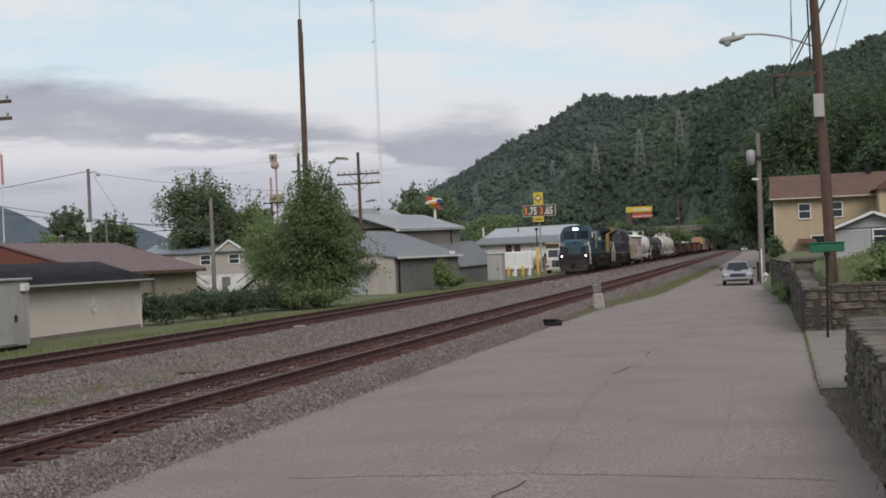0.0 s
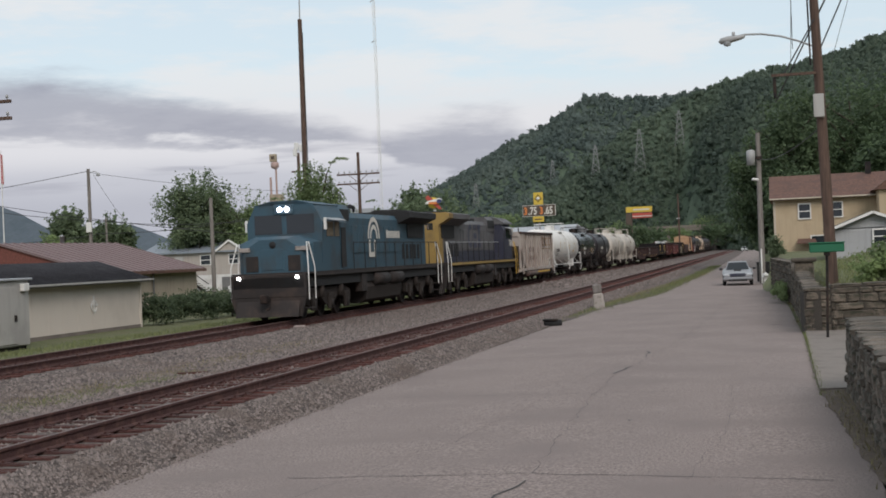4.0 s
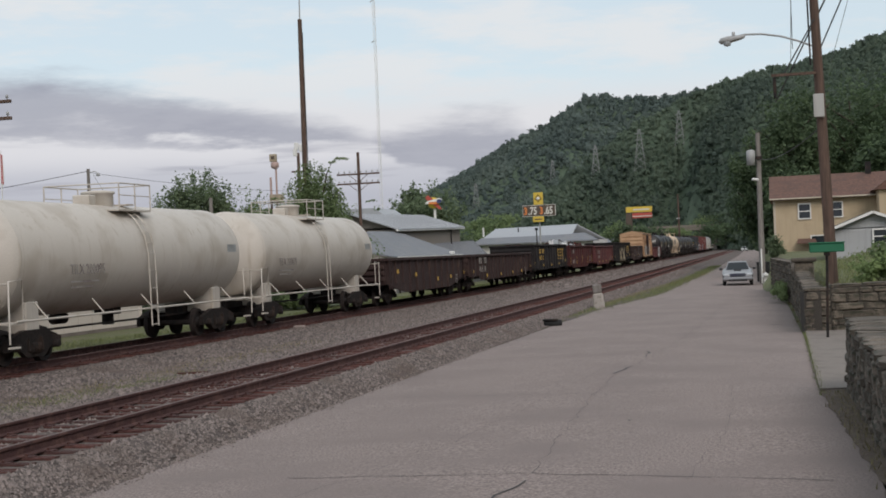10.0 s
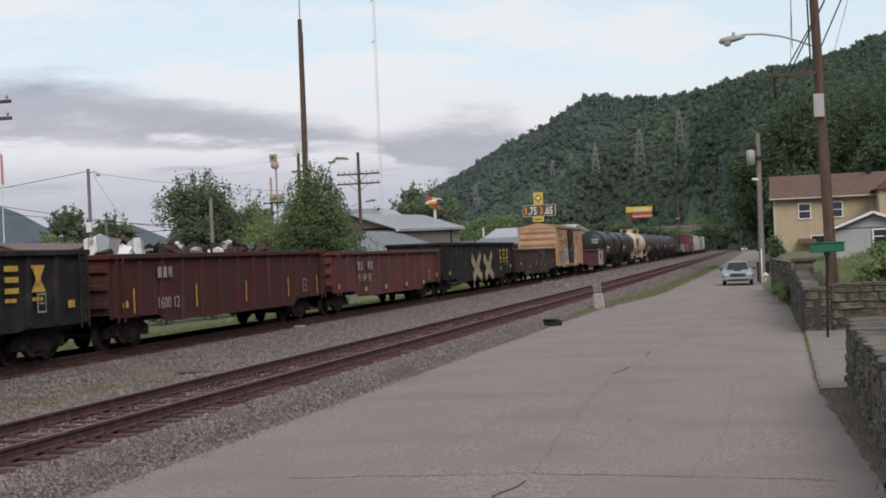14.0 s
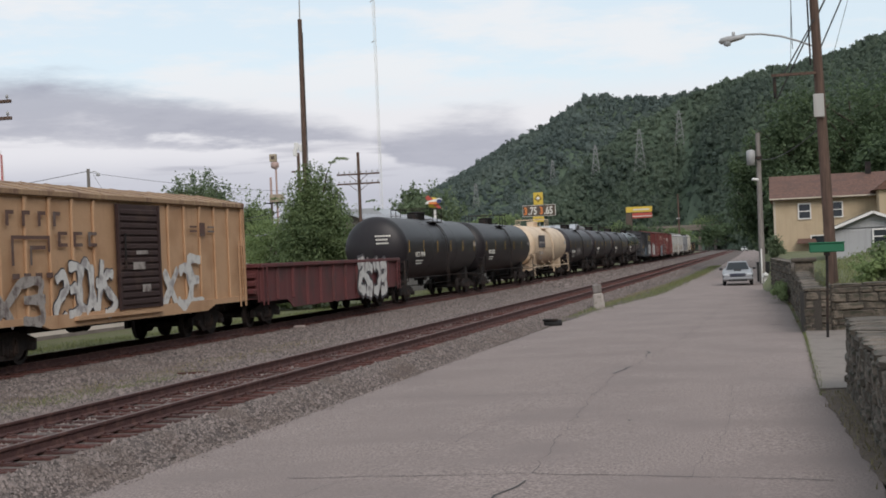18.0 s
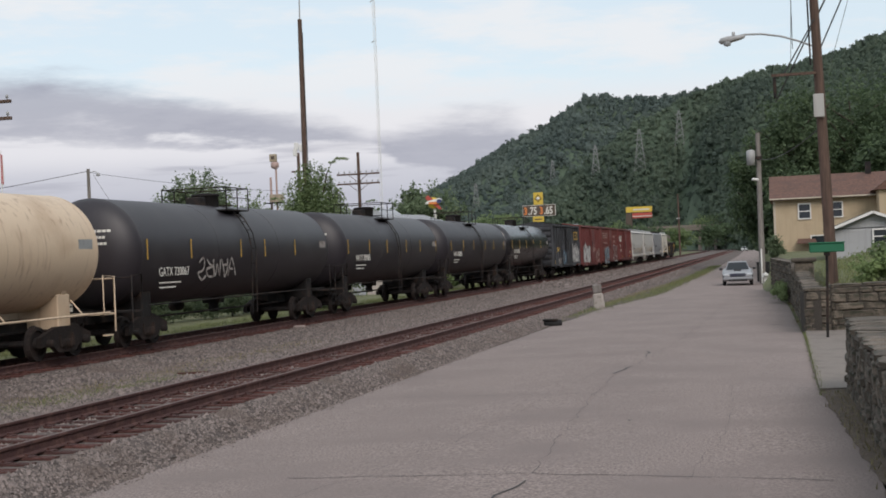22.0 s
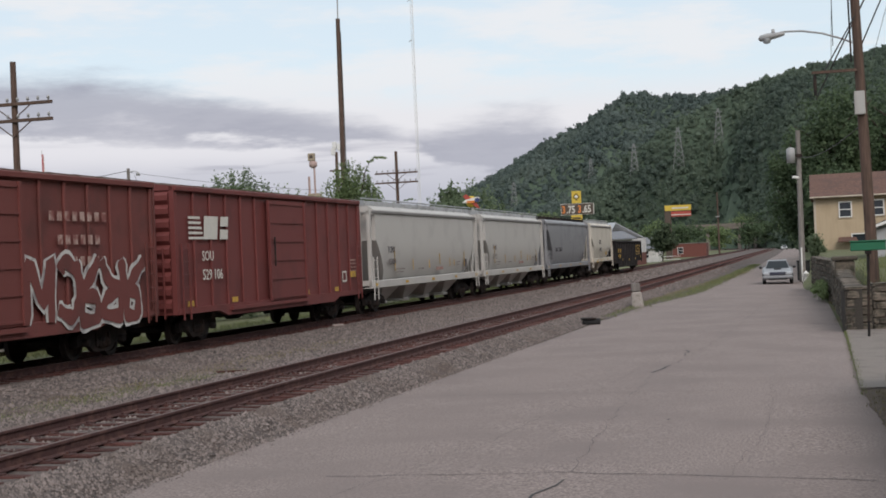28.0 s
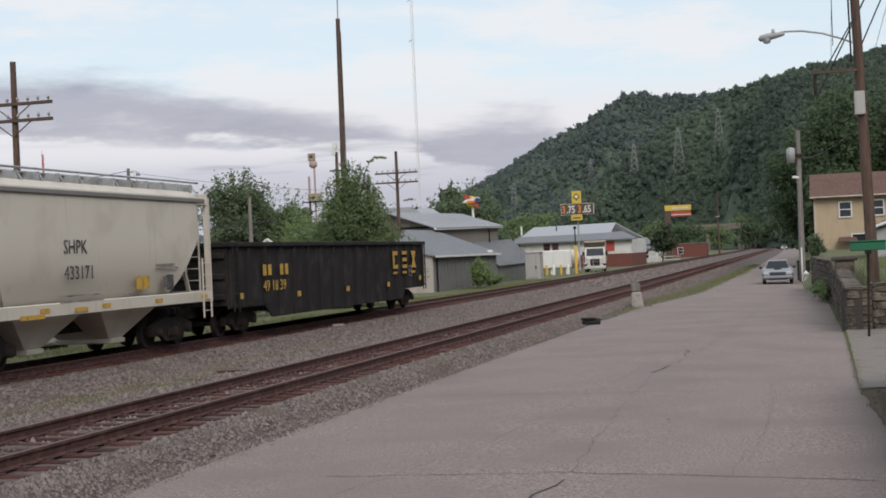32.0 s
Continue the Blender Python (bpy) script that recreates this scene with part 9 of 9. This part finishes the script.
# parked car that faces the camera
def sedan(name, label, x, y, turn, m):
    c = thing(name, label, "car", at=pose(x, y, 0.02, 0, 0, turn))
    side = [(-2.36, 0.42), (-2.40, 0.60), (-2.33, 0.74), (-1.9, 0.86), (-1.12, 0.97), (1.9, 1.02), (2.3, 0.94), (2.38, 0.5), (2.3, 0.32), (-2.2, 0.3)]
    shell = Geo()
    for a, k in ((-0.92, 0.0), (-0.80, 1.0), (0.80, 1.0), (0.92, 0.0)):
        shell.v += [(a * (0.93 if w < 0.4 or u < -2.3 else 1.0), u * (1 if k else 0.975), w - (0.0 if k or w < 0.7 else 0.09)) for u, w in side]
    n = len(side)
    shell.f = [(j * n + i, j * n + (i + 1) % n, j * n + n + (i + 1) % n, j * n + n + i) for j in range(3) for i in range(n)] + [tuple(range(n - 1, -1, -1)), tuple(range(3 * n, 4 * n))]
    shell.smooth = [False] * len(shell.f)
    part("body", shell, m, c)
    top = Geo().prism([(-0.40, 1.44), (0.3, 1.47), (1.0, 1.43), (1.75, 1.0), (-1.15, 0.95)], -0.74, 0.74, "x")
    top.v = [(x * (0.76 if z > 1.2 else 1.0), y, z) for x, y, z in top.v]
    part("roof_shell", top, m, c)
    ws = Geo().add([(-0.69, -1.165, 0.975), (0.69, -1.165, 0.975), (0.53, -0.47, 1.405), (-0.53, -0.47, 1.405)], [(0, 1, 2, 3)])
    part("windscreen", ws, "screen_glass", c)
    for s in (-1, 1):
        part("side_window", Geo().add([(s * 0.735, -0.85, 1.02), (s * 0.735, 1.4, 1.02), (s * 0.60, 0.9, 1.36), (s * 0.60, -0.42, 1.36)], [(0, 1, 2, 3)]), "screen_glass", c)
        part("headlight", Geo().box(*sorted((s * 0.55, s * 0.86)), -2.42, -2.2, 0.62, 0.75, 0.03), "car_lamp", c)
        part("mirror", Geo().box(*sorted((s * 0.92, s * 1.1)), -0.85, -0.7, 0.95, 1.08, 0.02), "rubber", c)
        for yy2 in (-1.45, 1.5):
            w = part("wheel", Geo().lathe([(s * 0.72, 0.0), (s * 0.72, 0.33), (s * 0.9, 0.33), (s * 0.92, 0.25), (s * 0.92, 0.0)], 18, "x", (0, yy2, 0.33)), "rubber", c)
            part("rim", Geo().lathe([(s * 0.925, 0.0), (s * 0.925, 0.2), (s * 0.90, 0.22)], 12, "x", (0, yy2, 0.33)), "galvanised", w)
    part("grille", Geo().box(-0.47, 0.47, -2.43, -2.3, 0.56, 0.76, 0.03), "loco_navy", c, "dark blue-black grille")
    part("bumper", Geo().box(-0.9, 0.9, -2.45, -2.25, 0.36, 0.54, 0.05), m, c)
    part("lower_intake", Geo().box(-0.55, 0.55, -2.46, -2.4, 0.28, 0.38), "rubber", c)
    scoop = Geo().box(-0.22, 0.22, -1.7, -1.2, 0.86, 0.99, 0.03)
    scoop.v = [(x, y, z + (y + 1.2) * 0.14) for x, y, z in scoop.v]
    part("bonnet_scoop", scoop, "rubber", c)
    return c


sedan("parked_car", "silver sedan parked on the road facing the camera", -3.08, 90.2, 2, "car_silver")
sedan("parked_car", "small pale car far along the road", -13.2, 455.0, 4, "white_paint")

# truck beside the far track
c = thing("dump_truck", "old white truck with a tan box body", "truck", at=pose(-25.0, 156.0, 0.1, 0, 0, 8))
part("hood", Geo().prism([(-3.9, 0.7), (-3.9, 1.55), (-2.3, 1.75), (-2.3, 0.7)], -0.85, 0.85, "x"), "truck_white", c)
part("cab", Geo().prism([(-2.3, 0.7), (-2.3, 1.75), (-1.95, 2.75), (-0.7, 2.8), (-0.7, 0.7)], -1.1, 1.1, "x"), "truck_white", c)
part("windscreen", Geo().add([(-0.95, -2.3, 1.85), (0.95, -2.3, 1.85), (0.9, -2.0, 2.65), (-0.9, -2.0, 2.65)], [(0, 1, 2, 3)]), "window_glass", c)
part("grille", Geo().box(-0.5, 0.5, -3.98, -3.88, 0.75, 1.5, 0.02), "dark_steel", c)
part("bumper", Geo().box(-1.15, 1.15, -4.15, -3.9, 0.45, 0.75, 0.04), "truck_white", c)
part("box_body", Geo().box(-1.2, 1.2, -0.5, 4.0, 1.1, 3.5, 0.05), "truck_tan", c)
part("cab_guard", Geo().box(-1.2, 1.2, -1.6, -0.5, 3.3, 3.42, 0.02), "truck_tan", c)
part("chassis", Geo().box(-0.5, 0.5, -3.8, 4.2, 0.6, 0.9), "dark_steel", c)
for s in (-1, 1):
    part("headlight", Geo().lathe([(-3.96, 0.0), (-3.96, 0.13), (-3.85, 0.15)], 10, "y", (s * 0.8, 0, 1.05)), "car_lamp", c)
    part("fender", Geo().box(*sorted((s * 0.85, s * 1.2)), -3.7, -2.5, 0.95, 1.15, 0.06), "truck_white", c)
    part("mirror", Geo().box(*sorted((s * 1.15, s * 1.4)), -2.2, -2.1, 1.8, 2.3), "dark_steel", c)
    for yy2 in (-3.1, 2.1, 3.2):
        part("wheel", Geo().lathe([(s * 0.75, 0.0), (s * 0.75, 0.48), (s * 1.1, 0.48), (s * 1.12, 0.3), (s * 1.0, 0.0)], 16, "x", (0, yy2, 0.48)), "rubber", c)

# houses on the bank
b = thing("house", "two-storey beige sided house with a brown roof", "house")
part("wall", Geo().box(-0.8, 9.5, 105, 113, 0.8, 5.74), "beige_siding", b)
lap_boards(b, -0.8, 9.5, 105.0, 1.0, 5.6, 0.2, "beige_siding")
part("corner_trim", Geo().box(-0.86, -0.7, 104.94, 105.06, 0.9, 5.7), "old_trim", b)
part("roof", slab([(-1.1, 104.5, 5.7), (9.8, 104.5, 5.7), (9.8, 109, 7.5), (-1.1, 109, 7.5)], 0.14), "shingle_brown", b)
part("roof", slab([(-1.1, 109, 7.5), (9.8, 109, 7.5), (9.8, 113.5, 5.7), (-1.1, 113.5, 5.7)], 0.14), "shingle_brown", b)
part("gable", Geo().prism([(105, 5.5), (113, 5.5), (109, 7.34)], -0.8, -0.7, "x"), "beige_siding", b)
part("eave_gutter", Geo().box(-1.1, 9.8, 104.38, 104.5, 5.6, 5.71, 0.02), "old_trim", b)
part("chimney", Geo().box(5.85, 6.25, 108.6, 109.0, 7.3, 8.25), "dark_steel", b)
window(b, "-y", (1.33, 104.93, 4.22), 0.76, 1.0)
window(b, "-y", (3.55, 104.93, 4.25), 0.76, 1.0)
window(b, "-y", (2.2, 104.93, 1.7), 0.9, 1.2)
part("awning", slab([(0.8, 105, 2.75), (2.0, 105, 2.75), (2.1, 104.0, 2.45), (0.7, 104.0, 2.45)], 0.06), "shingle_brown", b)
part("wing_wall", Geo().box(6.3, 12, 101.5, 105, 0.8, 5.9), "beige_siding", b)
part("wing_roof", Geo().prism([(5.9, 5.9), (12.4, 5.9), (9.2, 8.3)], 101.2, 105.5, "y"), "shingle_brown", b)
b = thing("house", "small grey sided house with white gable trim", "house")
part("wall", Geo().box(2.3, 6.3, 75, 84, 1.2, 3.15), "grey_siding", b)
lap_boards(b, 2.3, 6.3, 75.0, 1.4, 3.1, 0.17, "grey_siding")
part("gable", Geo().prism([(2.3, 3.1), (6.3, 3.1), (4.3, 3.85)], 75, 75.2, "y"), "grey_siding", b)
part("roof", slab([(2.05, 74.6, 3.14), (4.3, 74.6, 4.0), (4.3, 84.4, 4.0), (2.05, 84.4, 3.14)], 0.1), "shingle_dark", b)
part("roof", slab([(4.3, 74.6, 4.0), (6.55, 74.6, 3.14), (6.55, 84.4, 3.14), (4.3, 84.4, 4.0)], 0.1), "shingle_dark", b)
part("barge_board", Geo().bar((2.05, 74.58, 3.06), (4.3, 74.58, 3.92), 0.06, 0.14).bar((4.3, 74.58, 3.92), (6.55, 74.58, 3.06), 0.06, 0.14), "white_paint", b)
window(b, "-y", (4.7, 74.93, 2.35), 0.75, 0.65)


# ---- dry stone walls ----
def stone_mesh(r, w, h, d):
    g = Geo().box(-w / 2, w / 2, -d / 2, d / 2, -h / 2, h / 2, min(w, h) * 0.16)
    g.v = [(x + r.uniform(-1, 1) * 0.04 * w, y + r.uniform(-1, 1) * 0.06 * d, z + r.uniform(-1, 1) * 0.07 * h) for x, y, z in g.v]
    return g.mesh("stone", "fieldstone")


r = random.Random(21)
stone_set = [stone_mesh(r, 1, 1, 1) for _ in range(14)]


def stone_wall(name, label, line, z0, tops, thick, course=0.2, long=(0.25, 0.6), cap=0.09):
    """Courses of rough stones along a line of (x, y) points; tops gives the height at each point."""
    wall = tagged(new(name), label, "wall", kind="structure")
    core = Geo()
    for (a, b), (ta, tb) in zip(zip(line, line[1:]), zip(tops, tops[1:])):
        a, b = Vector((*a, 0)), Vector((*b, 0))
        d = (b - a).normalized()
        n = Vector((d.y, -d.x, 0))
        q = [a + n * 0.0, b + n * 0.0, b + n * thick, a + n * thick]
        s = 0.05
        inner = [a + n * s, b + n * s, b + n * (thick - s), a + n * (thick - s)]
        core.add([(p.x, p.y, z0 - 0.1) for p in inner] + [(p.x, p.y, t - 0.06) for p, t in zip(inner, (ta, tb, tb, ta))], [(0, 1, 2, 3), (4, 5, 6, 7), (0, 1, 5, 4), (1, 2, 6, 5), (2, 3, 7, 6), (3, 0, 4, 7)])
        length = (b - a).length
        ang = math.atan2(d.y, d.x)
        z = z0
        while z < max(ta, tb) - cap - 0.05:
            h = course * r.uniform(0.7, 1.5)
            u = 0.0
            while u < length - 0.06:
                w = min(r.uniform(*long), length - u)
                t = ta + (tb - ta) * min(max((u + w / 2) / length, 0), 1)
                if z + h * 0.5 < t - cap:
                    hh = min(h, t - cap - z)
                    p = a + d * (u + w / 2) + n * (0.14 + r.uniform(-0.035, 0.03))
                    s = new("stone", r.choice(stone_set))
                    s.parent = wall
                    s.matrix_basis = Matrix.Translation((p.x, p.y, z + hh / 2)) @ Matrix.Rotation(ang + r.choice((0, math.pi)), 4, "Z") @ Matrix.Rotation(r.uniform(-0.05, 0.05), 4, "Y") @ Matrix.Diagonal((w * 0.97, 0.3, hh * 0.95, 1))
                u += w
            z += h
        u = 0.0
        while u < length - 0.06:
            w = min(r.uniform(0.5, 1.0), length - u)
            t = ta + (tb - ta) * (u + w / 2) / length
            p = a + d * (u + w / 2) + n * (thick / 2 + r.uniform(-0.04, 0.03))
            s = new("capstone", r.choice(stone_set))
            s.parent = wall
            s.matrix_basis = Matrix.Translation((p.x, p.y, t - cap / 2)) @ Matrix.Rotation(ang, 4, "Z") @ Matrix.Diagonal((w * 0.98, thick * r.uniform(1.0, 1.12), cap * r.uniform(0.9, 1.3), 1))
            u += w
    part("wall_core", core, "mortar", wall)


stone_wall("stone_wall_near", "rough fieldstone retaining wall with flat capstones", [(1.35, 2.0), (1.03, 16.0), (0.90, 25.0), (3.5, 25.6)], 0.0, [1.15, 1.2, 1.28, 1.3], 0.7, 0.17)
stone_wall("stone_wall_far", "rough fieldstone retaining wall along the road", [(5.0, 41.9), (1.15, 41.2), (0.42, 41.0)], 0.0, [1.4, 1.34, 1.2], 0.5, 0.2, (0.35, 0.9))
stone_wall("stone_wall_road", "fieldstone wall along the edge of the road", [(0.42, 41.05), (0.1, 60.0), (-0.9, 78.0)], 0.0, [1.25, 1.75, 1.75], 0.5, 0.2)
p = thing("gate_pier", "square fieldstone pier with a slab on top", "pier", at=pose(0.55, 52, 0))
part("shaft", Geo().box(-0.35, 0.35, -0.35, 0.35, 0, 1.85, 0.05), "fieldstone", p)
part("slab_top", Geo().box(-0.45, 0.45, -0.45, 0.45, 1.85, 2.0, 0.04), "fieldstone", p)

# litter in the gravel
solid("stick", Geo().bar((-13.48, 29.45, 0.21), (-12.8, 29.6, 0.22), 0.07, 0.05), "tie_wood", "broken length of dark wood lying in the gravel", "stick")
g = Geo().box(-0.22, 0.22, -0.12, 0.12, 0.0, 0.12, 0.05)
solid("rock", g, "stone_chip", "pale flat rock lying beside the far track", "rock", at=pose(-16.75, 46.9, 0.27, 0, 0, 25))
for a, b0, b1 in ((-0.0981, 0.0611, 0.0838), (-0.0698, 0.0781, 0.0951), (-0.1296, 0.0568, 0.0741), (-0.1608, 0.0578, 0.0654), (-0.2177, 0.0383, 0.0514)):
    spot = 1000.0
    for y in range(520, 1050, 5):
        if max(near_h(a * y, y) if a * y > -145 else -1, far_h(a * y, y)) + 5 >= 2.62 + b0 * y:
            spot = float(y)
            break
    pylon(a, b0, b1, spot)


def motions():
    """The train comes towards the camera at a steady speed and passes to the left."""
    stops = [0, 2, 4, 6, 8, 10, 12, 14, 16, 18, 20, 22, 24, 26, 28, 30, 32]
    for ob, start in train:
        rows = []
        for t in stops:
            y = start - RUN * t
            slope = (bend(y + 5) - bend(y - 5)) / 10
            rows.append((t, pose(FAR_X + bend(y), y, RAIL_Z, 0, 0, -math.degrees(math.atan(slope)))))
        walk(ob, rows)


motions()
